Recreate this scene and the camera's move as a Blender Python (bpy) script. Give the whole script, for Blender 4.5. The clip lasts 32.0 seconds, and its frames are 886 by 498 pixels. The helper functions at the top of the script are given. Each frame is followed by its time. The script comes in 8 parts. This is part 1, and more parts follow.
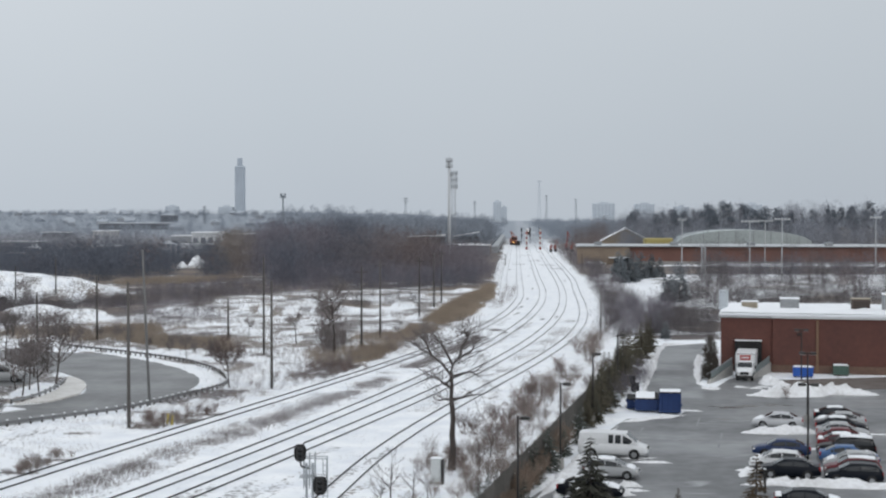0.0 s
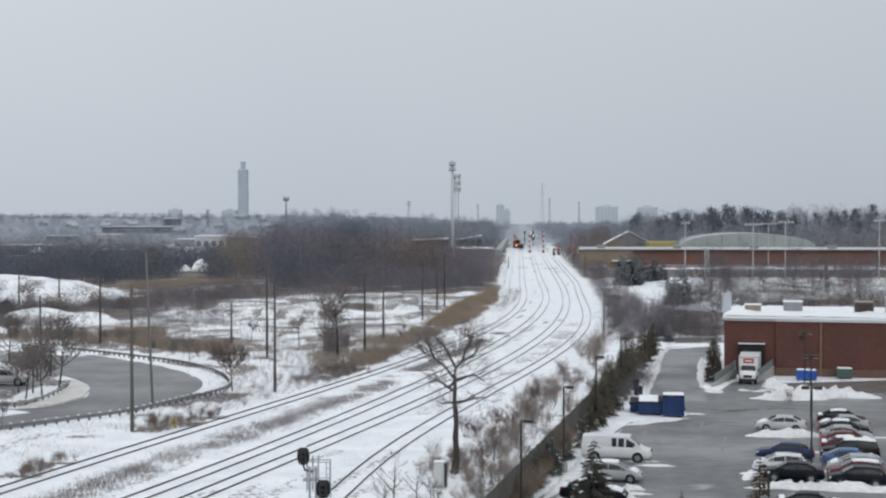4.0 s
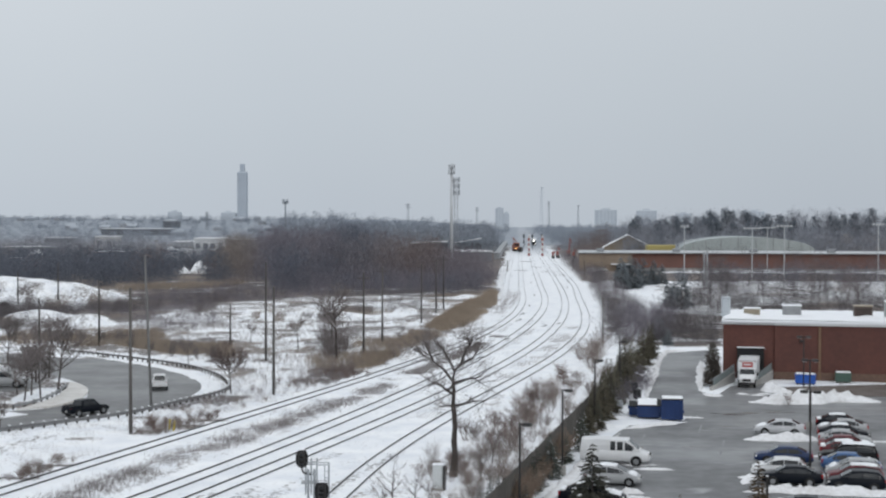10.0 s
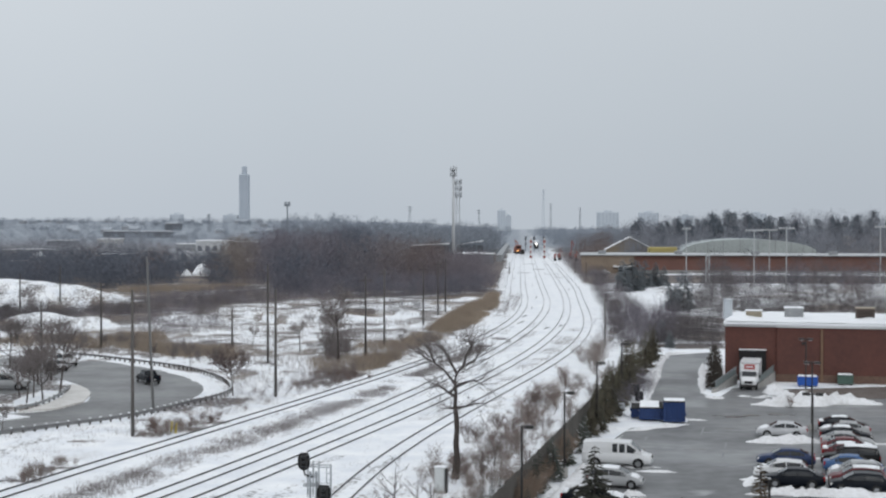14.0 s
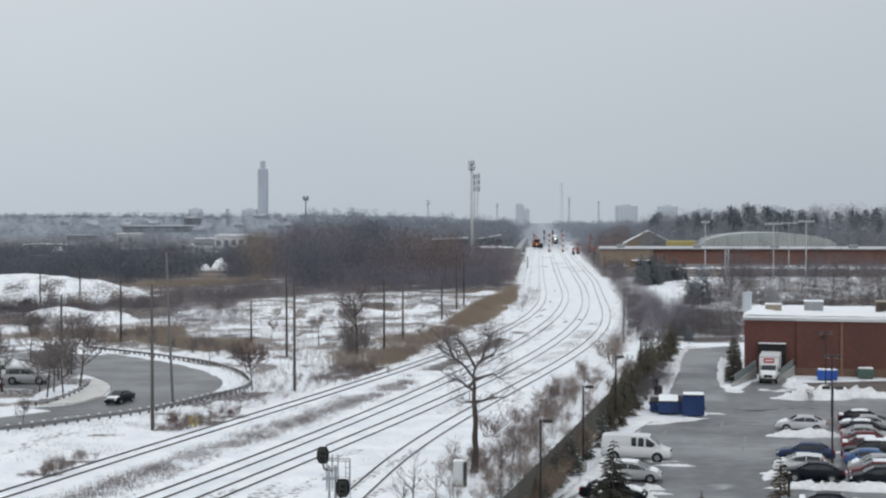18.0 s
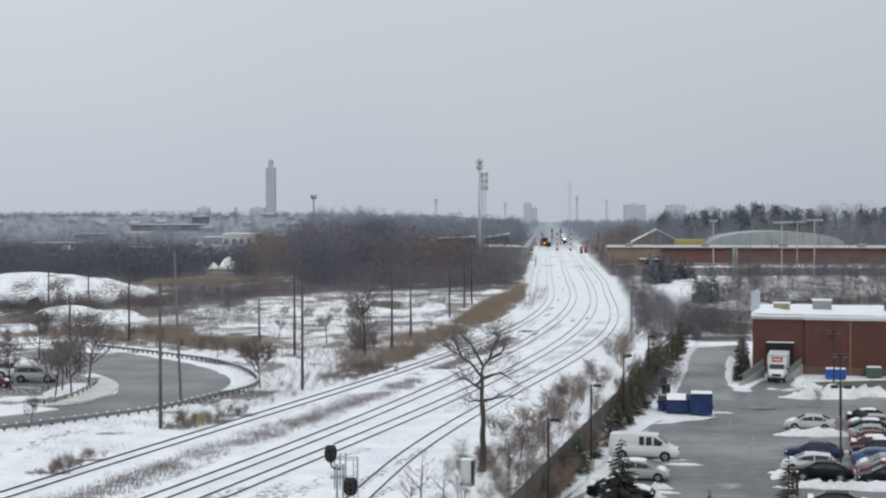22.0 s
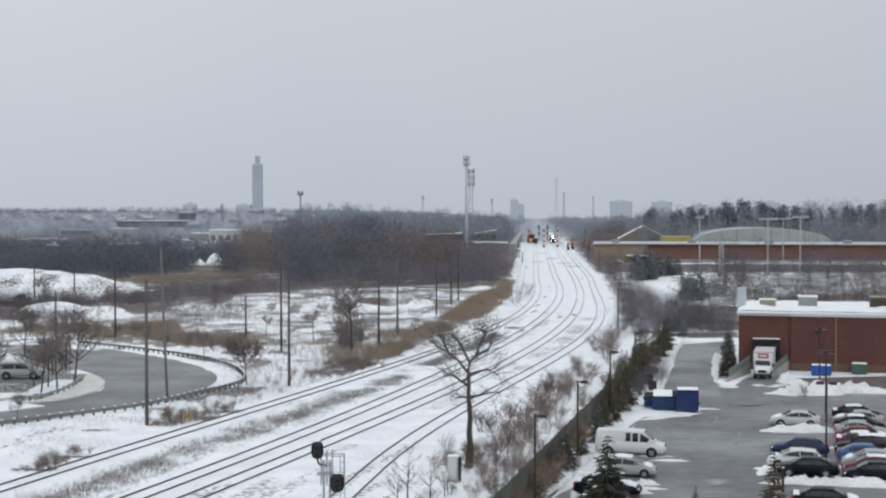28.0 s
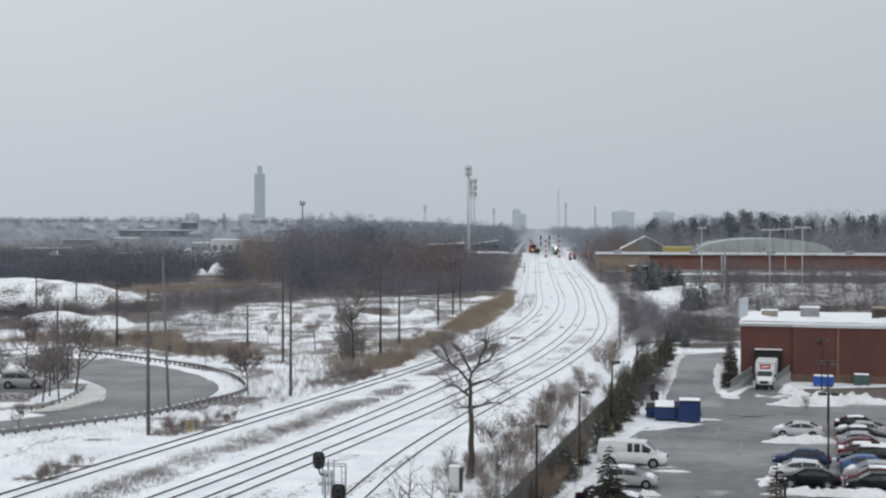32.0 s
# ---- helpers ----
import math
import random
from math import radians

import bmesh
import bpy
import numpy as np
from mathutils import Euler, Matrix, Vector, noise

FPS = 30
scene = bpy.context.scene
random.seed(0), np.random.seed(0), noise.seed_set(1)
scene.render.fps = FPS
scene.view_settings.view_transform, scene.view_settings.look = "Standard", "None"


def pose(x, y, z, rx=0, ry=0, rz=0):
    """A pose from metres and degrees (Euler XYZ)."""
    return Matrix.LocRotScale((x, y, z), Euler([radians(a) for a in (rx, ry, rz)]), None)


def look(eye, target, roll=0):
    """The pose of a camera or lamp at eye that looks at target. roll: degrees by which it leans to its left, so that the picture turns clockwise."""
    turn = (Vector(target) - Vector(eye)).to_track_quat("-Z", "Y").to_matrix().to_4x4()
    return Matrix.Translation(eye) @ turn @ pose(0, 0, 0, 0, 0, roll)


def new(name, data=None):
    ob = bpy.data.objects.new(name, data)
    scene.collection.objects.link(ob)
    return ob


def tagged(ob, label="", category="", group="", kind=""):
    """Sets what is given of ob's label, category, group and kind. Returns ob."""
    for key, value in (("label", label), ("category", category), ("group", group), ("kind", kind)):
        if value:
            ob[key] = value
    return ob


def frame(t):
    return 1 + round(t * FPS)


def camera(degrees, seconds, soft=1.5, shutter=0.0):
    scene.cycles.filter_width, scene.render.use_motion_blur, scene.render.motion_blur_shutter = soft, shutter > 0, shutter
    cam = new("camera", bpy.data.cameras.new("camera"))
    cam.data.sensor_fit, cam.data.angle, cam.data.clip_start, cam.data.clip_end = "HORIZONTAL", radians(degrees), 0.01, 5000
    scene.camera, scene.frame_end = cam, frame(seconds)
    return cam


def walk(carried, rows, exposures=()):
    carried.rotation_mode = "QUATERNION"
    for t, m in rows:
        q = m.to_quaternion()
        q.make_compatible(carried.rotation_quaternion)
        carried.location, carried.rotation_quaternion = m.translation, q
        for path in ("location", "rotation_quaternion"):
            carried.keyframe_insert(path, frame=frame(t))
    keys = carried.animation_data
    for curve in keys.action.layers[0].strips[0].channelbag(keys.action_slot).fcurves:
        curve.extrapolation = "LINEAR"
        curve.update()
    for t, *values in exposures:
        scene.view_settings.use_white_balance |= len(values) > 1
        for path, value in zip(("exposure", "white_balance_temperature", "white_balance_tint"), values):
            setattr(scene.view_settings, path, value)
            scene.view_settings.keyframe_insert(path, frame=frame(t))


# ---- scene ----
cam = camera(36.0, 32.0, 2.2)
EYE = 18.5  # eye over the parking lot, from the upper storey of a building
ROWS = [  # seconds, yaw, pitch, roll
    (0, -0.000, -1.401, 0.000),
    (0.5, 0.056, -1.373, 0.070),
    (1, 0.164, -1.307, 0.077),
    (1.5, 0.110, -1.216, 0.027),
    (2, 0.092, -1.126, 0.015),
    (2.5, -0.028, -1.256, -0.014),
    (3, -0.037, -1.289, -0.007),
    (3.5, 0.129, -1.288, 0.025),
    (5.5, 0.128, -1.152, 0.035),
    (6, 0.227, -1.341, 0.085),
    (6.5, 0.134, -1.261, 0.014),
    (7, 0.048, -1.146, -0.072),
    (7.5, 0.060, -1.136, -0.092),
    (8, -0.072, -1.063, -0.102),
    (8.5, -0.003, -1.138, -0.080),
    (9, 0.016, -1.167, -0.094),
    (9.5, -0.031, -1.110, -0.052),
    (10, 0.097, -1.140, -0.119),
    (10.5, 0.043, -1.147, -0.123),
    (11, 0.111, -1.075, -0.094),
    (11.5, 0.013, -1.071, -0.112),
    (12, -0.053, -1.153, -0.165),
    (12.5, -0.064, -1.125, -0.176),
    (13, -0.042, -1.064, -0.166),
    (13.5, 0.041, -1.019, -0.118),
    (15.5, 0.567, -1.198, -0.075),
    (16, 0.671, -1.209, -0.045),
    (16.5, 0.911, -1.160, -0.029),
    (17, 0.918, -1.079, -0.027),
    (17.5, 0.934, -1.128, -0.067),
    (18, 0.945, -1.293, 0.040),
    (18.5, 0.945, -1.203, -0.017),
    (19, 1.194, -1.405, 0.056),
    (19.5, 1.197, -1.443, 0.052),
    (20, 1.158, -1.257, 0.018),
    (20.5, 1.201, -1.186, 0.039),
    (21, 1.176, -1.252, 0.035),
    (21.5, 1.220, -1.332, 0.026),
    (22, 1.274, -1.349, 0.023),
    (22.5, 1.392, -1.365, 0.109),
    (23, 1.421, -1.272, 0.187),
    (23.5, 1.381, -1.221, 0.137),
    (24, 1.283, -1.339, 0.173),
    (24.5, 1.154, -1.405, 0.088),
    (25, 0.850, -1.506, 0.018),
    (25.5, 0.572, -1.447, -0.107),
    (27.5, 0.837, -1.603, -0.018),
    (28, 0.722, -1.497, -0.012),
    (28.5, 0.671, -1.436, 0.038),
    (29, 0.692, -1.466, -0.016),
    (29.5, 0.692, -1.427, -0.042),
    (30, 0.793, -1.470, 0.010),
    (30.5, 0.902, -1.352, -0.007),
    (31, 0.960, -1.212, -0.018),
    (31.5, 0.861, -1.159, -0.091),
    (32, 0.805, -1.075, -0.117),
]
walk(cam, [(t, pose(0, 0, EYE, 90 + pitch, roll, yaw)) for t, yaw, pitch, roll in ROWS])

# ---- light: an even overcast sky ----
scene.view_settings.exposure = 0.0
world = bpy.data.worlds.new("overcast")
scene.world = world
world.use_nodes = True
nt = world.node_tree
nt.nodes.clear()
w_out = nt.nodes.new("ShaderNodeOutputWorld")
w_bg = nt.nodes.new("ShaderNodeBackground")
w_sky = nt.nodes.new("ShaderNodeTexSky")
w_sky.sky_type = "NISHITA"
w_sky.sun_disc = False
w_sky.sun_elevation, w_sky.sun_rotation = radians(35), radians(200)
w_sky.dust_density, w_sky.air_density = 3.0, 1.0
w_co = nt.nodes.new("ShaderNodeTexCoord")
w_sep = nt.nodes.new("ShaderNodeSeparateXYZ")
w_ramp = nt.nodes.new("ShaderNodeValToRGB")
w_noise = nt.nodes.new("ShaderNodeTexNoise")
w_mul = nt.nodes.new("ShaderNodeMix")
w_add = nt.nodes.new("ShaderNodeMix")
w_mul.data_type = w_add.data_type = "RGBA"
w_mul.blend_type, w_add.blend_type = "OVERLAY", "ADD"
w_noise.inputs["Scale"].default_value = 3.0
w_noise.inputs["Detail"].default_value = 3.0
w_mul.inputs[0].default_value = 0.06
w_add.inputs[0].default_value = 0.004
ramp = w_ramp.color_ramp
ramp.elements[0].position, ramp.elements[0].color = 0.0, (0.475, 0.525, 0.585, 1)
ramp.elements[1].position, ramp.elements[1].color = 1.0, (0.86, 0.90, 0.95, 1)
for at_, col in ((0.06, (0.50, 0.550, 0.605, 1)), (0.16, (0.56, 0.605, 0.65, 1)), (0.4, (0.70, 0.745, 0.79, 1))):
    el = ramp.elements.new(at_)
    el.color = col
link = nt.links.new
link(w_co.outputs["Generated"], w_sep.inputs[0])
link(w_sep.outputs["Z"], w_ramp.inputs[0])
link(w_co.outputs["Generated"], w_noise.inputs["Vector"])
link(w_ramp.outputs["Color"], w_mul.inputs[6])
link(w_noise.outputs["Fac"], w_mul.inputs[7])
link(w_mul.outputs[2], w_add.inputs[6])
link(w_sky.outputs["Color"], w_add.inputs[7])
link(w_add.outputs[2], w_bg.inputs["Color"])
w_side = nt.nodes.new("ShaderNodeMath")  # the overcast is a little brighter towards the west
w_side.operation = "MULTIPLY_ADD"
w_side.inputs[1].default_value, w_side.inputs[2].default_value = -0.17, 1.0
link(w_sep.outputs["X"], w_side.inputs[0])
link(w_side.outputs[0], w_bg.inputs["Strength"])
link(w_bg.outputs[0], w_out.inputs["Surface"])

sun = new("sun", bpy.data.lights.new("sun", "SUN"))
sun.data.energy, sun.data.angle, sun.data.color = 0.4, radians(40), (1.0, 0.97, 0.93)
sun.matrix_world = look((60, -100, 120), (0, 100, 0))


# ---- materials ----
def mat(name, color, rough=0.8, vary=0.25, scale=1.5, metal=0.0, bump=0.2, tint=None, per=0.0, emit=0.0, gloss=0.5, wet=0.0, film=None):
    """A procedural surface: colour varied at two scales towards a tint, with fine relief; per: variation from thing to thing."""
    m = bpy.data.materials.new(name)
    m.use_nodes = True
    n, l = m.node_tree.nodes, m.node_tree.links
    bsdf = n["Principled BSDF"]
    co = n.new("ShaderNodeTexCoord")
    big, fine = n.new("ShaderNodeTexNoise"), n.new("ShaderNodeTexNoise")
    big.inputs["Scale"].default_value, fine.inputs["Scale"].default_value = scale, scale * 9
    big.inputs["Detail"].default_value = fine.inputs["Detail"].default_value = 4
    l.new(co.outputs["Object"], big.inputs["Vector"])
    l.new(co.outputs["Object"], fine.inputs["Vector"])
    dark = tint or tuple(c * 0.55 for c in color)
    mx = n.new("ShaderNodeMix")
    mx.data_type = "RGBA"
    mx.inputs[6].default_value, mx.inputs[7].default_value = (*color, 1), (*dark, 1)
    add = n.new("ShaderNodeMath")
    add.operation = "ADD"
    l.new(big.outputs["Fac"], add.inputs[0])
    l.new(fine.outputs["Fac"], add.inputs[1])
    rng = n.new("ShaderNodeMapRange")
    rng.inputs[1].default_value, rng.inputs[2].default_value = 0.75, 1.35
    rng.inputs[3].default_value, rng.inputs[4].default_value = 0.0, min(1.0, vary * 2)
    l.new(add.outputs[0], rng.inputs[0])
    l.new(rng.outputs[0], mx.inputs[0])
    last = mx.outputs[2]
    if film:  # thin snow or salt lying in drawn-out patches: colour, share, stretch
        mp, fn, fr = n.new("ShaderNodeMapping"), n.new("ShaderNodeTexNoise"), n.new("ShaderNodeMapRange")
        mp.inputs["Scale"].default_value = film[2]
        fn.inputs["Scale"].default_value, fn.inputs["Detail"].default_value, fn.inputs["Distortion"].default_value = 1.0, 6.0, 0.6
        fr.inputs[1].default_value, fr.inputs[2].default_value = film[1], film[1] + 0.09
        fr.inputs[4].default_value = 0.75
        fx = n.new("ShaderNodeMix")
        fx.data_type = "RGBA"
        fx.inputs[7].default_value = (*film[0], 1)
        l.new(co.outputs["Object"], mp.inputs["Vector"])
        l.new(mp.outputs[0], fn.inputs["Vector"])
        l.new(fn.outputs["Fac"], fr.inputs[0])
        l.new(fr.outputs[0], fx.inputs[0])
        l.new(last, fx.inputs[6])
        last = fx.outputs[2]
    if per:
        info, hs = n.new("ShaderNodeObjectInfo"), n.new("ShaderNodeHueSaturation")
        pr = n.new("ShaderNodeMapRange")
        pr.inputs[3].default_value, pr.inputs[4].default_value = 1 - per, 1 + per
        l.new(info.outputs["Random"], pr.inputs[0])
        l.new(pr.outputs[0], hs.inputs["Value"])
        l.new(last, hs.inputs["Color"])
        last = hs.outputs["Color"]
    l.new(last, bsdf.inputs["Base Color"])
    bsdf.inputs["Specular IOR Level"].default_value = gloss
    if wet:
        wr = n.new("ShaderNodeMapRange")
        wr.inputs[1].default_value, wr.inputs[2].default_value = 0.4, 0.6
        wr.inputs[3].default_value, wr.inputs[4].default_value = rough, rough - wet
        l.new(big.outputs["Fac"], wr.inputs[0])
        l.new(wr.outputs[0], bsdf.inputs["Roughness"])
    bsdf.inputs["Roughness"].default_value, bsdf.inputs["Metallic"].default_value = rough, metal
    if bump:
        bp = n.new("ShaderNodeBump")
        bp.inputs["Strength"].default_value, bp.inputs["Distance"].default_value = bump, 0.02
        l.new(fine.outputs["Fac"], bp.inputs["Height"])
        l.new(bp.outputs["Normal"], bsdf.inputs["Normal"])
    if emit:
        bsdf.inputs["Emission Color"].default_value = (*color, 1)
        bsdf.inputs["Emission Strength"].default_value = emit
    return m


SNOW = mat("snow", (0.90, 0.915, 0.935), 0.75, 0.25, 0.4, bump=0.35, tint=(0.78, 0.81, 0.85))
DIRTY_SNOW = mat("dirty_snow", (0.86, 0.87, 0.89), 0.85, 0.4, 0.35, bump=0.5, tint=(0.55, 0.54, 0.53))
SANDY_SNOW = mat("sandy_snow", (0.76, 0.75, 0.73), 0.9, 0.5, 0.6, bump=0.4, tint=(0.55, 0.53, 0.50))
RAIL = mat("rail_steel", (0.052, 0.052, 0.056), 0.5, 0.3, 3.0, metal=0.4, bump=0.1)
WET_BALLAST = mat("wet_ballast", (0.27, 0.275, 0.285), 0.9, 0.7, 0.8, tint=(0.62, 0.64, 0.67))
CONCRETE = mat("concrete", (0.42, 0.41, 0.39), 0.85, 0.35, 0.8)
GALVANISED = mat("galvanised_steel", (0.42, 0.44, 0.46), 0.45, 0.3, 2.0, metal=0.7)
DARK_STEEL = mat("dark_steel", (0.035, 0.033, 0.032), 0.5, 0.3, 2.0, metal=0.3)
WOOD_POLE = mat("weathered_pole", (0.105, 0.096, 0.09), 0.9, 0.5, 1.2, per=0.25)
GREY_POLE = mat("pale_grey_pole", (0.165, 0.163, 0.16), 0.8, 0.3, 1.0)
BARK = mat("bark", (0.085, 0.068, 0.06), 0.95, 0.6, 1.5, per=0.3, bump=0.6, tint=(0.05, 0.042, 0.04))
TWIG = mat("twig", (0.195, 0.17, 0.165), 0.95, 0.4, 0.15, tint=(0.135, 0.12, 0.118), per=0.2)
PALE_TWIG = mat("pale_twig", (0.25, 0.205, 0.185), 0.95, 0.4, 0.15, tint=(0.165, 0.138, 0.125), per=0.25)
RED_TWIG = mat("red_twig", (0.185, 0.142, 0.135), 0.95, 0.4, 0.3, per=0.2)
# warm wood, cooled and lightened a little for haze over the grove
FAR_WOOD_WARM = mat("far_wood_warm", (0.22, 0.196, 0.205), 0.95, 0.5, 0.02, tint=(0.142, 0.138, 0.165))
# distance haze painted in: pale blue-grey in place of bark brown
HORIZON_WOOD = mat("hazed_far_wood", (0.33, 0.365, 0.415), 0.95, 0.5, 0.02, tint=(0.24, 0.27, 0.315), bump=0)
WILLOW = mat("willow_twig", (0.24, 0.205, 0.18), 0.95, 0.5, 0.05, tint=(0.175, 0.155, 0.15))
RUSSET = mat("russet_twig", (0.198, 0.158, 0.15), 0.95, 0.5, 0.05, tint=(0.145, 0.122, 0.124))
# plum, dark brush and dusky twigs: some haze mixed in, bluer and lighter
PLUM = mat("plum_twig", (0.20, 0.182, 0.208), 0.95, 0.5, 0.05, tint=(0.138, 0.13, 0.158))
UNDERBRUSH = mat("dark_brush_twig", (0.128, 0.115, 0.120), 0.95, 0.5, 0.08, tint=(0.09, 0.082, 0.088))
DUSK = mat("hazed_dusky_twig", (0.138, 0.152, 0.185), 0.95, 0.5, 0.05, tint=(0.098, 0.111, 0.142))
# mauve twigs with haze in the colour: lifted to a pale grey-blue
MAUVE = mat("hazed_mauve_twig", (0.285, 0.295, 0.33), 0.95, 0.5, 0.02, tint=(0.20, 0.214, 0.25))
BANK_TWIG = mat("bank_twig", (0.19, 0.14, 0.125), 0.95, 0.4, 0.15, tint=(0.13, 0.10, 0.092), per=0.3)
# far needles lightened and blued to paint the haze before them
PINE_FAR = mat("hazed_needles", (0.118, 0.138, 0.165), 0.95, 0.4, 0.05, tint=(0.155, 0.175, 0.205))
# darker wood tone, also mixed towards blue-grey as haze
HORIZON_DARK = mat("hazed_slate_wood", (0.265, 0.293, 0.335), 0.95, 0.5, 0.02, tint=(0.20, 0.225, 0.262), bump=0)
HEATHER = mat("heather_twig", (0.21, 0.186, 0.205), 0.95, 0.5, 0.05, tint=(0.142, 0.13, 0.15))
NEEDLE = mat("needles", (0.045, 0.058, 0.045), 0.9, 0.5, 0.6, tint=(0.085, 0.09, 0.078), per=0.25)
REED = mat("dry_reed", (0.385, 0.315, 0.245), 0.95, 0.7, 0.35, tint=(0.215, 0.172, 0.14))
FADED_REED = mat("faded_reed", (0.37, 0.31, 0.25), 0.95, 0.7, 0.35, tint=(0.22, 0.18, 0.15))
GRASS = mat("dead_grass", (0.36, 0.335, 0.325), 0.95, 0.5, 0.2, tint=(0.25, 0.23, 0.225))
BLACK = mat("black_rubber", (0.015, 0.015, 0.016), 0.8, 0.3, 3.0)
GLASS_DARK = mat("dark_window_glass", (0.02, 0.023, 0.027), 0.06, 0.2, 1.0, bump=0)
RIM = mat("alloy_rim", (0.38, 0.39, 0.40), 0.35, 0.2, 3.0, metal=0.8)
WHITE_PAINT = mat("white_paint", (0.76, 0.77, 0.78), 0.35, 0.12, 0.8, bump=0.03, tint=(0.62, 0.62, 0.61))
LAMP_RED = mat("red_lens", (0.35, 0.02, 0.02), 0.2, 0.1, 3.0, bump=0)
LAMP_CLEAR = mat("clear_lens", (0.7, 0.7, 0.68), 0.1, 0.1, 3.0, bump=0)


# ---- mesh helpers ----
class Shape:
    """Collects vertices and faces of one mesh."""

    def __init__(self):
        self.v, self.f = [], []

    def add(self, verts, faces):
        o = len(self.v)
        self.v.extend(tuple(p) for p in verts)
        self.f.extend(tuple(i + o for i in face) for face in faces)
        return self

    def box(self, x, y, z, sx, sy, sz, c=0.0, m=None):
        """A box about (x, y, z) with chamfer c."""
        hx, hy, hz = sx / 2, sy / 2, sz / 2
        c = min(c, hx * 0.9, hy * 0.9, hz * 0.9)
        pts, faces = [], []
        if c <= 0:
            for i in (-1, 1):
                for j in (-1, 1):
                    for k in (-1, 1):
                        pts.append((x + i * hx, y + j * hy, z + k * hz))
            faces = [(0, 1, 3, 2), (4, 6, 7, 5), (0, 4, 5, 1), (2, 3, 7, 6), (0, 2, 6, 4), (1, 5, 7, 3)]
        else:
            ix = {}
            for i in (-1, 1):
                for j in (-1, 1):
                    for k in (-1, 1):
                        for a in range(3):
                            d = [hx - c, hy - c, hz - c]
                            d[a] += c
                            ix[i, j, k, a] = len(pts)
                            pts.append((x + i * d[0], y + j * d[1], z + k * d[2]))
            for s in (-1, 1):
                faces.append([ix[s, j, k, 0] for j, k in ((-1, -1), (1, -1), (1, 1), (-1, 1))][::s])
                faces.append([ix[i, s, k, 1] for i, k in ((-1, -1), (-1, 1), (1, 1), (1, -1))][::s])
                faces.append([ix[i, j, s, 2] for i, j in ((-1, -1), (1, -1), (1, 1), (-1, 1))][::s])
                for r in (-1, 1):
                    faces.append([ix[s, r, -1, 0], ix[s, r, 1, 0], ix[s, r, 1, 1], ix[s, r, -1, 1]])
                    faces.append([ix[s, -1, r, 0], ix[s, 1, r, 0], ix[s, 1, r, 2], ix[s, -1, r, 2]])
                    faces.append([ix[-1, s, r, 1], ix[1, s, r, 1], ix[1, s, r, 2], ix[-1, s, r, 2]])
                    for q in (-1, 1):
                        faces.append([ix[s, r, q, 0], ix[s, r, q, 1], ix[s, r, q, 2]])
        if m:
            pts = [m @ Vector(p) for p in pts]
        return self.add(pts, faces)

    def tube(self, path, radii, n=6, cap=True):
        """A tube along the points of path."""
        rings, pts = [], [Vector(p) for p in path]
        for i, p in enumerate(pts):
            d = (pts[min(i + 1, len(pts) - 1)] - pts[max(i - 1, 0)]).normalized()
            a = d.cross(Vector((0, 0, 1)) if abs(d.z) < 0.9 else Vector((1, 0, 0))).normalized()
            b = d.cross(a)
            r = radii[i] if hasattr(radii, "__len__") else radii
            rings += [p + (a * math.cos(k * 2 * math.pi / n) + b * math.sin(k * 2 * math.pi / n)) * r for k in range(n)]
        faces = [(i * n + k, i * n + (k + 1) % n, (i + 1) * n + (k + 1) % n, (i + 1) * n + k) for i in range(len(pts) - 1) for k in range(n)]
        if cap:
            faces += [tuple(range(n - 1, -1, -1)), tuple(range((len(pts) - 1) * n, len(pts) * n))]
        return self.add(rings, faces)

    def cyl(self, x, y, z, r, h, n=12, r2=None, axis="z"):
        r2 = r if r2 is None else r2
        d = {"z": (0, 0, h), "x": (h, 0, 0), "y": (0, h, 0)}[axis]
        return self.tube([(x, y, z), (x + d[0], y + d[1], z + d[2])], (r, r2), n)

    def poly(self, pts, z0, z1):
        """A prism over a plan outline."""
        n = len(pts)
        return self.add([(p[0], p[1], z0) for p in pts] + [(p[0], p[1], z1) for p in pts],
                        [tuple(range(n - 1, -1, -1)), tuple(range(n, 2 * n))] + [(i, (i + 1) % n, n + (i + 1) % n, n + i) for i in range(n)])

    def loft(self, rings):
        """Joins rings of equally many points, with caps."""
        n = len(rings[0])
        return self.add([p for r in rings for p in r],
                        [(i * n + k, i * n + (k + 1) % n, (i + 1) * n + (k + 1) % n, (i + 1) * n + k) for i in range(len(rings) - 1) for k in range(n)]
                        + [tuple(range(n - 1, -1, -1)), tuple(range((len(rings) - 1) * n, len(rings) * n))])

    def mesh(self, name, material, smooth=False):
        me = bpy.data.meshes.new(name)
        me.from_pydata(self.v, [], self.f)
        me.materials.append(material)
        if smooth:
            me.shade_smooth()
        me.update()
        return me


def part(name, shape, material, parent=None, label="", smooth=False, at=None):
    ob = new(name, shape if isinstance(shape, bpy.types.Mesh) else shape.mesh(name, material, smooth))
    if parent:
        ob.parent = parent
    if at is not None:
        ob.matrix_basis = at
    return tagged(ob, label)


def thing(name, label, category, at=None, group="", kind=""):
    ob = tagged(new(name), label, category, group, kind)
    ob.empty_display_size = 0.3
    if at is not None:
        ob.matrix_basis = at
    return ob


def fix(ob):
    """Faces outward."""
    bm = bmesh.new()
    bm.from_mesh(ob.data)
    bmesh.ops.recalc_face_normals(bm, faces=bm.faces)
    bm.to_mesh(ob.data)
    bm.free()
    return ob


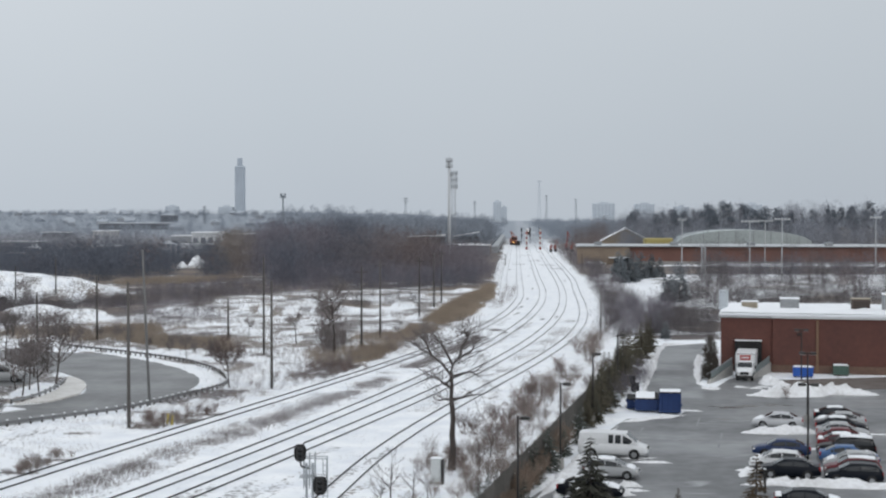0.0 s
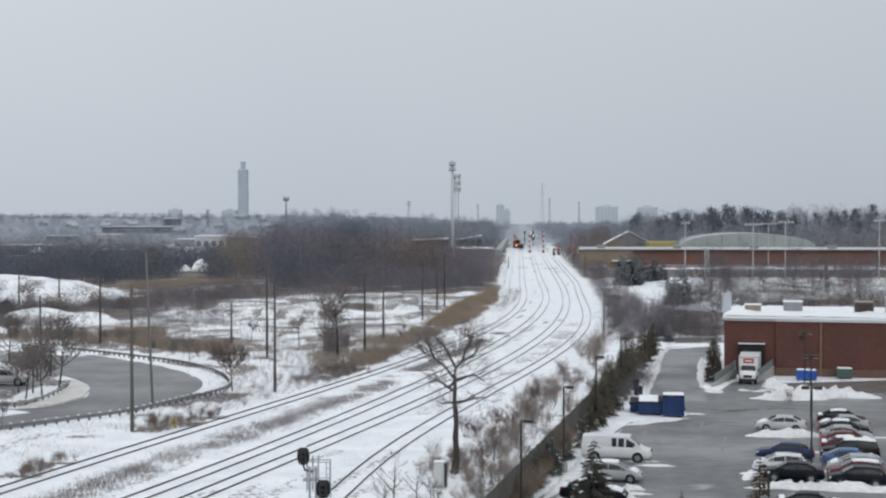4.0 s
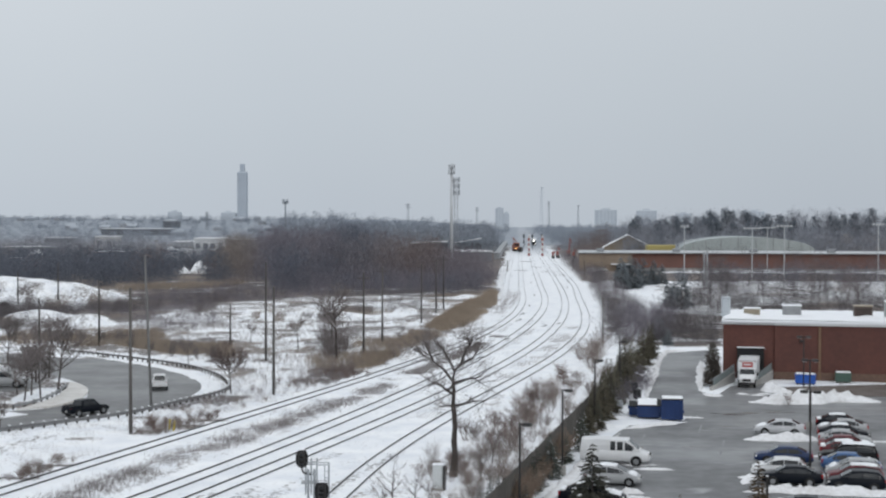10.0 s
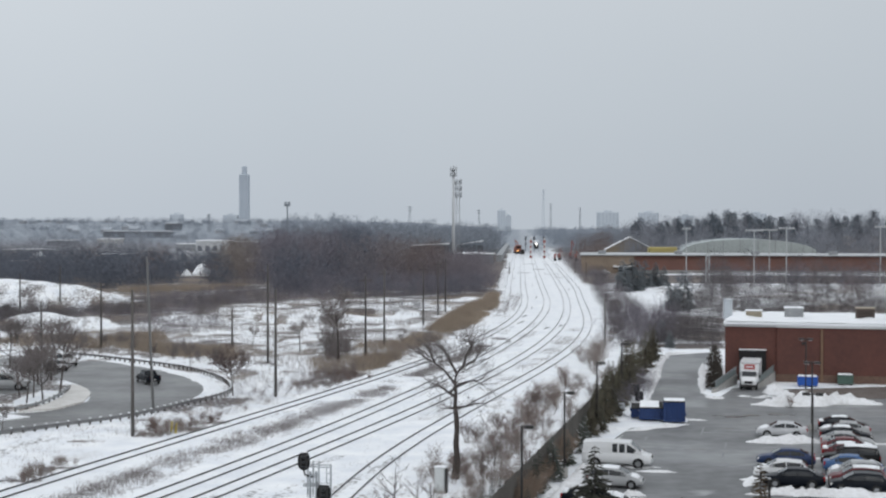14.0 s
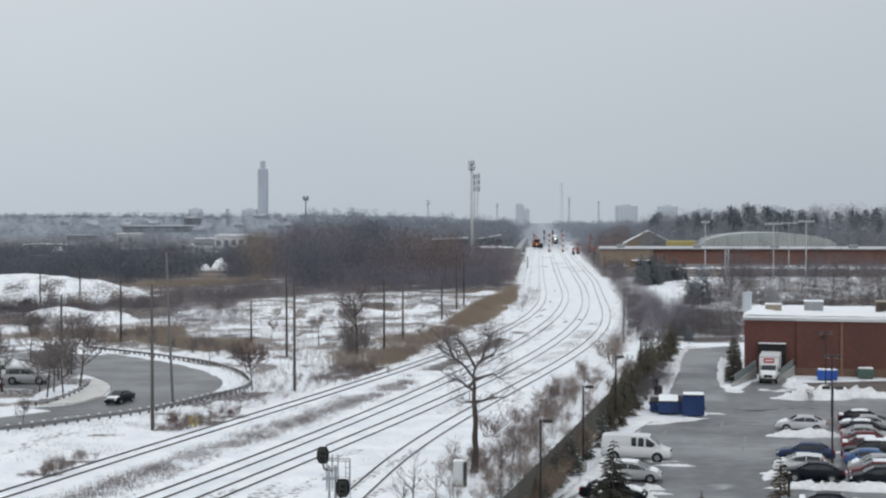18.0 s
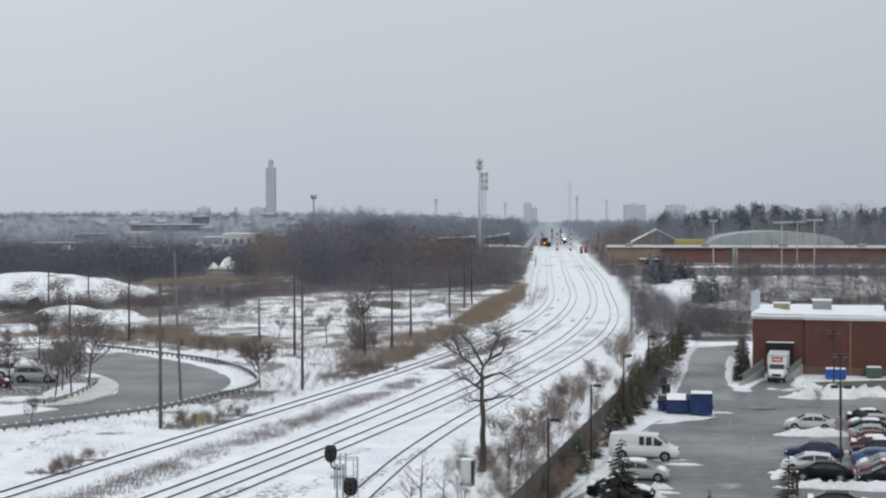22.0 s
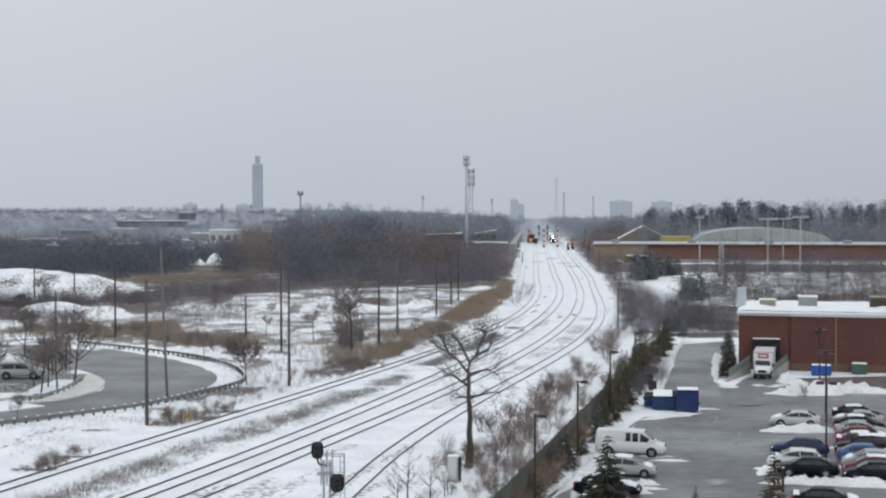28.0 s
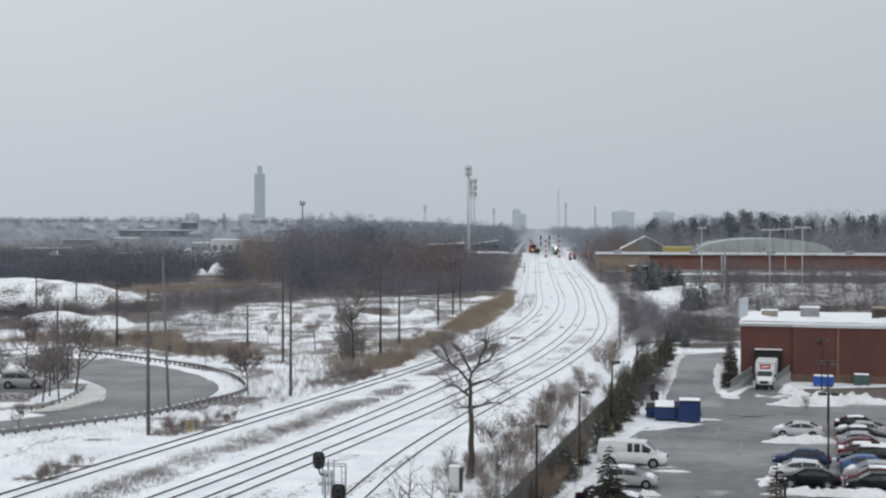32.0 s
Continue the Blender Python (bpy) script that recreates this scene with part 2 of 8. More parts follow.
def inside(x, y, poly):
    hit = np.zeros(np.shape(x), bool)
    for (x0, y0), (x1, y1) in zip(poly, poly[1:] + poly[:1]):
        if y0 != y1:
            hit ^= ((y0 > y) != (y1 > y)) & (x < (x1 - x0) * (y - y0) / (y1 - y0) + x0)
    return hit


def spline(pts, step=3):
    """A Catmull-Rom curve through points, step pieces to each span."""
    p = [Vector(q) for q in pts]
    p = [p[0] * 2 - p[1]] + p + [p[-1] * 2 - p[-2]]
    out = []
    for i in range(1, len(p) - 2):
        for k in range(step):
            t = k / step
            out.append(0.5 * (2 * p[i] + (p[i + 1] - p[i - 1]) * t + (2 * p[i - 1] - 5 * p[i] + 4 * p[i + 1] - p[i + 2]) * t * t
                              + (3 * p[i] - p[i - 1] - 3 * p[i + 1] + p[i + 2]) * t ** 3))
    return out + [p[-2]]


def smooth_noise(x, y, size, seed=0):
    """Value noise over the plan, 0 to 1."""
    x, y = np.asarray(x, float) / size + seed * 17.3, np.asarray(y, float) / size + seed * 7.9
    i, j = np.floor(x), np.floor(y)
    u, v = x - i, y - j
    u, v = u * u * (3 - 2 * u), v * v * (3 - 2 * v)
    h = lambda a, b: (np.sin(a * 127.1 + b * 311.7 + seed * 74.7) * 43758.5453) % 1.0
    return (h(i, j) * (1 - u) + h(i + 1, j) * u) * (1 - v) + (h(i, j + 1) * (1 - u) + h(i + 1, j + 1) * u) * v


# ---- ground ----
TRACKS = {  # course of each track's middle line: the powers of the bend that leads into the straight
    "A": (22.425, 2.320, 2.332, -0.364, -0.156),
    "B": (27.949, 3.037, 4.863, 1.403, 0.157),
    "C": (33.457, -1.491, -0.923, -1.044, -0.176),
    "D": (37.937, -8.831, -12.01, -6.324, -0.988),
}


def track_x(name, y):
    a, b, c, d, e = TRACKS[name]
    near = np.minimum(np.asarray(y, float) - 96.0, 0.0)  # straight on before the bend
    u = (np.maximum(y, 96.0) - 402.0) / 100.0
    x = a + 5.4 * u + (b * u * u + c * u ** 3 + d * u ** 4 + e * u ** 5) * (u < 0)
    return x + near * {"A": 0.30, "B": 0.315, "C": 0.31, "D": 0.144}[name]


ROAD = [(-47.89, 114.66), (-39.68, 118.66), (-34.84, 124.31), (-30.39, 130.53), (-27.82, 138.26), (-26.85, 145.51), (-27.22, 151.99), (-28.91, 158.50), (-30.96, 163.76), (-37.52, 174.71), (-44.97, 182.60), (-52.63, 188.01),
        (-59.60, 192.90), (-88.62, 204.43), (-95.0, 179.0), (-68.0, 172.0), (-56.0, 170.5), (-49.0, 165.5), (-44.80, 160.0), (-41.78, 155.18), (-39.77, 150.96), (-38.48, 146.96), (-37.60, 142.71), (-37.48, 140.00), (-38.81, 134.90), (-41.53, 132.48), (-53.70, 128.64)]
GUARD = [(-42.89, 114.07), (-38.64, 118.66), (-34.55, 123.27), (-30.04, 129.01), (-26.23, 138.69), (-24.21, 144.57), (-23.88, 150.44), (-26.33, 159.64), (-30.12, 167.46), (-34.06, 173.34), (-42.60, 181.86), (-50.50, 188.81), (-54.56, 192.07)]
MOUNDS = [  # x, y, half widths, height, turn
    (-95, 302, 27, 15, 6.0, 0), (-74, 248, 8, 7, 2.6, 0), (-65, 244, 6, 5, 1.9, 0), (-36, 262, 24, 9, 1.6, 5), (-14, 285, 25, 12, 1.3, 0),
    (45, 268, 18, 30, 2.6, -12), (270, 800, 260, 190, 11.0, 0)]


def height(x, y):
    x, y = np.asarray(x, float), np.asarray(y, float)
    z = np.zeros(np.broadcast(x, y).shape)
    for mx, my, a, b, h, turn in MOUNDS:
        c, s = math.cos(radians(turn)), math.sin(radians(turn))
        u, v = ((x - mx) * c + (y - my) * s) / a, ((y - my) * c - (x - mx) * s) / b
        r = u * u + v * v
        z = z + h * np.clip(1 - r, 0, 1) ** 0.95 * (0.86 + 0.2 * smooth_noise(x, y, 9, 2) + 0.12 * smooth_noise(x, y, 3, 3))
    far = np.clip((y - 900) / 1300, 0, 1)
    left = np.clip((60 - x + 0.03 * y) / 300, 0, 1)
    z = z + far * far * (3 - 2 * far) * (22 * left + 5 * np.clip((x - 0.12 * y) / 200, 0, 1)) * (0.8 + 0.4 * smooth_noise(x, y, 240, 4))
    off = np.maximum(track_x("A", y) - 7 - x, x - track_x("D", y) - 7)
    z = z * np.clip(off / 22, 0, 1)  # the line itself lies level
    rough = np.clip((track_x("A", y) - 8 - x) / 10, 0, 1) * np.clip((y - 165) / 40, 0, 1)
    return z + rough * 0.7 * (smooth_noise(x, y, 11, 1) - 0.35)


REED_ZONES = [
    [(-10.57, 167.46), (-11.90, 176.79), (-7.84, 200.74), (-2.41, 242.29), (4.50, 301.34), (13.24, 362.68), (10.65, 305.48), (5.42, 256.25), (-1.28, 219.57), (-6.59, 188.81)],
    [(-54.03, 198.95), (-45.75, 206.33), (-32.01, 200.74), (-27.98, 181.11), (-34.67, 188.01), (-47.21, 198.06)],
    [(-71.65, 204.43), (-68.36, 227.43), (-47.59, 227.43), (-41.09, 204.43), (-54.86, 198.95)],
]
SCRUB_ZONES = [
    [(-87.67, 378.07), (-67.04, 420.92), (12.34, 391.35), (12.63, 354.04), (-6.08, 332.87), (-31.40, 337.92), (-50.40, 316.32), (-57.54, 305.48), (-59.03, 282.24), (-52.40, 250.48), (-62.79, 250.48), (-75.38, 273.57), (-74.43, 247.69), (-82.84, 230.97), (-98.09, 273.57), (-81.52, 291.48), (-75.63, 323.21)],
    [(22.24, 204.43), (36.21, 323.21), (50.47, 507.11), (57.24, 518.91), (40.36, 323.21), (30.78, 214.29), (26.82, 204.43)],
    [(42.07, 243.62), (49.71, 291.48), (109.42, 323.21), (92.64, 273.57), (45.02, 214.29), (38.71, 204.43)],
    [(-15.79, 155.72), (-16.07, 172.67), (-11.10, 185.65), (-5.29, 198.95), (-9.87, 164.98), (-11.91, 155.72)],
    [(31.07, 204.43), (43.43, 257.73), (51.57, 250.48), (40.51, 200.74)],
    [(-25.5, 264.0), (-18.0, 286.0), (-5.0, 298.0), (-3.4, 291.0), (-13.7, 276.0), (-19.5, 252.0)],
    [(-74.9, 323.5), (-67.3, 335.6), (-50.4, 343.4), (-38.5, 333.1), (-36.9, 318.8), (-48.7, 305.7), (-47.0, 273.9), (-57.8, 282.5), (-58.1, 250.8), (-70.8, 273.9), (-77.9, 291.8)],
    [(-81.5, 250.8), (-77.0, 256.5), (-76.2, 268.9), (-69.9, 301.6), (-60.8, 262.6), (-69.8, 265.7), (-71.6, 250.8), (-69.4, 231.3), (-69.7, 214.6)],
    [(-41.8, 341.0), (-11.9, 338.5), (2.3, 341.0), (9.8, 358.0), (14.7, 413.3), (-53.6, 455.5)],
    [(-136.66, 381.30), (-82.10, 354.04), (-72.82, 362.68), (15.86, 398.35), (22.29, 507.11), (31.14, 708.52), (-253.79, 708.52)],
]


def ground():
    """One sheet out to the horizon, finer near the eye; its cover is snow, reeds, scrub or painted haze."""
    ys = np.concatenate([[-400, -60], np.geomspace(40, 1000, 250), np.geomspace(1020, 4900, 40)])
    us = np.concatenate([[-3.0, -1.2], np.linspace(-0.44, 0.44, 300), [1.2, 3.0]])
    Y, U = np.meshgrid(ys, us, indexing="ij")
    X = U * np.maximum(np.abs(Y), 90)
    Z = height(X, Y)
    nx, ny = len(us), len(ys)
    idx = np.arange(nx * ny).reshape(ny, nx)
    faces = np.stack([idx[:-1, :-1], idx[:-1, 1:], idx[1:, 1:], idx[1:, :-1]], -1).reshape(-1, 4)
    me = bpy.data.meshes.new("ground")
    me.from_pydata(np.stack([X, Y, Z], -1).reshape(-1, 3).tolist(), [], faces.tolist())
    me.shade_smooth()
    jx, jy = X + 5 * (smooth_noise(X, Y, 7, 5) - 0.5) + 3 * (smooth_noise(X, Y, 2.5, 6) - 0.5), Y + 9 * (smooth_noise(X, Y, 9, 7) - 0.5) + 6 * (smooth_noise(X, Y, 3, 8) - 0.5)
    reed = np.zeros(X.shape)
    scrub = np.zeros(X.shape)
    reed[inside(jx, jy, REED_ZONES[0])] = 1
    for zone in REED_ZONES[1:]:
        reed[inside(jx, jy, zone)] = 0.74
    reed *= np.clip((smooth_noise(X, Y, 8, 11) * 0.6 + smooth_noise(X, Y, 3, 11) * 0.4 - 0.36) * 6, 0, 1)
    for zone in SCRUB_ZONES:
        scrub[inside(jx, jy, zone)] = 1
    bare = height(X, Y) > 1.2
    scrub[bare & (Y < 430)] *= 0.75 * smooth_noise(X, Y, 4, 16)[bare & (Y < 430)]
    mid = (X < track_x("A", Y)) & (Y < 430)
    scrub[mid] *= np.clip(smooth_noise(X, Y * 0.6, 5, 39) * 1.2 + 0.36, 0, 1)[mid]
    right = (X > track_x("D", Y)) & (Y < 430)
    scrub[right] *= np.clip(smooth_noise(X, Y, 6, 17) * 1.1 + 0.25, 0, 1)[right]
    far = (Y > 430) & ((X < track_x("A", Y) - np.where(Y > 850, 2.4, 9)) | (X > track_x("D", Y) + 2.6))
    scrub[far] = (0.55 + 1.2 * smooth_noise(X, Y, 60, 3))[far]
    west = (Y > 420) & (Y < 640) & (X < track_x("A", Y) - 9)
    scrub[west] = np.maximum(scrub, 0.85 + 0.15 * smooth_noise(X, Y, 25, 35))[west]
    east = (Y > 450) & (X > track_x("D", Y) + 2.6)
    scrub[east] = np.maximum(scrub, 0.9)[east]
    # third cover channel: distance haze, growing with depth
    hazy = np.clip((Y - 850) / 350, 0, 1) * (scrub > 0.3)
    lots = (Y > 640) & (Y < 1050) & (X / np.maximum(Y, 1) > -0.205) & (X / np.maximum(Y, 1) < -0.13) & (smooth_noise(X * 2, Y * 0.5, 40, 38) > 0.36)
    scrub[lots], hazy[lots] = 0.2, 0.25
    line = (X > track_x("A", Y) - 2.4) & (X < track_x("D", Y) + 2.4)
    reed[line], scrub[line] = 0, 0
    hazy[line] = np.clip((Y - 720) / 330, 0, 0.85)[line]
    beside = np.maximum(track_x("A", Y) - 2.4 - X, X - track_x("D", Y) - 2.4)
    scrub = np.where(Y > 190, scrub * np.clip(beside / (1.0 + Y * 0.009) + 0.5 * (smooth_noise(X, Y, 6, 42) - 0.5), 0, 1), scrub)
    left = X < track_x("A", Y) - 6
    tufts = smooth_noise(X, Y, 5.5, 9) * 0.6 + smooth_noise(X, Y, 2.2, 10) * 0.4
    some = (left & (Y > 128) & (Y < 430)) * np.clip((tufts - 0.50) * 7, 0, 0.75) * ~bare
    # thin grey streaks of old grass and grit along the tracks
    across, along = X - track_x("B", Y), Y * 0.16
    streak = smooth_noise(across, along, 1.3, 31) * 0.55 + smooth_noise(across * 2.6, along * 2.2, 1.3, 32) * 0.45
    gate = smooth_noise(across, along, 4.5, 33)
    near = (Y < 260) & (Y > 60)
    scrub = np.maximum(scrub, near * np.clip((streak - 0.52) * 4, 0, 0.42) * np.clip((gate - 0.38) * 5, 0, 1))
    lane = (X - track_x("A", Y)) / np.maximum(track_x("B", Y) - track_x("A", Y), 0.5)
    scrub = np.maximum(scrub, near * np.clip(1 - np.abs(lane - 0.54) / 0.15, 0, 1) * np.clip((smooth_noise(across, along, 2.2, 36) - 0.22) * 1.6, 0, 0.42) * np.clip((225 - Y) / 50, 0, 1) * np.clip((Y - 78) / 40, 0.2, 1))
    for bx, by, rx, ry in ((-26.17, 119.62, 1.9, 2.4), (-23.69, 122.25, 2.2, 2.2), (-21.72, 126.80, 1.8, 2.2), (-30.76, 97.50, 1.7, 1.3), (-30.40, 100.60, 1.4, 1.4), (-29.37, 103.18, 2.0, 0.9), (-14.70, 157.94, 2.5, 2.6), (-31.04, 115.86, 2.4, 1.4)):
        r = ((X - bx) / rx) ** 2 + ((Y - by) / ry) ** 2 + 1.3 * (smooth_noise(X, Y, 0.9, 37) - 0.4)
        scrub = np.maximum(scrub, np.clip((1 - r) * 1.5, 0, 0.8))
    face = (height(X, Y) > 0.9) & (Y < 360) & (X < 0)
    scrub = np.maximum(scrub, face * (0.14 + 0.75 * np.clip((smooth_noise(X, Y * 1.6, 8, 34) * 0.65 + smooth_noise(X, Y, 2.6, 40) * 0.35 - 0.57) * 5, 0, 1)))
    thicket = inside(jx, jy, [(-58.1, 250.8), (-56.1, 273.9), (-45.6, 265.7), (-38.8, 243.9), (-42.0, 223.2), (-48.9, 212.0), (-60.0, 214.0), (-64.0, 226.0)])
    scrub = np.maximum(scrub, thicket * (0.18 + 0.5 * smooth_noise(X, Y, 4, 43)))
    meadow = inside(jx, jy, [(55.0, 300.0), (120.0, 325.0), (155.0, 395.0), (150.0, 414.0), (66.0, 414.0), (58.0, 380.0)])
    scrub = np.maximum(scrub, meadow * (0.2 + 0.55 * smooth_noise(X, Y * 0.5, 5, 41)))
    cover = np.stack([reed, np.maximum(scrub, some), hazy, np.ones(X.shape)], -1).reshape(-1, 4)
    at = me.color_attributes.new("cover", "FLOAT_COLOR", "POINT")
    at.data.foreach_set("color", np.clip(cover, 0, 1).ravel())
    m = bpy.data.materials.new("snowy_ground")
    m.use_nodes = True
    n, l = m.node_tree.nodes, m.node_tree.links
    bsdf = n["Principled BSDF"]
    bsdf.inputs["Roughness"].default_value = 0.85
    att = n.new("ShaderNodeAttribute")
    att.attribute_name = "cover"
    sep = n.new("ShaderNodeSeparateColor")
    l.new(att.outputs["Color"], sep.inputs[0])
    co = n.new("ShaderNodeTexCoord")
    noises = []
    for sc, det in ((0.35, 5), (2.2, 4), (0.05, 3)):
        t = n.new("ShaderNodeTexNoise")
        t.inputs["Scale"].default_value, t.inputs["Detail"].default_value = sc, det
        l.new(co.outputs["Object"], t.inputs["Vector"])
        noises.append(t)

    def mix(fac, a, b):
        x = n.new("ShaderNodeMix")
        x.data_type = "RGBA"
        for s, v in ((0, fac), (6, a), (7, b)):
            if isinstance(v, tuple):
                x.inputs[s].default_value = v
            else:
                l.new(v, x.inputs[s])
        return x.outputs[2]

    def ramp_(v, lo, hi):
        r = n.new("ShaderNodeMapRange")
        r.inputs[1].default_value, r.inputs[2].default_value = lo, hi
        l.new(v, r.inputs[0])
        return r.outputs[0]

    def math_(op, a, b):
        x = n.new("ShaderNodeMath")
        x.operation = op
        for s, v in ((0, a), (1, b)):
            if isinstance(v, float):
                x.inputs[s].default_value = v
            else:
                l.new(v, x.inputs[s])
        return x.outputs[0]

    snow = mix(ramp_(noises[0].outputs["Fac"], 0.35, 0.7), (0.94, 0.955, 0.97, 1), (0.78, 0.81, 0.855, 1))
    snow = mix(ramp_(noises[1].outputs["Fac"], 0.58, 0.72), snow, (0.70, 0.71, 0.735, 1))
    reeds = mix(ramp_(noises[0].outputs["Fac"], 0.3, 0.7), (0.31, 0.25, 0.195, 1), (0.165, 0.13, 0.108, 1))
    brown = mix(ramp_(noises[1].outputs["Fac"], 0.3, 0.7), (0.135, 0.112, 0.105, 1), (0.085, 0.076, 0.078, 1))
    brown = mix(ramp_(noises[2].outputs["Fac"], 0.45, 0.6), brown, (0.20, 0.16, 0.13, 1))
    speck = ramp_(noises[1].outputs["Fac"], 0.38, 0.62)
    col = mix(ramp_(math_("ADD", sep.outputs[1], math_("MULTIPLY", speck, 0.5)), 0.55, 1.0), snow, brown)
    col = mix(ramp_(math_("ADD", sep.outputs[0], math_("MULTIPLY", speck, 0.4)), 0.6, 1.0), col, reeds)
    # blue-grey laid over far ground to stand for haze
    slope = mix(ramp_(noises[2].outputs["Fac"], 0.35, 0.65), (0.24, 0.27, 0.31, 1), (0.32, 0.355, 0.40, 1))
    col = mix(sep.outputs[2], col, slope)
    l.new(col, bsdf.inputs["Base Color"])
    bp = n.new("ShaderNodeBump")
    bp.inputs["Strength"].default_value, bp.inputs["Distance"].default_value = 0.4, 0.15
    l.new(noises[0].outputs["Fac"], bp.inputs["Height"])
    l.new(bp.outputs["Normal"], bsdf.inputs["Normal"])
    me.materials.append(m)
    return tagged(new("ground", me), "snow-covered open ground with patches of dead grass and reeds", "ground", kind="structure")


ground()


def ground_z(x, y):
    return float(height(x, y))


# ---- railway tracks ----
def railway():
    for name, y0, y1 in (("A", 62, 2600), ("B", 62, 2600), ("C", 62, 2600), ("D", 62, 2600), ("E", 318, 1200)):
        tr = thing("railway_track", "railway track with dark steel rails half buried in snow", "railway track", group="railway tracks", kind="structure")
        ys = [y0]
        while ys[-1] < min(y1, 420):
            ys.append(ys[-1] + 3)
        ys += list(np.linspace(440, y1, 40))
        mid = [Vector((track_x("A", y) - 4.4, y, 0) if name == "E" else (track_x(name, y), y, 0)) for y in ys]
        for side in (-1, 1):
            rail, bed = Shape(), Shape()
            w = (0.036 if side < 0 else 0.030) if name == "A" else (0.031 if side < 0 else 0.025)
            for prof, sh in (([(-w, 0.0), (w, 0.0), (w * 0.9, 0.115), (-w * 0.9, 0.115)], rail), ([(-w * 1.5, -0.05), (w * 1.5, -0.05), (w * 1.25, 0.015), (-w * 1.25, 0.015)], bed)):
                rings = []
                for i, p in enumerate(mid):
                    d = (mid[min(i + 1, len(mid) - 1)] - mid[max(i - 1, 0)]).normalized()
                    nrm = Vector((d.y, -d.x, 0))
                    rings.append([p + nrm * (side * 0.7525 + a) + Vector((0, 0, b)) for a, b in prof])
                sh.loft(rings)
            part("rail", rail, RAIL, tr)
            part("ballast_strip", bed, WET_BALLAST, tr, "wet dark ballast showing beside a rail")


railway()


# ---- loop road ----
def slab(name, outline, material, z, label, category, kind="structure", depth=0.3):
    sh = Shape().poly(outline, z - depth, z)
    ob = fix(part(name, sh, material, None, label))
    return tagged(ob, label, category, kind=kind)


ASPHALT = mat("worn_asphalt", (0.138, 0.141, 0.143), 0.55, 0.6, 0.12, bump=0.15, tint=(0.215, 0.218, 0.22), wet=0.12, film=((0.34, 0.35, 0.355), 0.585, (0.11, 0.16, 0.2)))
LOT_ASPHALT = mat("wet_lot_asphalt", (0.125, 0.128, 0.132), 0.62, 0.8, 0.08, bump=0.15, tint=(0.225, 0.229, 0.235), wet=0.28, film=((0.40, 0.41, 0.42), 0.62, (0.14, 0.34, 0.2)))
road_line = [(p.x, p.y) for p in spline([(x, y, 0) for x, y in ROAD], 4)]
slab("road", road_line, ASPHALT, 0.03, "grey asphalt loop road, bare and damp between snowy verges", "road")


slab("driveway", [(-66.0, 147.5), (-47.5, 147.0), (-45.2, 150.0), (-46.2, 156.5), (-50.0, 161.5), (-66.0, 163.0)], ASPHALT, 0.02, "bare dark asphalt driveway under the snowed-in cars", "driveway")


# ---- parking lot ----
ROW = 0.234  # sideways run of the lot's long edge to a metre ahead
LOT_TURN = -math.degrees(math.atan(ROW))


def lot(u, v):
    """Plan place in the lot: u metres to the right of the lamp line, v metres ahead along it."""
    c = 1 / math.hypot(1, ROW)
    return 4.56 + v * ROW * c + u * c, 82.7 + v * c - u * ROW * c


LOT = [(3.07, 76.82), (5.77, 88.88), (8.77, 97.50), (11.61, 109.02), (15.45, 120.26), (16.76, 123.62), (21.62, 125.01), (22.89, 128.64), (22.77, 134.90), (21.39, 144.57), (24.23, 160.21), (30.47, 192.07), (38.16, 197.18),
       (32.42, 172.67), (27.82, 149.43), (28.72, 144.57), (32.29, 153.57), (36.49, 157.94), (36.76, 153.57), (53.16, 149.43), (55.04, 144.57), (31.25, 76.82)]
slab("parking_lot", LOT, LOT_ASPHALT, 0.03, "damp grey asphalt parking lot with thin snow patches", "parking lot")


def puddles():
    water = mat("dark_meltwater", (0.05, 0.046, 0.043), 0.22, 0.4, 0.6, bump=0.05, tint=(0.075, 0.066, 0.06))
    rnd = random.Random(61)
    for x, y, w, d in ((27.7, 130.9, 1.5, 0.7), (29.6, 131.6, 0.9, 0.35), (32.4, 132.2, 1.5, 0.5), (26.3, 131.6, 0.7, 0.4), (24.4, 96.9, 0.4, 0.3), (16.4, 88.2, 1.1, 0.4)):
        rim = []
        for k in range(18):
            a, f = k * math.tau / 18, rnd.uniform(0.6, 1.15)
            rim.append((x + w * f * math.cos(a), y + d * f * math.sin(a)))
        slab("puddle", rim, water, 0.034, "shallow dark puddle of meltwater on the asphalt", "puddle", depth=0.02)


def stall_lines():
    worn = mat("worn_line_paint", (0.30, 0.305, 0.31), 0.7, 0.6, 1.2, tint=(0.2, 0.205, 0.21))
    c, s_ = 1 / math.hypot(1, ROW), ROW / math.hypot(1, ROW)
    for x, y, far in ((22.3, 119.3, 5.0), (21.9, 108.0, 2.2), (22.9, 112.0, 3.4), (16.5, 114.5, 4.2)):
        w = 0.09
        slab("stall_line", [(x - w * c, y + w * s_), (x + w * c, y - w * s_), (x + w * c + far * s_, y - w * s_ + far * c), (x - w * c + far * s_, y + w * s_ + far * c)], worn, 0.034, "worn pale stall line on the wet asphalt", "road marking", depth=0.02)


puddles()
stall_lines()


# ---- store with loading dock ----
BRICK = mat("red_brick", (0.128, 0.052, 0.041), 0.9, 0.5, 0.25, tint=(0.092, 0.041, 0.034))
# school's red brick, paled to paint the haze in front of it
BRICK_HAZE = mat("hazed_red_brick", (0.235, 0.122, 0.10), 0.9, 0.4, 0.25, tint=(0.185, 0.103, 0.088))
BRICK_TAN = mat("tan_brick", (0.31, 0.245, 0.19), 0.9, 0.35, 0.35)
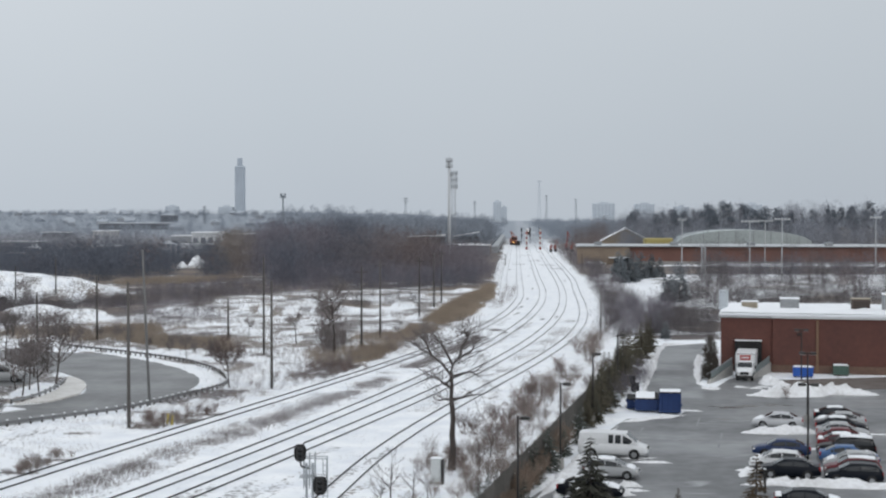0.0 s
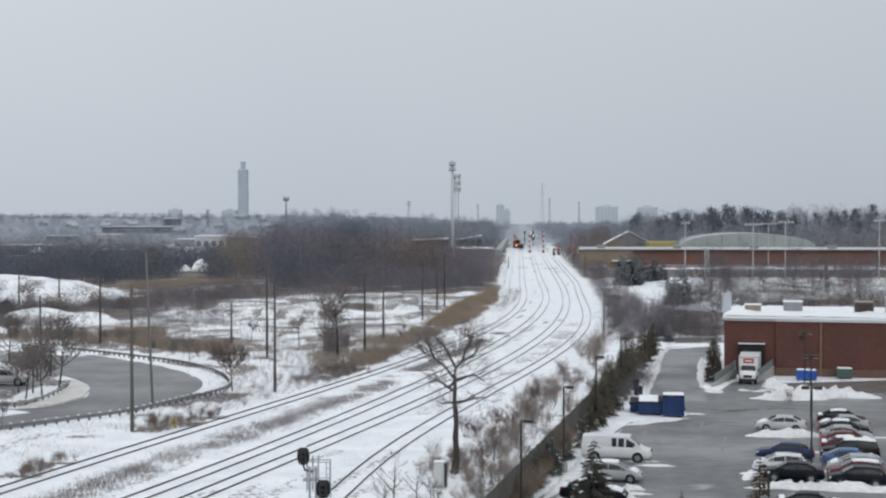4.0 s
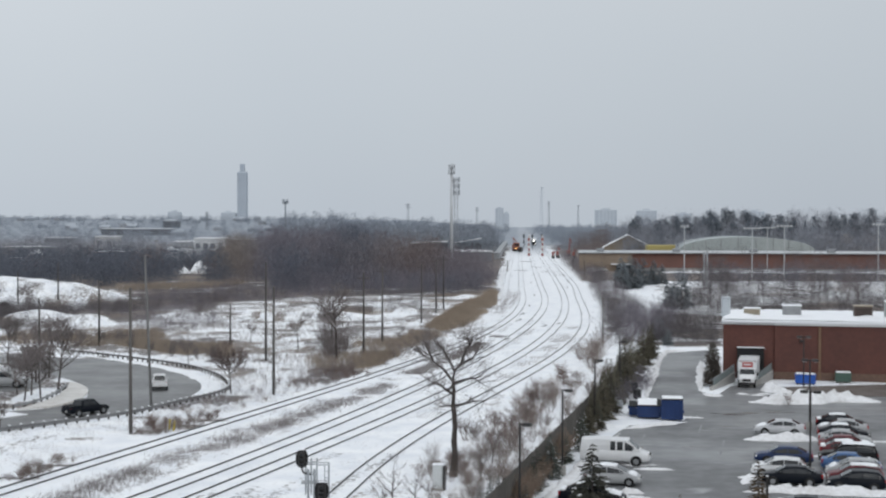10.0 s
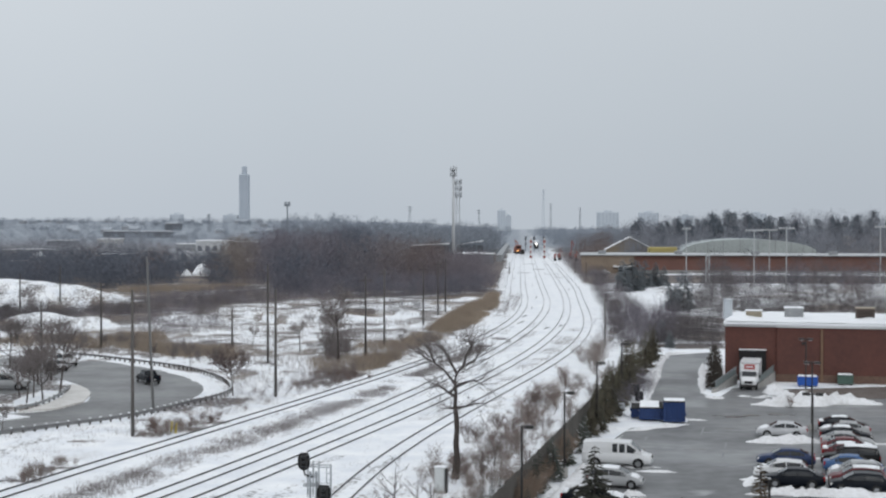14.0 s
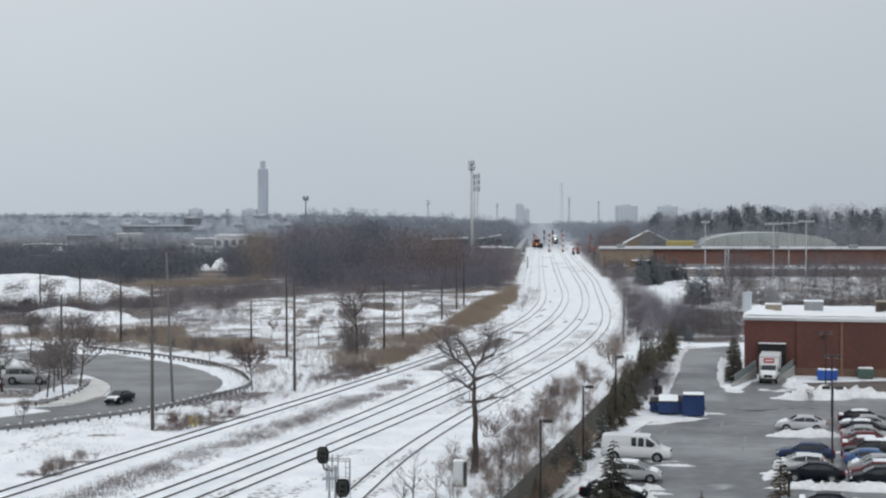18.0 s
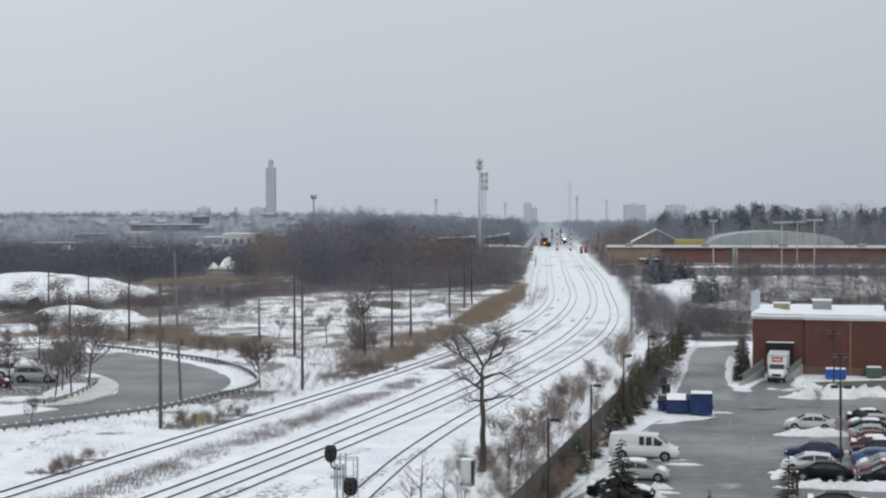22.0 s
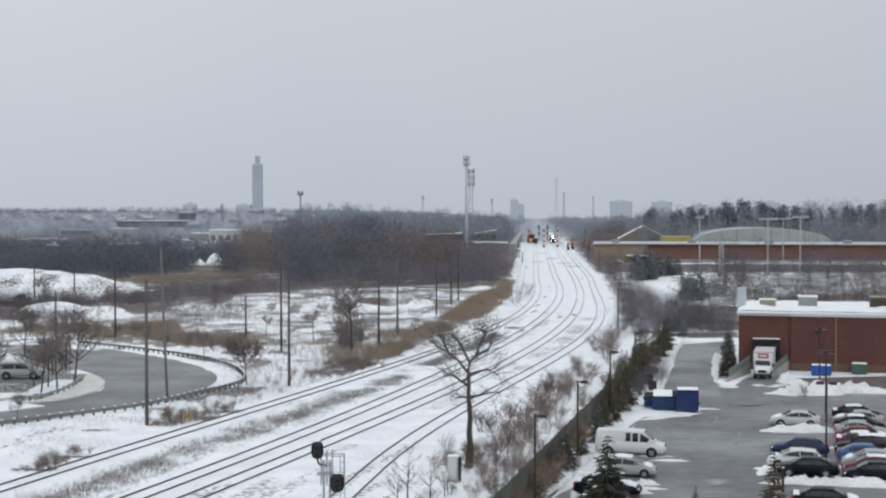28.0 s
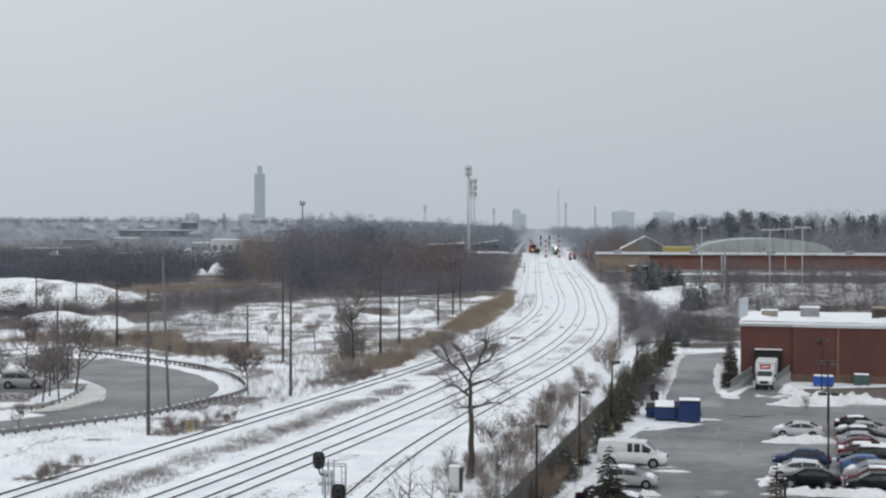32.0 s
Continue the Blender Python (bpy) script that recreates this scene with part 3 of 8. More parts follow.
TRIM = mat("pale_metal_trim", (0.62, 0.63, 0.64), 0.5, 0.2, 0.5)


def store():
    cx, cy = 32.6, 160.0
    st = thing("store_building", "single-storey red brick store with a snowy flat roof and loading dock", "building", pose(cx, cy, 0, 0, 0, LOT_TURN))
    part("wall", Shape().box(45, 11.3, 3.3, 78, 18.6, 6.6), BRICK, st, "red brick wall of the main block")
    part("wall", Shape().box(3.0, 11.5, 3.3, 6.0, 18.4, 6.6), BRICK, st, "red brick wall of the set-back end")
    part("roof", Shape().box(42, 11.3, 6.82, 84.4, 19.2, 0.28, 0.05), SNOW, st, "flat roof under snow")
    part("roof_trim", Shape().box(45, 1.9, 6.54, 78.4, 0.3, 0.26, 0.03).box(3, 2.2, 6.54, 6.3, 0.3, 0.26, 0.03), TRIM, st, "pale metal roof edge")


store()


# ---- long school building behind ----
def school():
    sc = thing("school_building", "long low brick building with flat snowy roof", "building", pose(51, 519, 0, 0, 0, -6))
    part("wall", Shape().box(10, 20, 3.4, 20, 40, 6.8), BRICK_TAN, sc, "tan brick wall")
    part("wall", Shape().box(85, 21, 3.4, 130, 40, 6.8), BRICK_HAZE, sc, "red brick wall")
    part("roof", Shape().box(75, 20, 6.93, 151, 42, 0.3, 0.1), mat("thin_roof_snow", (0.58, 0.60, 0.62), 0.9, 0.6, 0.25, tint=(0.34, 0.35, 0.36)), sc, "flat roof under thin greyish snow")


school()


# ---- poles ----
def utility_pole(x, y, h, material=None, lean=0.0, arm=True, r=0.17, turn=None):
    up = thing("utility_pole", "weathered wooden utility pole standing in snowy scrub", "utility pole", pose(x, y, ground_z(x, y) - 0.3, 0, lean, random.uniform(20, 45) if turn is None else turn), group="utility poles along the line")
    part("pole", Shape().cyl(0, 0, 0, r, h + 0.3, 8, r * 0.65), material or WOOD_POLE, up, smooth=True)
    if arm:
        part("crossarm", Shape().box(0, 0, h - 0.5, 1.8, 0.1, 0.12, 0.02), WOOD_POLE, up)
        for k in (-0.8, -0.35, 0.35, 0.8):
            part("insulator", Shape().cyl(k, 0, h - 0.43, 0.05, 0.18, 6, 0.03), WOOD_POLE, up)


for px, py, ph in ((-27.36, 118.34, 12.71), (-18.32, 145.51, 11.56), (-23.65, 179.65, 13.06), (-11.15, 186.43, 11.54), (-9.42, 204.43, 11.72),
                   (-4.34, 249.08, 10.96), (-1.81, 271.90, 11.06), (-0.35, 282.24, 11.01), (-88.55, 282.24, 8.20), (-82.85, 291.48, 7.87), (-50.56, 198.95, 9.59), (-31.39, 198.95, 6.29), (-57.77, 193.75, 7.41)):
    utility_pole(px, py, ph, arm=px > -16)
utility_pole(-28.67, 132.88, 15.20, GREY_POLE, -2.3, False, 0.14, 0)


# ---- plants ----
def branch(shape, p, d, length, r, rnd, n=4, pieces=3, bend=0.25, lift=0.1):
    """A tapered, bent limb; returns its points, directions and radii."""
    pts, dirs, rs = [p], [d], [r]
    for k in range(pieces):
        d = (d + Vector((rnd.uniform(-bend, bend), rnd.uniform(-bend, bend), rnd.uniform(-bend, bend) * 0.6 + lift))).normalized()
        p = p + d * (length / pieces)
        pts.append(p), dirs.append(d), rs.append(r * (1 - 0.8 * (k + 1) / pieces))
    shape.tube(pts, rs, n, cap=False)
    return pts, dirs, rs


def fork(wood, twigs, p, d, length, r, level, rnd, many=(5, 5, 4), thin=0.012):
    sh = wood if level < 2 else twigs
    pts, dirs, rs = branch(sh, p, d, length, r, rnd, 5 if level == 0 else 4 if level == 1 else 3, 4 if level < 2 else 2 if level == 2 else 1)
    if level >= len(many):
        return
    for k in range(many[level]):
        t = rnd.uniform(0.3, 1.0) * (len(pts) - 1)
        i = min(int(t), len(pts) - 2)
        q = pts[i].lerp(pts[i + 1], t - i)
        side = Vector((rnd.uniform(-1, 1), rnd.uniform(-1, 1), rnd.uniform(-0.3, 0.7))).normalized()
        nd = (dirs[i] * 0.75 + side * 0.85).normalized()
        fork(wood, twigs, q, nd, length * rnd.uniform(0.42, 0.68), max(thin, rs[i] * 0.55), level + 1, rnd, many, thin)


def bare_tree_parts(seed, h, spread=1.0, many=(7, 5, 4), thin=0.014, stem=0.35):
    rnd = random.Random(seed)
    wood, twigs = Shape(), Shape()
    r = h * 0.017
    pts, dirs, rs = branch(wood, Vector((0, 0, -0.2)), Vector((rnd.uniform(-0.08, 0.08), rnd.uniform(-0.08, 0.08), 1)), h * 0.72, r, rnd, 6, 5, 0.07, 0.05)
    for k in range(many[0] + 4):
        t = rnd.uniform(stem, 1.0) * (len(pts) - 1)
        i = min(int(t), len(pts) - 2)
        q = pts[i].lerp(pts[i + 1], t - i)
        a = k * 2.4 + rnd.uniform(-0.5, 0.5)
        nd = Vector((math.cos(a) * spread, math.sin(a) * spread, rnd.uniform(0.5, 1.2))).normalized()
        fork(wood, twigs, q, nd, h * rnd.uniform(0.22, 0.36) * (1.3 - 0.5 * t / len(pts)), rs[i] * 0.6, 1, rnd, (0, *many[1:]), thin)
    return wood, twigs


def shrub_parts(seed, h, stems=14, thin=0.012):
    rnd = random.Random(seed)
    wood, twigs = Shape(), Shape()
    for k in range(stems):
        a, r0 = rnd.uniform(0, 6.28), rnd.uniform(0, h * 0.22)
        d = Vector((math.cos(a) * 0.45, math.sin(a) * 0.45, 1)).normalized()
        fork(wood, twigs, Vector((math.cos(a) * r0, math.sin(a) * r0, -0.1)), d, h * rnd.uniform(0.5, 0.85), 0.022, 1, rnd, (0, 5, 3), thin)
    return wood, twigs


class Kind:
    """Meshes of one kind of plant, shared by all its copies."""

    def __init__(self, name, label, category, pieces, group=""):
        self.name, self.label, self.category, self.pieces, self.group = name, label, category, pieces, group

    def plant(self, x, y, turn=None, size=1.0, tilt=0.0, z=None):
        m = pose(x, y, ground_z(x, y) if z is None else z, 0, tilt, random.uniform(0, 360) if turn is None else turn) @ Matrix.Scale(size, 4)
        t = thing(self.name, self.label, self.category, m, self.group)
        for pn, me, lab in self.pieces:
            ob = part(pn, me, None, t, lab)
            if pn in ("snow", "needles", "crown"):
                ob["kind"] = "stuff"
        return t


def tree_kind(seed, h, label, group="", wood=BARK, twig=TWIG, name="bare_tree", **more):
    a, b = bare_tree_parts(seed, h, **more)
    return Kind(name, label, "tree", [("trunk", a.mesh("trunk", wood, True), ""), ("crown", b.mesh("crown", twig), "")], group)


def shrub_kind(seed, h, label, twig=TWIG, group="", **more):
    a, b = shrub_parts(seed, h, **more)
    return Kind("shrub", label, "shrub", [("stem", a.mesh("stem", twig), ""), ("crown", b.mesh("crown", twig), "")], group)


def conifer_parts(seed, h, r, whorls=14, arms=9, sprays=7, snow=0.15, taper=0.85):
    rnd = random.Random(seed)
    trunk = Shape().tube([(0, 0, -0.2), (0, 0, h * 0.98)], (h * 0.018, 0.01), 6)
    needles, pads = Shape(), Shape()
    for w in range(whorls):
        f = (w + 0.3) / whorls
        z, reach = h * (0.06 + 0.92 * f), r * (1 - f) ** taper + 0.08
        for k in range(max(4, int(arms * (1 - 0.5 * f)))):
            a = rnd.uniform(0, 6.28)
            rr = reach * rnd.uniform(0.7, 1.12)
            drop = -0.35 * rr * rnd.uniform(0.4, 1.0)
            out = Vector((math.cos(a), math.sin(a), 0))
            side = Vector((-out.y, out.x, 0))
            tip = Vector((0, 0, z + drop)) + out * rr
            for s in range(sprays):
                g = 0.25 + 0.75 * s / sprays
                c = Vector((0, 0, z)).lerp(tip, g) + Vector((0, 0, rnd.uniform(-0.05, 0.05) * h / 5))
                ln = 0.34 * reach * (1.2 - g * 0.6) + 0.06
                d = (out * 0.8 + side * rnd.uniform(-1.1, 1.1) + Vector((0, 0, rnd.uniform(-0.35, 0.2)))).normalized()
                wv = d.cross(Vector((0, 0, 1))).normalized() * ln * 0.20
                up = Vector((0, 0, ln * 0.14))
                e = c + d * ln
                needles.add([c + wv, c - wv, c + up, e, c - up * 0.8], [(0, 2, 3), (2, 1, 3), (1, 4, 3), (4, 0, 3)])
                if rnd.random() < snow * 0.45 and g > 0.4:
                    cc = c + d * ln * 0.4 + Vector((0, 0, ln * 0.12))
                    q = ln * rnd.uniform(0.4, 0.8)
                    pads.add([cc + out * q, cc + side * q * 0.7, cc - out * q, cc - side * q * 0.7, cc + Vector((0, 0, q * 0.35)), cc - Vector((0, 0, q * 0.2))],
                             [(0, 1, 4), (1, 2, 4), (2, 3, 4), (3, 0, 4), (1, 0, 5), (2, 1, 5), (3, 2, 5), (0, 3, 5)])
    return trunk, needles, pads


def conifer_kind(seed, h, r, label, snow=0.15, material=None, group="", **more):
    a, b, c = conifer_parts(seed, h, r, snow=snow, **more)
    pieces = [("trunk", a.mesh("trunk", BARK), ""), ("needles", b.mesh("needles", material or NEEDLE), "")]
    if c.v:
        pieces.append(("snow", c.mesh("snow", SNOW), "snow lying on the boughs"))
    return Kind("conifer", label, "conifer", pieces, group)


def scattered(name, label, category, material, sources, places):
    """ONE object of stuff from copies of source shapes; places: x, y, z, size, turn."""
    srcs = [(np.array(s.v), s.f) for s in sources]
    verts, faces, o = [], [], 0
    rnd = random.Random(5)
    for x, y, z, size, turn in places:
        v, f = srcs[rnd.randrange(len(srcs))]
        c, s = math.cos(turn) * size, math.sin(turn) * size
        q = np.empty_like(v)
        q[:, 0], q[:, 1], q[:, 2] = v[:, 0] * c - v[:, 1] * s + x, v[:, 0] * s + v[:, 1] * c + y, v[:, 2] * size + z
        verts.append(q)
        faces.extend([tuple(i + o for i in face) for face in f])
        o += len(v)
    me = bpy.data.meshes.new(name)
    me.from_pydata(np.concatenate(verts).tolist(), [], faces)
    me.materials.append(material)
    return tagged(new(name, me), label, category, kind="stuff")




def clump_source(seed, h, clumps=9, twigs=26, r=0.36, thin=0.05, low=0.25, spread=0.11, stem=0.006, long=1.0, limbs=True):
    """A bare tree for woods: a slim stem, limbs out to rounded clumps of fine twigs."""
    rnd = random.Random(seed)
    sh = Shape()
    top = Vector((rnd.uniform(-0.05, 0.05) * h, rnd.uniform(-0.05, 0.05) * h, h * 0.86))
    sh.tube([(0, 0, -0.3), top], (h * stem, 0.02), 3, cap=False)
    for c in range(clumps):
        f = low + (1 - low) * (c + rnd.random()) / clumps
        a = c * 2.4 + rnd.uniform(-0.6, 0.6)
        wide = r * h * math.sin(min(1, (1.12 - f) * 1.9) * 1.57) * rnd.uniform(0.35, 1.0)
        m = Vector((math.cos(a) * wide, math.sin(a) * wide, f * h * 0.94))
        if limbs:
            sh.tube([top * max(0.12, f - 0.25), m], (h * 0.004, 0.015), 3, cap=False)
        for k in range(twigs):
            b = m + Vector((rnd.gauss(0, spread), rnd.gauss(0, spread), rnd.gauss(0, spread * 0.8))) * h
            out = (b - m) * (0.5 / (spread * h)) + Vector((rnd.uniform(-0.7, 0.7), rnd.uniform(-0.7, 0.7), rnd.uniform(-0.1, 0.9)))
            d = out.normalized() if out.length > 1e-3 else Vector((0, 0, 1))
            ln = h * rnd.uniform(0.05, 0.12) * long
            s = d.cross(Vector((0.3, 0.2, 1))).normalized() * thin
            t = d.cross(s).normalized() * thin
            sh.add([b + s, b - s * 0.5 + t * 0.86, b - s * 0.5 - t * 0.86, b + d * ln], [(0, 1, 3), (1, 2, 3), (2, 0, 3)])
    return sh


def conifer_source(seed, h, r, n=170):
    rnd = random.Random(seed)
    sh = Shape().tube([(0, 0, -0.3), (0, 0, h * 0.9)], (h * 0.015, 0.03), 4, cap=False)
    for k in range(n):
        f = (k + rnd.random()) / n
        a = k * 2.4 + rnd.uniform(-0.4, 0.4)
        w = r * (1 - f) ** 0.9 * rnd.uniform(0.55, 1.1) + 0.15
        o = Vector((math.cos(a), math.sin(a), 0))
        s = Vector((-o.y, o.x, 0)) * w * 0.30
        z = h * (0.08 + 0.9 * f)
        c = Vector((0, 0, z))
        tip = c + o * w + Vector((0, 0, -0.3 * w))
        sh.add([c + s, c - s, c + Vector((0, 0, 0.25 * w + 0.2)), tip], [(0, 2, 3), (2, 1, 3), (1, 0, 3)])
    return sh


def places_in(zone, n, lo, hi, seed, sink=0.0, rough=0.0):
    rnd = random.Random(seed)
    xs, ys = [p[0] for p in zone], [p[1] for p in zone]
    out = []
    while len(out) < n:
        # as many to each share of the breadth of view as to any other
        x, y = rnd.uniform(min(xs), max(xs)), rnd.uniform(min(ys), max(ys))
        if rough and float(smooth_noise(x, y, 8, seed)) * 0.6 + float(smooth_noise(x, y, 3, seed)) * 0.4 < rough + rnd.uniform(-0.12, 0.12):
            continue
        if bool(inside(np.array([x]), np.array([y]), zone)[0]):
            out.append((x, y, ground_z(x, y) - sink, rnd.uniform(lo, hi), rnd.uniform(0, 6.28)))
    return out


def fan(b0, b1, d0, d1, n, lo, hi, seed):
    """Places spread evenly over bearings b0 to b1 (sideways run to a metre ahead) and depths d0 to d1, closer together near the eye."""
    rnd = random.Random(seed)
    out = []
    while len(out) < n:
        y = 1 / rnd.uniform(1 / d1, 1 / d0)
        x = rnd.uniform(b0, b1) * y
        if y > 380 and track_x("A", y) - 17 < x < track_x("D", y) + 7:
            continue
        out.append((x, y, ground_z(x, y), rnd.uniform(lo, hi), rnd.uniform(0, 6.28)))
    return out


def blades(seed, h, n, spread, thin):
    rnd = random.Random(seed)
    sh = Shape()
    for k in range(n):
        x, y, a = rnd.gauss(0, spread), rnd.gauss(0, spread), rnd.uniform(0, 6.28)
        hh, l = h * rnd.uniform(0.6, 1.1), h * rnd.uniform(0.02, 0.3)
        sh.add([(x + thin, y, -0.05), (x - thin * 0.5, y + thin, -0.05), (x - thin * 0.5, y - thin, -0.05), (x + math.cos(a) * l, y + math.sin(a) * l, hh)], [(0, 1, 3), (1, 2, 3), (2, 0, 3)])
    return sh


def vegetation():
    # reeds and dead grass
    reed = [blades(s, 1.35, 9, 0.55, 0.026) for s in range(4)]
    for zone, n, sc in zip(REED_ZONES, (3500, 1500, 1400), (1.0, 0.85, 0.8)):
        scattered("reeds", "dense stand of tan dry reeds beside the line", "reeds", REED if n > 3000 else FADED_REED, reed, places_in(zone, n, 0.5 * sc, 1.25 * sc, 11, rough=0.46))
    tuft = [blades(s + 20, 0.27, 12, 0.55, 0.009) for s in range(4)]
    rnd = random.Random(3)
    spots, strip = [], []
    for k in range(6800):  # along the strip between the first two tracks and on the far verge
        y = rnd.uniform(70, 240)
        side = rnd.random()
        if side < 0.48:
            x = track_x("A", y) + (track_x("B", y) - track_x("A", y)) * rnd.triangular(0.28, 0.76, 0.54)
        elif side < 0.86:
            x = track_x("A", y) - 2.5 - rnd.random() ** 1.5 * 14
        else:
            x = track_x("C", y) + (track_x("D", y) - track_x("C", y)) * rnd.uniform(0.35, 0.8)
        if float(smooth_noise(x, y, 7, 12)) * 0.6 + float(smooth_noise(x, y, 2.4, 13)) * 0.4 > (0.365 + 0.16 * max(0, (115 - y) / 45) + 0.5 * max(0, (y - 190) / 50) if side < 0.48 else 0.605 if side < 0.86 else 0.52) and not inside(np.array([x]), np.array([y]), GUARD)[0]:
            (strip if side < 0.48 else spots).append((x, y, 0.0, rnd.uniform(0.5, 1.3), rnd.uniform(0, 6.28)))
    scattered("dead_grass", "sparse dead grass poking through the snow by the tracks", "grass", GRASS, tuft, spots)
    clump = [blades(s + 30, 0.34, 16, 0.42, 0.011) for s in range(4)]
    scattered("dead_grass", "grey-brown dead grass in clumps between two tracks", "grass", mat("grey_dead_grass", (0.27, 0.245, 0.24), 0.95, 0.5, 0.2, tint=(0.19, 0.172, 0.17)), clump, strip)
    spots = []
    while len(spots) < 3000:  # snowy field beyond the tracks
        y = rnd.uniform(150, 330)
        x = track_x("A", y) - rnd.uniform(5, 75)
        if float(smooth_noise(x, y, 9, 14)) * 0.6 + float(smooth_noise(x, y, 3, 15)) * 0.4 > 0.50 and not inside(np.array([x]), np.array([y]), GUARD)[0]:
            spots.append((x, y, ground_z(x, y), rnd.uniform(1.0, 3.0), rnd.uniform(0, 6.28)))
    scattered("weeds", "dry brown weeds standing in the snowy field", "weeds", GRASS, tuft, spots)

    # woods
    tree = [clump_source(s, 15.0, 13, 17, 0.38, 0.05, 0.05, 0.10, 0.005, 1.4) for s in range(5)]
    mass = [clump_source(s + 60, 15.0, 7, 19, 0.46, 0.26, 0.04, 0.13, 0.006, 1.1, False) for s in range(6)]
    far_tree = [clump_source(s + 70, 15.0, 9, 19, 0.42, 0.12, 0.05, 0.12, limbs=False, long=1.2) for s in range(6)]
    mid_tree = [clump_source(s + 170, 15.0, 9, 25, 0.42, 0.065, 0.05, 0.12, 0.005, 1.9) for s in range(5)]
    low = [clump_source(s + 9, 6.0, 6, 11, 0.5, 0.033, 0.06, 0.15, 0.006, 1.9) for s in range(5)]
    far_low = [clump_source(s + 19, 6.0, 6, 17, 0.5, 0.075, 0.03, 0.16, limbs=False, long=1.3) for s in range(5)]
    # the grove beyond the field: willow, plum, dusky and russet clumps over dark understorey
    for label, m, zone, n, lo, hi in (
            ("tan bare willows at the edge of the grove", WILLOW, [(-66.62, 405.60), (-54.36, 398.35), (-76.10, 557.87), (-88.83, 557.87)], 40, 0.7, 1.0),
            ("dense plum-brown bare trees in the grove", PLUM, [(-56.01, 398.35), (-29.87, 391.35), (-42.56, 557.87), (-78.42, 557.87)], 75, 0.8, 1.15),
            ("warm brown bare trees in the grove", FAR_WOOD_WARM, [(-42.48, 387.94), (-14.74, 378.07), (-24.06, 557.87), (-56.44, 557.87)], 60, 0.75, 1.05),
            ("dusky blue-grey trees in the grove", DUSK, [(-36.49, 420.92), (-22.54, 405.60), (-28.68, 557.87), (-48.35, 557.87)], 45, 0.85, 1.2),
            ("russet bare trees in the grove", RUSSET, [(-23.82, 413.12), (-2.20, 378.07), (1.18, 474.71), (-26.37, 557.87)], 46, 0.6, 1.0),
            ("heather-brown bare trees beside the reeds", HEATHER, [(-6.90, 378.07), (11.62, 368.68), (16.62, 455.32), (-2.82, 485.04)], 60, 0.4, 0.75)):
        scattered("far_woods", label, "woods", m, tree, places_in(zone, n, lo, hi, 31 + n))
    front = [(-44.0, 343.5), (-11.9, 341.0), (2.3, 343.5), (8.5, 356.0), (13.0, 385.0), (-8.0, 374.0), (-48.0, 376.0)]
    scattered("brush", "dense dusky brush along the front of the grove", "brush", DUSK, low, places_in(front, 190, 0.45, 0.95, 81))
    scattered("brush", "dense plum-brown brush along the front of the grove", "brush", PLUM, low, places_in(front, 230, 0.45, 1.1, 82))
    scattered("far_woods", "dusky bare trees standing at the front of the grove", "woods", DUSK, tree, places_in([(-46.0, 352.0), (-24.0, 350.0), (-24.0, 400.0), (-50.0, 400.0)], 22, 0.5, 0.9, 83))
    grove = [(-62.32, 381.30), (-3.70, 371.76), (-5.05, 507.11), (-12.49, 557.87), (-84.20, 557.87)]
    scattered("brush", "dark understorey brush in the grove", "brush", PLUM, low, places_in(grove, 280, 0.6, 1.2, 51))
    band = [(-140.58, 374.89), (-61.79, 387.94), (-88.83, 557.87), (-220.12, 587.25)]
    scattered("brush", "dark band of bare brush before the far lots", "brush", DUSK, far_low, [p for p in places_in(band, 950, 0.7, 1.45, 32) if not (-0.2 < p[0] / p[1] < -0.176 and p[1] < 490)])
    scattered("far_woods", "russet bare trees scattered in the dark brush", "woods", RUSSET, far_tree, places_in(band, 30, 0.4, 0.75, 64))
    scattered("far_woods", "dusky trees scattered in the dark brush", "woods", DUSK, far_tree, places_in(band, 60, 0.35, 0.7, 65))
    flat = [(-92.0, 378.0), (-76.0, 392.0), (-58.0, 402.0), (-60.0, 384.0), (-73.0, 368.0), (-86.0, 362.0)]
    scattered("reeds", "faded tan reeds behind the big snowy mound", "reeds", FADED_REED, reed, places_in(flat, 420, 0.9, 1.6, 89))
    scattered("far_woods", "dusky bare trees standing over the dark brush", "woods", MAUVE, tree, [(x, y, 0.0, k, 2.1 * k) for x, y, k in ((-139.0, 470.0, 0.9), (-127.0, 452.0, 0.95), (-121.0, 460.0, 0.85), (-134.0, 480.0, 0.75), (-108.0, 470.0, 0.7), (-99.0, 476.0, 0.62), (-150.0, 490.0, 0.6), (-92.0, 470.0, 0.7))])
    foot = [(-89.85, 247.69), (-71.92, 253.33), (-74.82, 273.57), (-85.88, 285.86), (-101.72, 280.46)]
    scattered("brush", "dark brush at the foot of the big snowy mound", "brush", UNDERBRUSH, low, places_in(foot, 240, 0.25, 0.62, 71, rough=0.36))
    skirt = [(-82.52, 227.43), (-69.78, 232.18), (-62.79, 250.48), (-62.33, 273.57), (-74.47, 270.25), (-91.90, 253.33)]
    scattered("brush", "dusky brush between the snowy mounds", "brush", UNDERBRUSH, low, [p for p in places_in(skirt, 230, 0.16, 0.42, 77, rough=0.36) if p[2] < 1.0])
    hollow = [(-69.0, 292.0), (-66.0, 331.0), (-50.4, 340.0), (-38.5, 331.0), (-36.9, 318.8), (-47.0, 305.0), (-49.0, 286.0), (-58.0, 287.0), (-60.0, 262.0), (-70.8, 276.0)]
    scattered("brush", "thick dark brush in the hollow behind the snowy mounds", "brush", UNDERBRUSH, low, [p for p in places_in(hollow, 330, 0.22, 0.5, 84, rough=0.2) if p[2] < 1.4])
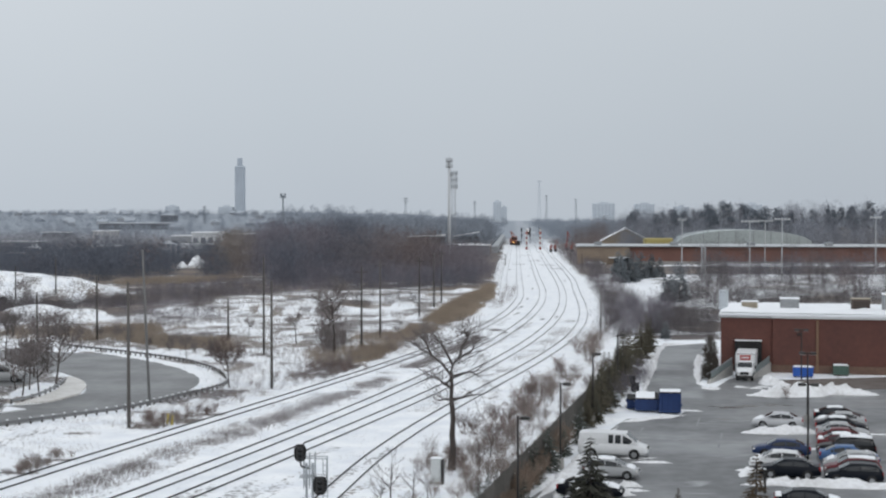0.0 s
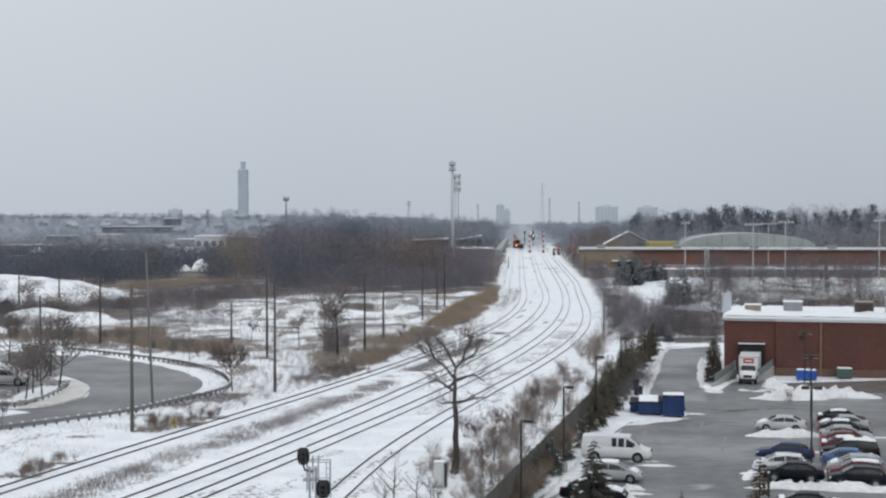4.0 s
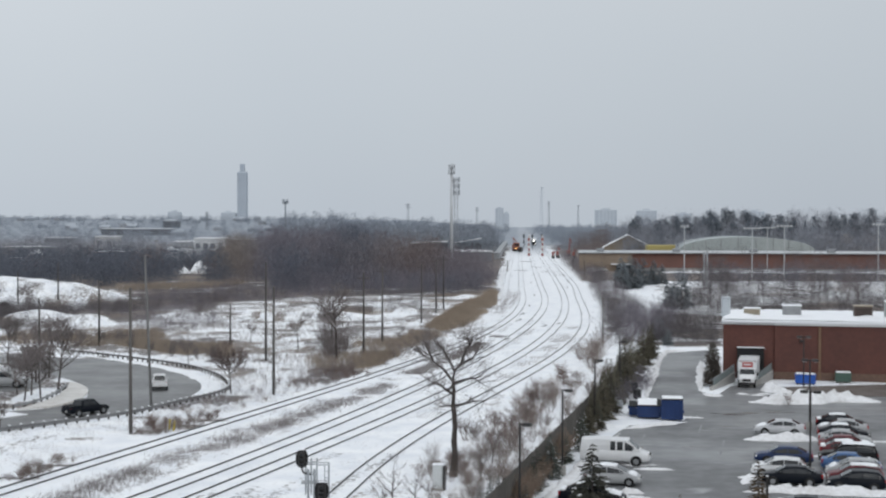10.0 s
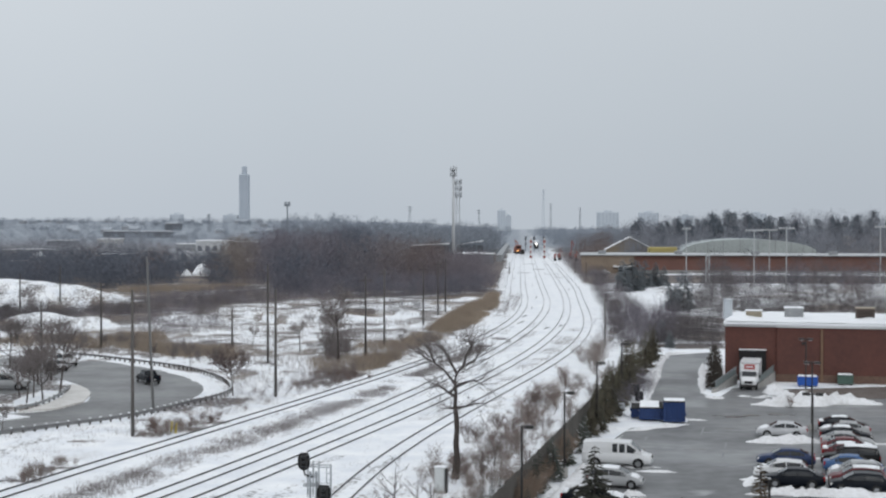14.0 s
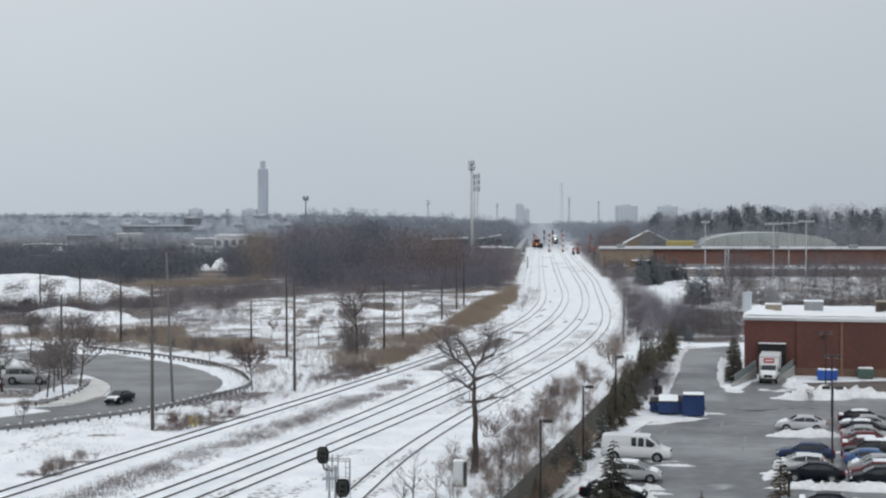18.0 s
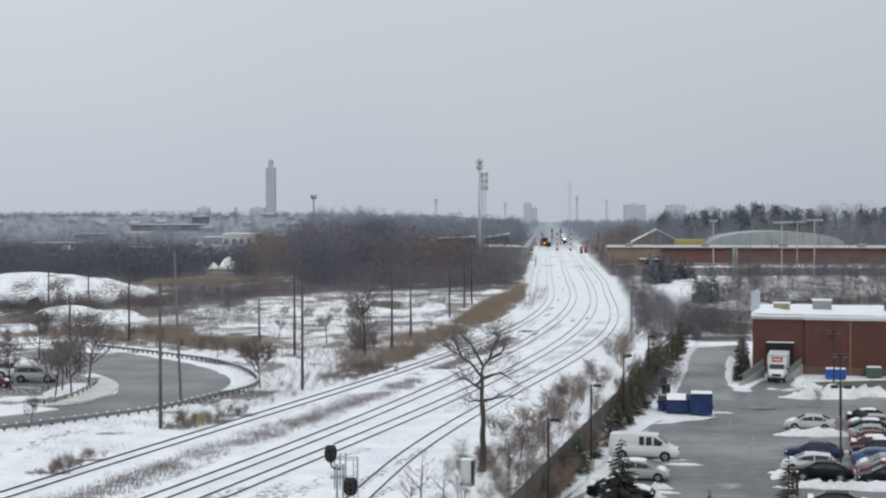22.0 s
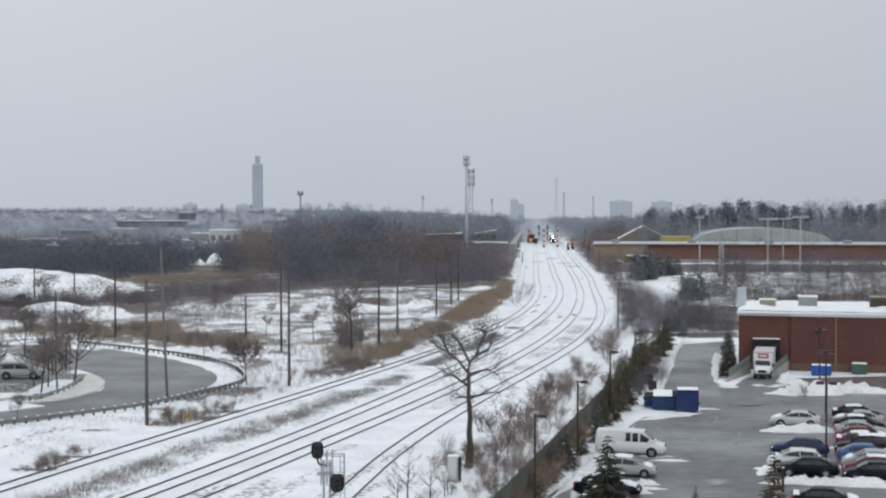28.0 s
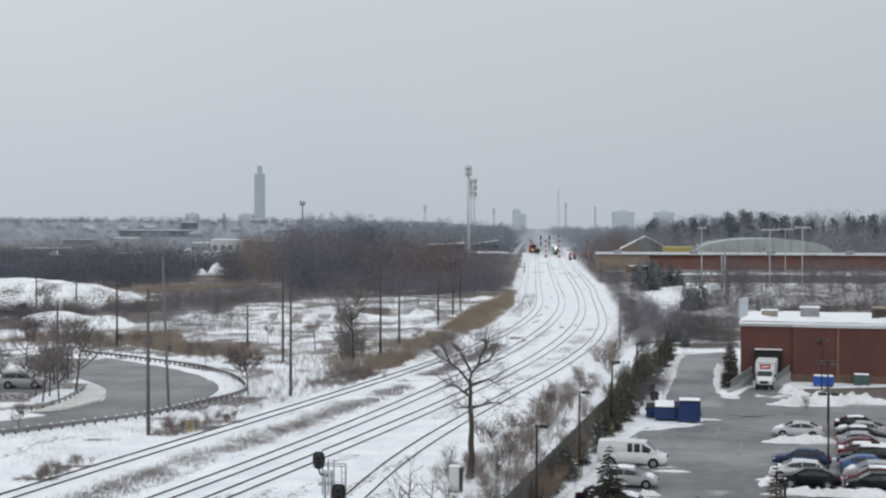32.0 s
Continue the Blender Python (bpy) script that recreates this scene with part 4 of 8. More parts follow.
    scattered("brush", "dark brush at the tail of the big snowy mound", "brush", UNDERBRUSH, low, places_in([(-79.0, 270.0), (-71.0, 296.0), (-66.0, 300.0), (-60.0, 264.0), (-66.0, 255.0)], 110, 0.12, 0.32, 99))
    fold = [(-81.5, 250.8), (-77.0, 256.5), (-76.2, 268.9), (-69.9, 301.6), (-61.5, 268.0), (-69.8, 265.7), (-72.5, 256.0), (-74.4, 240.0), (-73.7, 222.0), (-80.0, 230.0)]
    scattered("brush", "thick dark brush in the fold between the snowy mounds", "brush", UNDERBRUSH, low, places_in(fold, 170, 0.16, 0.38, 85))
    fallow = [(-69.1, 216.0), (-63.2, 220.0), (-54.0, 226.0), (-43.9, 221.0), (-40.2, 204.8), (-48.7, 203.0), (-57.3, 204.0), (-65.3, 204.0)]
    scattered("brush", "low reddish-brown weeds below the snowy mounds", "brush", RUSSET, low, places_in(fallow, 170, 0.1, 0.24, 86))
    veil = [(-58.1, 252.0), (-56.1, 273.9), (-45.6, 265.7), (-38.8, 243.9), (-42.0, 226.0), (-48.9, 220.0)]
    scattered("brush", "thin grey-brown brush standing in snow beside the mounds", "brush", HEATHER, low, places_in(veil, 230, 0.12, 0.34, 87, rough=0.22))
    behind = [(-78.37, 337.92), (-60.76, 371.76), (-25.99, 340.50), (-30.26, 325.57), (-53.86, 285.86), (-57.22, 273.57)]
    scattered("brush", "brown brush before the grove", "brush", PLUM, low, places_in(behind, 240, 0.2, 0.5, 72))
    scattered("brush", "tan brush before the grove", "brush", WILLOW, low, places_in(behind, 130, 0.2, 0.45, 73, rough=0.4))
    edge = [(-34.47, 340.50), (11.34, 359.75), (18.13, 455.32), (-4.63, 464.81), (-32.74, 429.02)]
    scattered("brush", "bare brush at the edge of the woods", "brush", PLUM, low, places_in(edge, 380, 0.4, 0.95, 33))
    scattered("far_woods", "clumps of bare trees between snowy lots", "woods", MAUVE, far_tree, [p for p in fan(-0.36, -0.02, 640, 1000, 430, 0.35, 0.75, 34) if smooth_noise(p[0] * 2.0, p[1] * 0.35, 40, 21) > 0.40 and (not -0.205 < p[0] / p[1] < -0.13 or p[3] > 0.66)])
    scattered("brush", "bare brush filling the ground beside the far line", "brush", HEATHER, far_low, fan(-0.03, 0.046, 425, 640, 330, 0.7, 1.2, 56))
    scrubs = [(-83.08, 237.13), (-91.87, 262.29), (-75.38, 273.57), (-74.96, 323.21), (-60.22, 378.07), (-26.19, 343.13), (-24.67, 323.21), (-45.51, 301.34), (-51.23, 271.90), (-50.79, 247.69), (-62.10, 247.69), (-69.56, 256.25)]
    scattered("brush", "low brown brush around the snowy mounds", "brush", PLUM, low, [p for p in places_in(scrubs, 620, 0.12, 0.42, 35, rough=0.36) if p[2] < 0.9])
    ribbon = [(-25.5, 266.0), (-18.0, 288.0), (-5.0, 302.0), (-3.4, 291.0), (-13.7, 274.0), (-19.5, 248.0)]
    scattered("brush", "low brown brush across the snowy field", "brush", UNDERBRUSH, low, places_in(ribbon, 170, 0.14, 0.36, 75, rough=0.3))
    tufts = [(-120.0, 290.0), (-96.0, 290.0), (-80.0, 294.0), (-70.0, 300.0), (-74.0, 250.0), (-60.0, 240.0), (-62.0, 248.0), (-78.0, 258.0)]
    scattered("brush", "dark weeds on the faces of the snowy mounds", "brush", UNDERBRUSH, low, places_in(tufts, 300, 0.05, 0.2, 94, rough=0.42))
    scattered("brush", "brown stems along the foot of the railway bank", "brush", UNDERBRUSH, low, [(float(track_x("D", y)) + 3.4 + (k * 31 % 42) / 10, y, 0.0, 0.12 + (k * 13 % 9) * 0.035, k * 2.3) for k, y in ((k, 196 + k * 1.5) for k in range(150))])
    scattered("brush", "dull brown brush beside the end of the line", "brush", HEATHER, far_low, [p for p in fan(0.075, 0.125, 560, 1000, 190, 0.35, 0.8, 98) if p[0] > track_x("D", p[1]) + 4])
    shoulder = [(float(track_x("D", y)) + 3.2 + (k * 29 % 70) / 10, y, 0.0, 0.2 + (k * 17 % 10) * 0.05, k * 1.9) for k, y in ((k, 420 + k * 1.9) for k in range(190))]
    scattered("brush", "russet-brown brush along the shoulder of the far line", "brush", FAR_WOOD_WARM, low, shoulder)
    toe = [(-18.6, 182.0), (-13.5, 205.0), (-8.5, 215.0), (-5.5, 196.0), (-9.0, 176.0), (-14.5, 164.0)]
    scattered("reeds", "trampled brown reeds and weeds beside the line", "reeds", FADED_REED, reed, places_in(toe, 480, 0.5, 1.0, 91, rough=0.36))
    scattered("brush", "russet weeds mixed with the reeds beside the line", "brush", RUSSET, low, places_in(toe, 120, 0.1, 0.28, 92, rough=0.36))
    scattered("brush", "grey-brown brush between the reeds and the tracks", "brush", RUSSET, low, places_in([(8.0, 268.0), (12.5, 300.0), (16.0, 345.0), (18.5, 345.0), (15.5, 300.0), (11.0, 262.0)], 60, 0.12, 0.36, 93))
    corner = [(-17.06, 144.57), (-16.38, 164.98), (-11.25, 178.21), (-9.32, 167.46), (-13.91, 149.43)]
    scattered("brush", "reddish-brown weeds beside the line", "brush", RUSSET, low, places_in(corner, 150, 0.06, 0.17, 76, rough=0.36))
    # right of the line
    hedge = [(22.80, 198.95), (32.56, 282.24), (52.57, 507.11), (60.80, 531.28), (41.57, 305.48), (32.25, 212.24)]
    scattered("brush", "bare grey-brown brush along the railway bank", "brush", HEATHER, low, places_in(hedge, 150, 0.22, 0.66, 36, rough=0.3))
    scattered("brush", "dark brown brush mixed along the railway bank", "brush", UNDERBRUSH, low, places_in(hedge, 250, 0.22, 0.66, 97, rough=0.26))
    scattered("brush", "dark brown brush at the foot of the railway bank", "brush", UNDERBRUSH, low, places_in([(25.5, 200.0), (29.5, 250.0), (36.0, 300.0), (38.0, 285.0), (40.5, 252.0), (33.0, 206.0)], 150, 0.25, 0.6, 90, rough=0.3))
    verge = [lot(-0.6, 47), lot(0.0, 47), lot(1.6, 62), lot(2.6, 78), lot(-0.6, 78)]
    scattered("brush", "dark brush between the fence and the service lane", "brush", PLUM, low, places_in(verge, 60, 0.2, 0.42, 57))
    scattered("brush", "low pinkish-brown brush on the verge of the line", "brush", FAR_WOOD_WARM, low, [(float(track_x("A", y)) - 3 - (k * 37 % 60) / 10, y, 0.0, 0.08 + (k * 13 % 10) * 0.016, k * 1.7) for k, y in ((k, 128 + k * 0.28) for k in range(260))])
    scattered("far_woods", "broad bare trees behind the store", "woods", UNDERBRUSH, tree, fan(0.17, 0.36, 262, 350, 36, 0.35, 0.75, 58))
    yard = [(39.09, 250.48), (31.95, 210.23), (42.26, 207.29), (52.61, 250.48), (90.97, 268.62), (100.00, 295.35), (58.78, 291.48), (47.23, 273.57)]
    scattered("brush", "tangled dark bare brush behind the store", "brush", UNDERBRUSH, low, places_in(yard, 400, 0.3, 0.8, 37))
    scattered("brush", "thick dark brush at the head of the service lane", "brush", UNDERBRUSH, low, places_in([(31.5, 203.0), (42.0, 203.0), (46.5, 222.0), (46.0, 250.0), (37.0, 244.0)], 170, 0.26, 0.5, 96))
    slope = [(45.17, 378.07), (39.35, 282.24), (40.71, 247.69), (46.37, 250.48), (57.02, 301.34), (60.40, 420.92)]
    scattered("brush", "grey-brown brush on the snowy slope among the conifers", "brush", FAR_WOOD_WARM, low, places_in(slope, 34, 0.14, 0.4, 66, rough=0.42))
    lee = [(33.31, 262.29), (26.51, 200.74), (31.07, 204.43), (38.33, 227.43), (41.85, 253.33)]
    scattered("brush", "grey-brown brush between the bank and the lane", "brush", PLUM, low, places_in(lee, 130, 0.35, 0.8, 74))
    tall = [(55.18, 273.57), (101.12, 291.48), (140.64, 405.60), (86.70, 413.12), (67.10, 362.68)]
    slender = [clump_source(s + 40, 12.0, 14, 34, 0.34, 0.02, 0.08, 0.09, 0.009, 1.7) for s in range(4)]
    scattered("far_woods", "tall thin bare trees behind the store", "woods", UNDERBRUSH, slender, places_in(tall, 22, 0.5, 1.0, 38, rough=0.34))
    scattered("far_woods", "warm brown bare trees in the field before the school", "woods", RUSSET, slender, places_in(tall, 9, 0.4, 0.8, 68))
    scattered("brush", "brown brush along the school field", "brush", PLUM, far_low, fan(0.205, 0.37, 395, 440, 80, 0.35, 1.1, 67))
    scattered("brush", "dusky hedge along the school field", "brush", DUSK, far_low, fan(0.168, 0.37, 408, 445, 150, 0.3, 0.85, 88))
    scattered("far_woods", "broad dark bare trees before the school", "woods", UNDERBRUSH, tree, [(x, y, 0.0, k, 1.3 * k) for x, y, k in ((82.0, 410.0, 0.62), (76.0, 402.0, 0.5), (98.0, 352.0, 0.75), (101.5, 360.0, 0.62), (88.0, 350.0, 0.55), (106.0, 352.0, 0.5), (72.0, 352.0, 0.5), (113.0, 365.0, 0.7))])
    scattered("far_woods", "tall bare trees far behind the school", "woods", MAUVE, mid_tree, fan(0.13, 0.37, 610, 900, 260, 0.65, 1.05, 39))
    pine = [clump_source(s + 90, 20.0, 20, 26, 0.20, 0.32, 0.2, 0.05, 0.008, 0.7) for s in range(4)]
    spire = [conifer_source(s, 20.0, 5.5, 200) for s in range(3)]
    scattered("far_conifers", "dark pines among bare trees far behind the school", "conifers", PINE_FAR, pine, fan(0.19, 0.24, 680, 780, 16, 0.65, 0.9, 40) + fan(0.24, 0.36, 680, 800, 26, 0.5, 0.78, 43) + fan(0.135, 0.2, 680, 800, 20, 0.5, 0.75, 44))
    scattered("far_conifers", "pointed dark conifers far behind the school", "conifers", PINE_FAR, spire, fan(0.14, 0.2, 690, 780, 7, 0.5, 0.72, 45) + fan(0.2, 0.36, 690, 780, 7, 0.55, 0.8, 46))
    scattered("brush", "haze-grey brush below the far trees", "brush", MAUVE, far_low, fan(0.135, 0.37, 600, 720, 280, 1.0, 1.9, 55))
    scattered("far_woods", "bare reddish trees beside the far line", "woods", RUSSET, far_tree, fan(0.097, 0.119, 640, 900, 34, 0.45, 0.78, 52))
    # horizon woods, their haze carried by the wood colours
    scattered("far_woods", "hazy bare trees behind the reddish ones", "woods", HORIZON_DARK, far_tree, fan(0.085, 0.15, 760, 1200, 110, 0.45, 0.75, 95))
    scattered("far_woods", "bare trees near the far line in slate-grey haze", "woods", HORIZON_DARK, mass, fan(-0.02, 0.052, 700, 1500, 240, 0.5, 0.95, 53))
    scattered("far_woods", "tree line on the far slope in slate-grey haze", "woods", HORIZON_DARK, mass, fan(-0.36, -0.03, 1500, 2100, 200, 0.42, 0.56, 69))
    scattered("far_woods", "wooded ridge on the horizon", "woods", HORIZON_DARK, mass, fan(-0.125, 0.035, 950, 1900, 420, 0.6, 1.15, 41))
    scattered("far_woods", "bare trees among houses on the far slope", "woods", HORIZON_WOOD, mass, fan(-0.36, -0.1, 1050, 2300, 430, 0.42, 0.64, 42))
    scattered("far_woods", "hazy woods along the far horizon", "woods", HORIZON_WOOD, mass, fan(0.04, 0.2, 1100, 2600, 360, 0.6, 1.0, 54))


vegetation()


def single_trees():
    street = [tree_kind(60 + s, 6.2, "small bare street tree with dense twigs beside the loop road", "street trees by the loop road", many=(10, 8, 7), thin=0.02, spread=1.1) for s in range(3)]
    for k, (x, y, size) in enumerate(((-41.90, 135.31, 1.0), (-41.61, 140.00, 1.0), (-41.76, 146.47, 1.3), (-54.46, 169.38, 1.1), (-43.98, 144.57, 0.95), (-49.51, 144.57, 1.0), (-46.60, 160.21, 1.2), (-46.85, 155.72, 1.0), (-45.42, 144.57, 0.8))):
        street[k % 3].plant(x, y, size=size)
    street[0].plant(-39.15, 119.62, size=0.42)
    round_ = tree_kind(70, 5.0, "small round bare tree with reddish twigs beside the guardrail", wood=BARK, twig=RED_TWIG, many=(12, 9, 7), thin=0.017, spread=1.25, stem=0.36)
    round_.plant(-23.01, 146.47, size=1.2)
    field = [tree_kind(80 + s, 8.0, "thin bare tree standing in the snowy field", many=(8, 6, 6), thin=0.028) for s in range(2)]
    for k, (x, y, size) in enumerate(((-14.44, 181.11, 1.35), (-15.68, 188.81, 0.9), (-21.10, 195.45, 0.6), (-45.12, 250.48, 0.5), (-29.20, 204.43, 0.4), (-6.71, 204.43, 0.4), (-32.56, 172.67, 0.45))):
        field[k % 2].plant(x, y, size=size)
    # spruces along the fence
    spruce = [conifer_kind(90 + s, 4.2, 1.35, "green spruce with a little snow on its boughs beside the fence", 0.03 + 0.03 * s, group="spruces along the fence") for s in range(3)]
    rnd = random.Random(8)
    for k in range(12):
        v = 3 + k * 6.4 + rnd.uniform(-1.2, 1.2)
        x, y = lot(-0.5 + rnd.uniform(-0.3, 0.5), v)
        spruce[k % 3].plant(x, y, size=rnd.uniform(0.48, 0.66) if k < 7 else rnd.uniform(0.6, 0.9))
    for v, size in ((-13, 0.6), (-10.5, 0.7), (-8, 0.6), (-5.5, 0.62), (12, 0.7), (18, 0.7)):
        x, y = lot(-0.95, v)
        spruce[0].plant(x, y, size=size)
    frosted = [conifer_kind(93 + s, 4.0, 1.25, "grey-green spruce dusted with snow before the fence", 0.09, material=mat("frosted_needles", (0.075, 0.088, 0.075), 0.9, 0.5, 0.6, tint=(0.14, 0.15, 0.14)), group="spruces along the fence") for s in (5, 6)]
    for k, (x, y, size) in enumerate(((7.7, 98.3, 0.85), (11.5, 113.6, 0.72), (9.4, 105.5, 0.55), (4.6, 88.2, 0.5), (2.9, 86.0, 0.62), (2.2, 84.0, 0.6), (3.5, 88.6, 0.5))):
        frosted[k % 2].plant(x, y, size=size)
    olive = [conifer_kind(110 + s, 5.4, 1.5, "tall dark olive evergreen in the hedge along the service lane", 0.0, material=mat("olive_needles", (0.088, 0.08, 0.054), 0.9, 0.5, 0.6, tint=(0.13, 0.115, 0.085), per=0.3), group="evergreen hedge by the lane", whorls=20, arms=11) for s in range(2)]
    for k in range(17):
        v = 36 + k * 2.7 + rnd.uniform(-0.8, 0.8)
        x, y = lot(-0.7 + rnd.uniform(-0.3, 0.9), v)
        olive[k % 2].plant(x, y, size=rnd.uniform(0.55, 0.8) + 0.35 * (k / 16))
    for x, y, size in ((24.16, 170.03, 0.8), (25.57, 175.40, 0.95), (27.23, 182.60, 1.0), (28.70, 188.81, 0.9)):
        olive[0].plant(x, y, size=size)
    near = conifer_kind(97, 4.6, 1.65, "dark green spruce with a little snow in the lot's verge", 0.07, whorls=17, arms=11, sprays=9, taper=0.7, material=mat("dark_olive_needles", (0.04, 0.044, 0.034), 0.9, 0.5, 0.8, tint=(0.068, 0.062, 0.048)))
    near.plant(9.45, 86.96, size=0.98)
    brown = conifer_kind(98, 3.3, 0.85, "small browned conifer in the snowy island", 0.012, taper=0.8, whorls=14, arms=11, material=mat("browned_needles", (0.115, 0.078, 0.045), 0.9, 0.5, 1.0, tint=(0.06, 0.05, 0.038)))
    brown.plant(19.98, 86.61, size=1.05)
    brown.plant(14.86, 85.77, size=0.42)
    # needle colour lightened and blued to put haze on these conifers
    mid = [conifer_kind(101 + s, 8.0, 2.6, "blue-green conifer among bare trees behind the lot", 0.0, material=mat("hazed_blue_needles", (0.14, 0.158, 0.172), 0.9, 0.5, 0.5, tint=(0.19, 0.21, 0.226), per=0.25), arms=13, sprays=8, whorls=20, taper=0.5) for s in range(2)]
    for k, (x, y, size) in enumerate(((46.60, 268.0, 0.95), (45.2, 276.0, 0.7), (47.6, 284.0, 0.7), (61.9, 405.0, 0.95), (58.2, 401.0, 1.05), (51.3, 378.0, 1.2), (53.6, 384.0, 1.1), (48.9, 374.0, 1.0), (50.0, 388.0, 1.1), (65.0, 409.0, 0.8), (33.45, 204.43, 0.35), (33.72, 214.29, 0.5))):
        mid[k % 2].plant(x, y, size=size)
    slim = conifer_kind(120, 5.2, 0.95, "columnar dark brown conifer in the snowy kerb island by the dock", 0.02, material=mat("dark_brown_needles", (0.07, 0.06, 0.05), 0.9, 0.5, 1.0, tint=(0.11, 0.092, 0.08)), whorls=30, arms=15, taper=0.3)
    slim.plant(30.06, 153.57, size=1.0)
    slim.plant(31.37, 157.94, size=0.8)
    # bank between the last track and the fence
    weeds = [shrub_kind(130 + s, 2.4, "bare grey-brown shrub on the snowy railway bank", PALE_TWIG, group="shrubs on the bank", stems=12, thin=0.013) for s in range(4)]
    for k in range(36):
        y = rnd.uniform(92, 168)
        a, b = track_x("D", y) + 2.5, 4.56 + ROW * (y - 82.7) - 2.2
        x = a + (b - a) * rnd.uniform(0.45, 0.98)
        if b - a > 1.5:
            weeds[k % 4].plant(x, y, size=rnd.uniform(0.35, 0.8))
    for x, y, size in ((-4.56, 84.95, 0.35), (-1.77, 86.96, 0.45), (-2.47, 85.77, 0.4), (-23.71, 120.26, 0.55), (-22.63, 122.59, 0.5), (-24.62, 118.66, 0.5), (-29.38, 97.50, 0.5), (-29.00, 99.69, 0.4), (-29.93, 96.65, 0.4), (-15.86, 163.16, 0.6), (-12.55, 155.72, 0.6)):
        weeds[rnd.randrange(4)].plant(x, y, size=size)
    red_weed = shrub_kind(150, 3.0, "grey-brown bare shrub among reeds by the loop road", TWIG, stems=20, thin=0.022)
    rust = shrub_kind(141, 2.2, "dense rust-brown hedge shrub before the fence", mat("rusty_twig", (0.27, 0.20, 0.155), 0.95, 0.5, 0.5, tint=(0.19, 0.155, 0.125)), "hedge before the fence", stems=30, thin=0.02)
    for k in range(32):
        x, y = lot(-1.2 + rnd.uniform(-0.05, 0.25), -14 + k * 1.3)
        rust.plant(x, y, size=rnd.uniform(0.35, 0.6) if k < 15 else rnd.uniform(0.5, 0.9))
    for k in range(34):  # along the foot of the guardrail and the far verge of the line
        y = rnd.uniform(116, 176)
        x = track_x("A", y) - rnd.uniform(2.5, 8)
        if not inside(np.array([x]), np.array([y]), GUARD)[0]:
            weeds[k % 4].plant(x, y, size=rnd.uniform(0.22, 0.5))
    tangle = [shrub_kind(160 + s, 2.3, "tangled reddish-brown bare shrub on the snowy bank", BANK_TWIG, group="shrubs on the bank", stems=15, thin=0.013) for s in range(3)]
    ridge = spline([(2.04, 106.40, 0), (3.61, 114.07, 0), (6.29, 125.01, 0), (10.45, 144.57, 0), (14.78, 163.16, 0)], 12)
    for k in range(46):
        p = ridge[int(len(ridge) * rnd.random() ** 0.75)]
        tangle[k % 3].plant(p.x + rnd.gauss(0, 0.9), p.y + rnd.gauss(0, 2.5), size=rnd.choice((0.25, 0.35, 0.5, 0.85)))
    own = random.Random(77)
    for k in range(16):  # the densest thicket of the bank
        f = own.random()
        weeds[k % 4].plant(7.2 + 6.6 * f + own.gauss(0, 0.7), 124 + 29 * f + own.gauss(0, 2.2), size=own.uniform(0.4, 0.82))
    for k in range(14):  # tangle at the foot of the big tree
        x, y = 2.0 + rnd.uniform(0, 3.2) + k * 0.13, 97 + k * 1.1 + rnd.uniform(-3, 3)
        weeds[k % 4].plant(x, y, size=rnd.uniform(0.4, 0.8))
    for x, y, size in ((-15.83, 184.12, 1.0), (-14.73, 181.86, 1.3), (-14.31, 187.22, 1.1), (-16.09, 193.75, 1.2), (-17.68, 198.95, 0.8), (-14.45, 195.45, 0.8)):
        red_weed.plant(x, y, size=size)
    for x, y, size in ((-41.64, 192.07, 0.5), (-37.63, 187.22, 0.7), (-33.57, 184.12, 0.6), (-45.33, 196.31, 0.5), (-30.74, 179.65, 0.7), (-37.82, 195.45, 0.6), (-51.27, 204.43, 0.6), (-57.42, 208.26, 0.7), (-63.80, 212.24, 0.8)):
        red_weed.plant(x, y, size=size)
    for k in range(14):
        x, y = -80 + k * 2.6 + rnd.uniform(-2, 2), 200 + rnd.uniform(-4, 18)
        red_weed.plant(x, y, size=rnd.uniform(0.35, 0.75))
    for cx, cy, w, d, n, kinds in ((265, 752, 34, 1.6, 16, tangle), (325, 742, 34, 1.6, 16, weeds), (365, 732, 20, 1.2, 8, tangle), (30, 838, 26, 1.0, 9, tangle), (60, 826, 22, 1.2, 8, weeds), (100, 812, 24, 0.8, 8, weeds), (600, 652, 60, 2.5, 16, tangle), (520, 672, 40, 2.0, 9, weeds)):
        yy = 18.5 * 2412.9 / (cy - 382)
        for k in range(n):
            kinds[k % len(kinds)].plant((cx - 784) * yy / 2412.9 + rnd.gauss(0, 0.5) * w * yy / 2412.9, yy + rnd.gauss(0, d), size=rnd.uniform(0.18, 0.42))
    tangle[0].plant(34.8, 137.6, size=0.45, z=0.1)
    for k in range(30):  # pale stems round the cabinet and the foot of the big tree
        yy = 18.5 * 2412.9 / (rnd.uniform(805, 890) - 382)
        weeds[k % 4].plant((rnd.uniform(735, 850) - 784) * yy / 2412.9, yy, size=rnd.uniform(0.25, 0.6))
    for k in range(9):
        tangle[k % 3].plant(1.17, 100.15, size=0.4) if k == 0 else tangle[k % 3].plant(1.2 + rnd.uniform(-0.9, 1.6), 101 + rnd.uniform(-2, 5), size=rnd.uniform(0.25, 0.5))
    sapling = [tree_kind(84 + s, 4.2, "thin bare sapling with few twigs on the snowy bank", many=(4, 4, 3), thin=0.012, group="saplings on the bank") for s in range(2)]
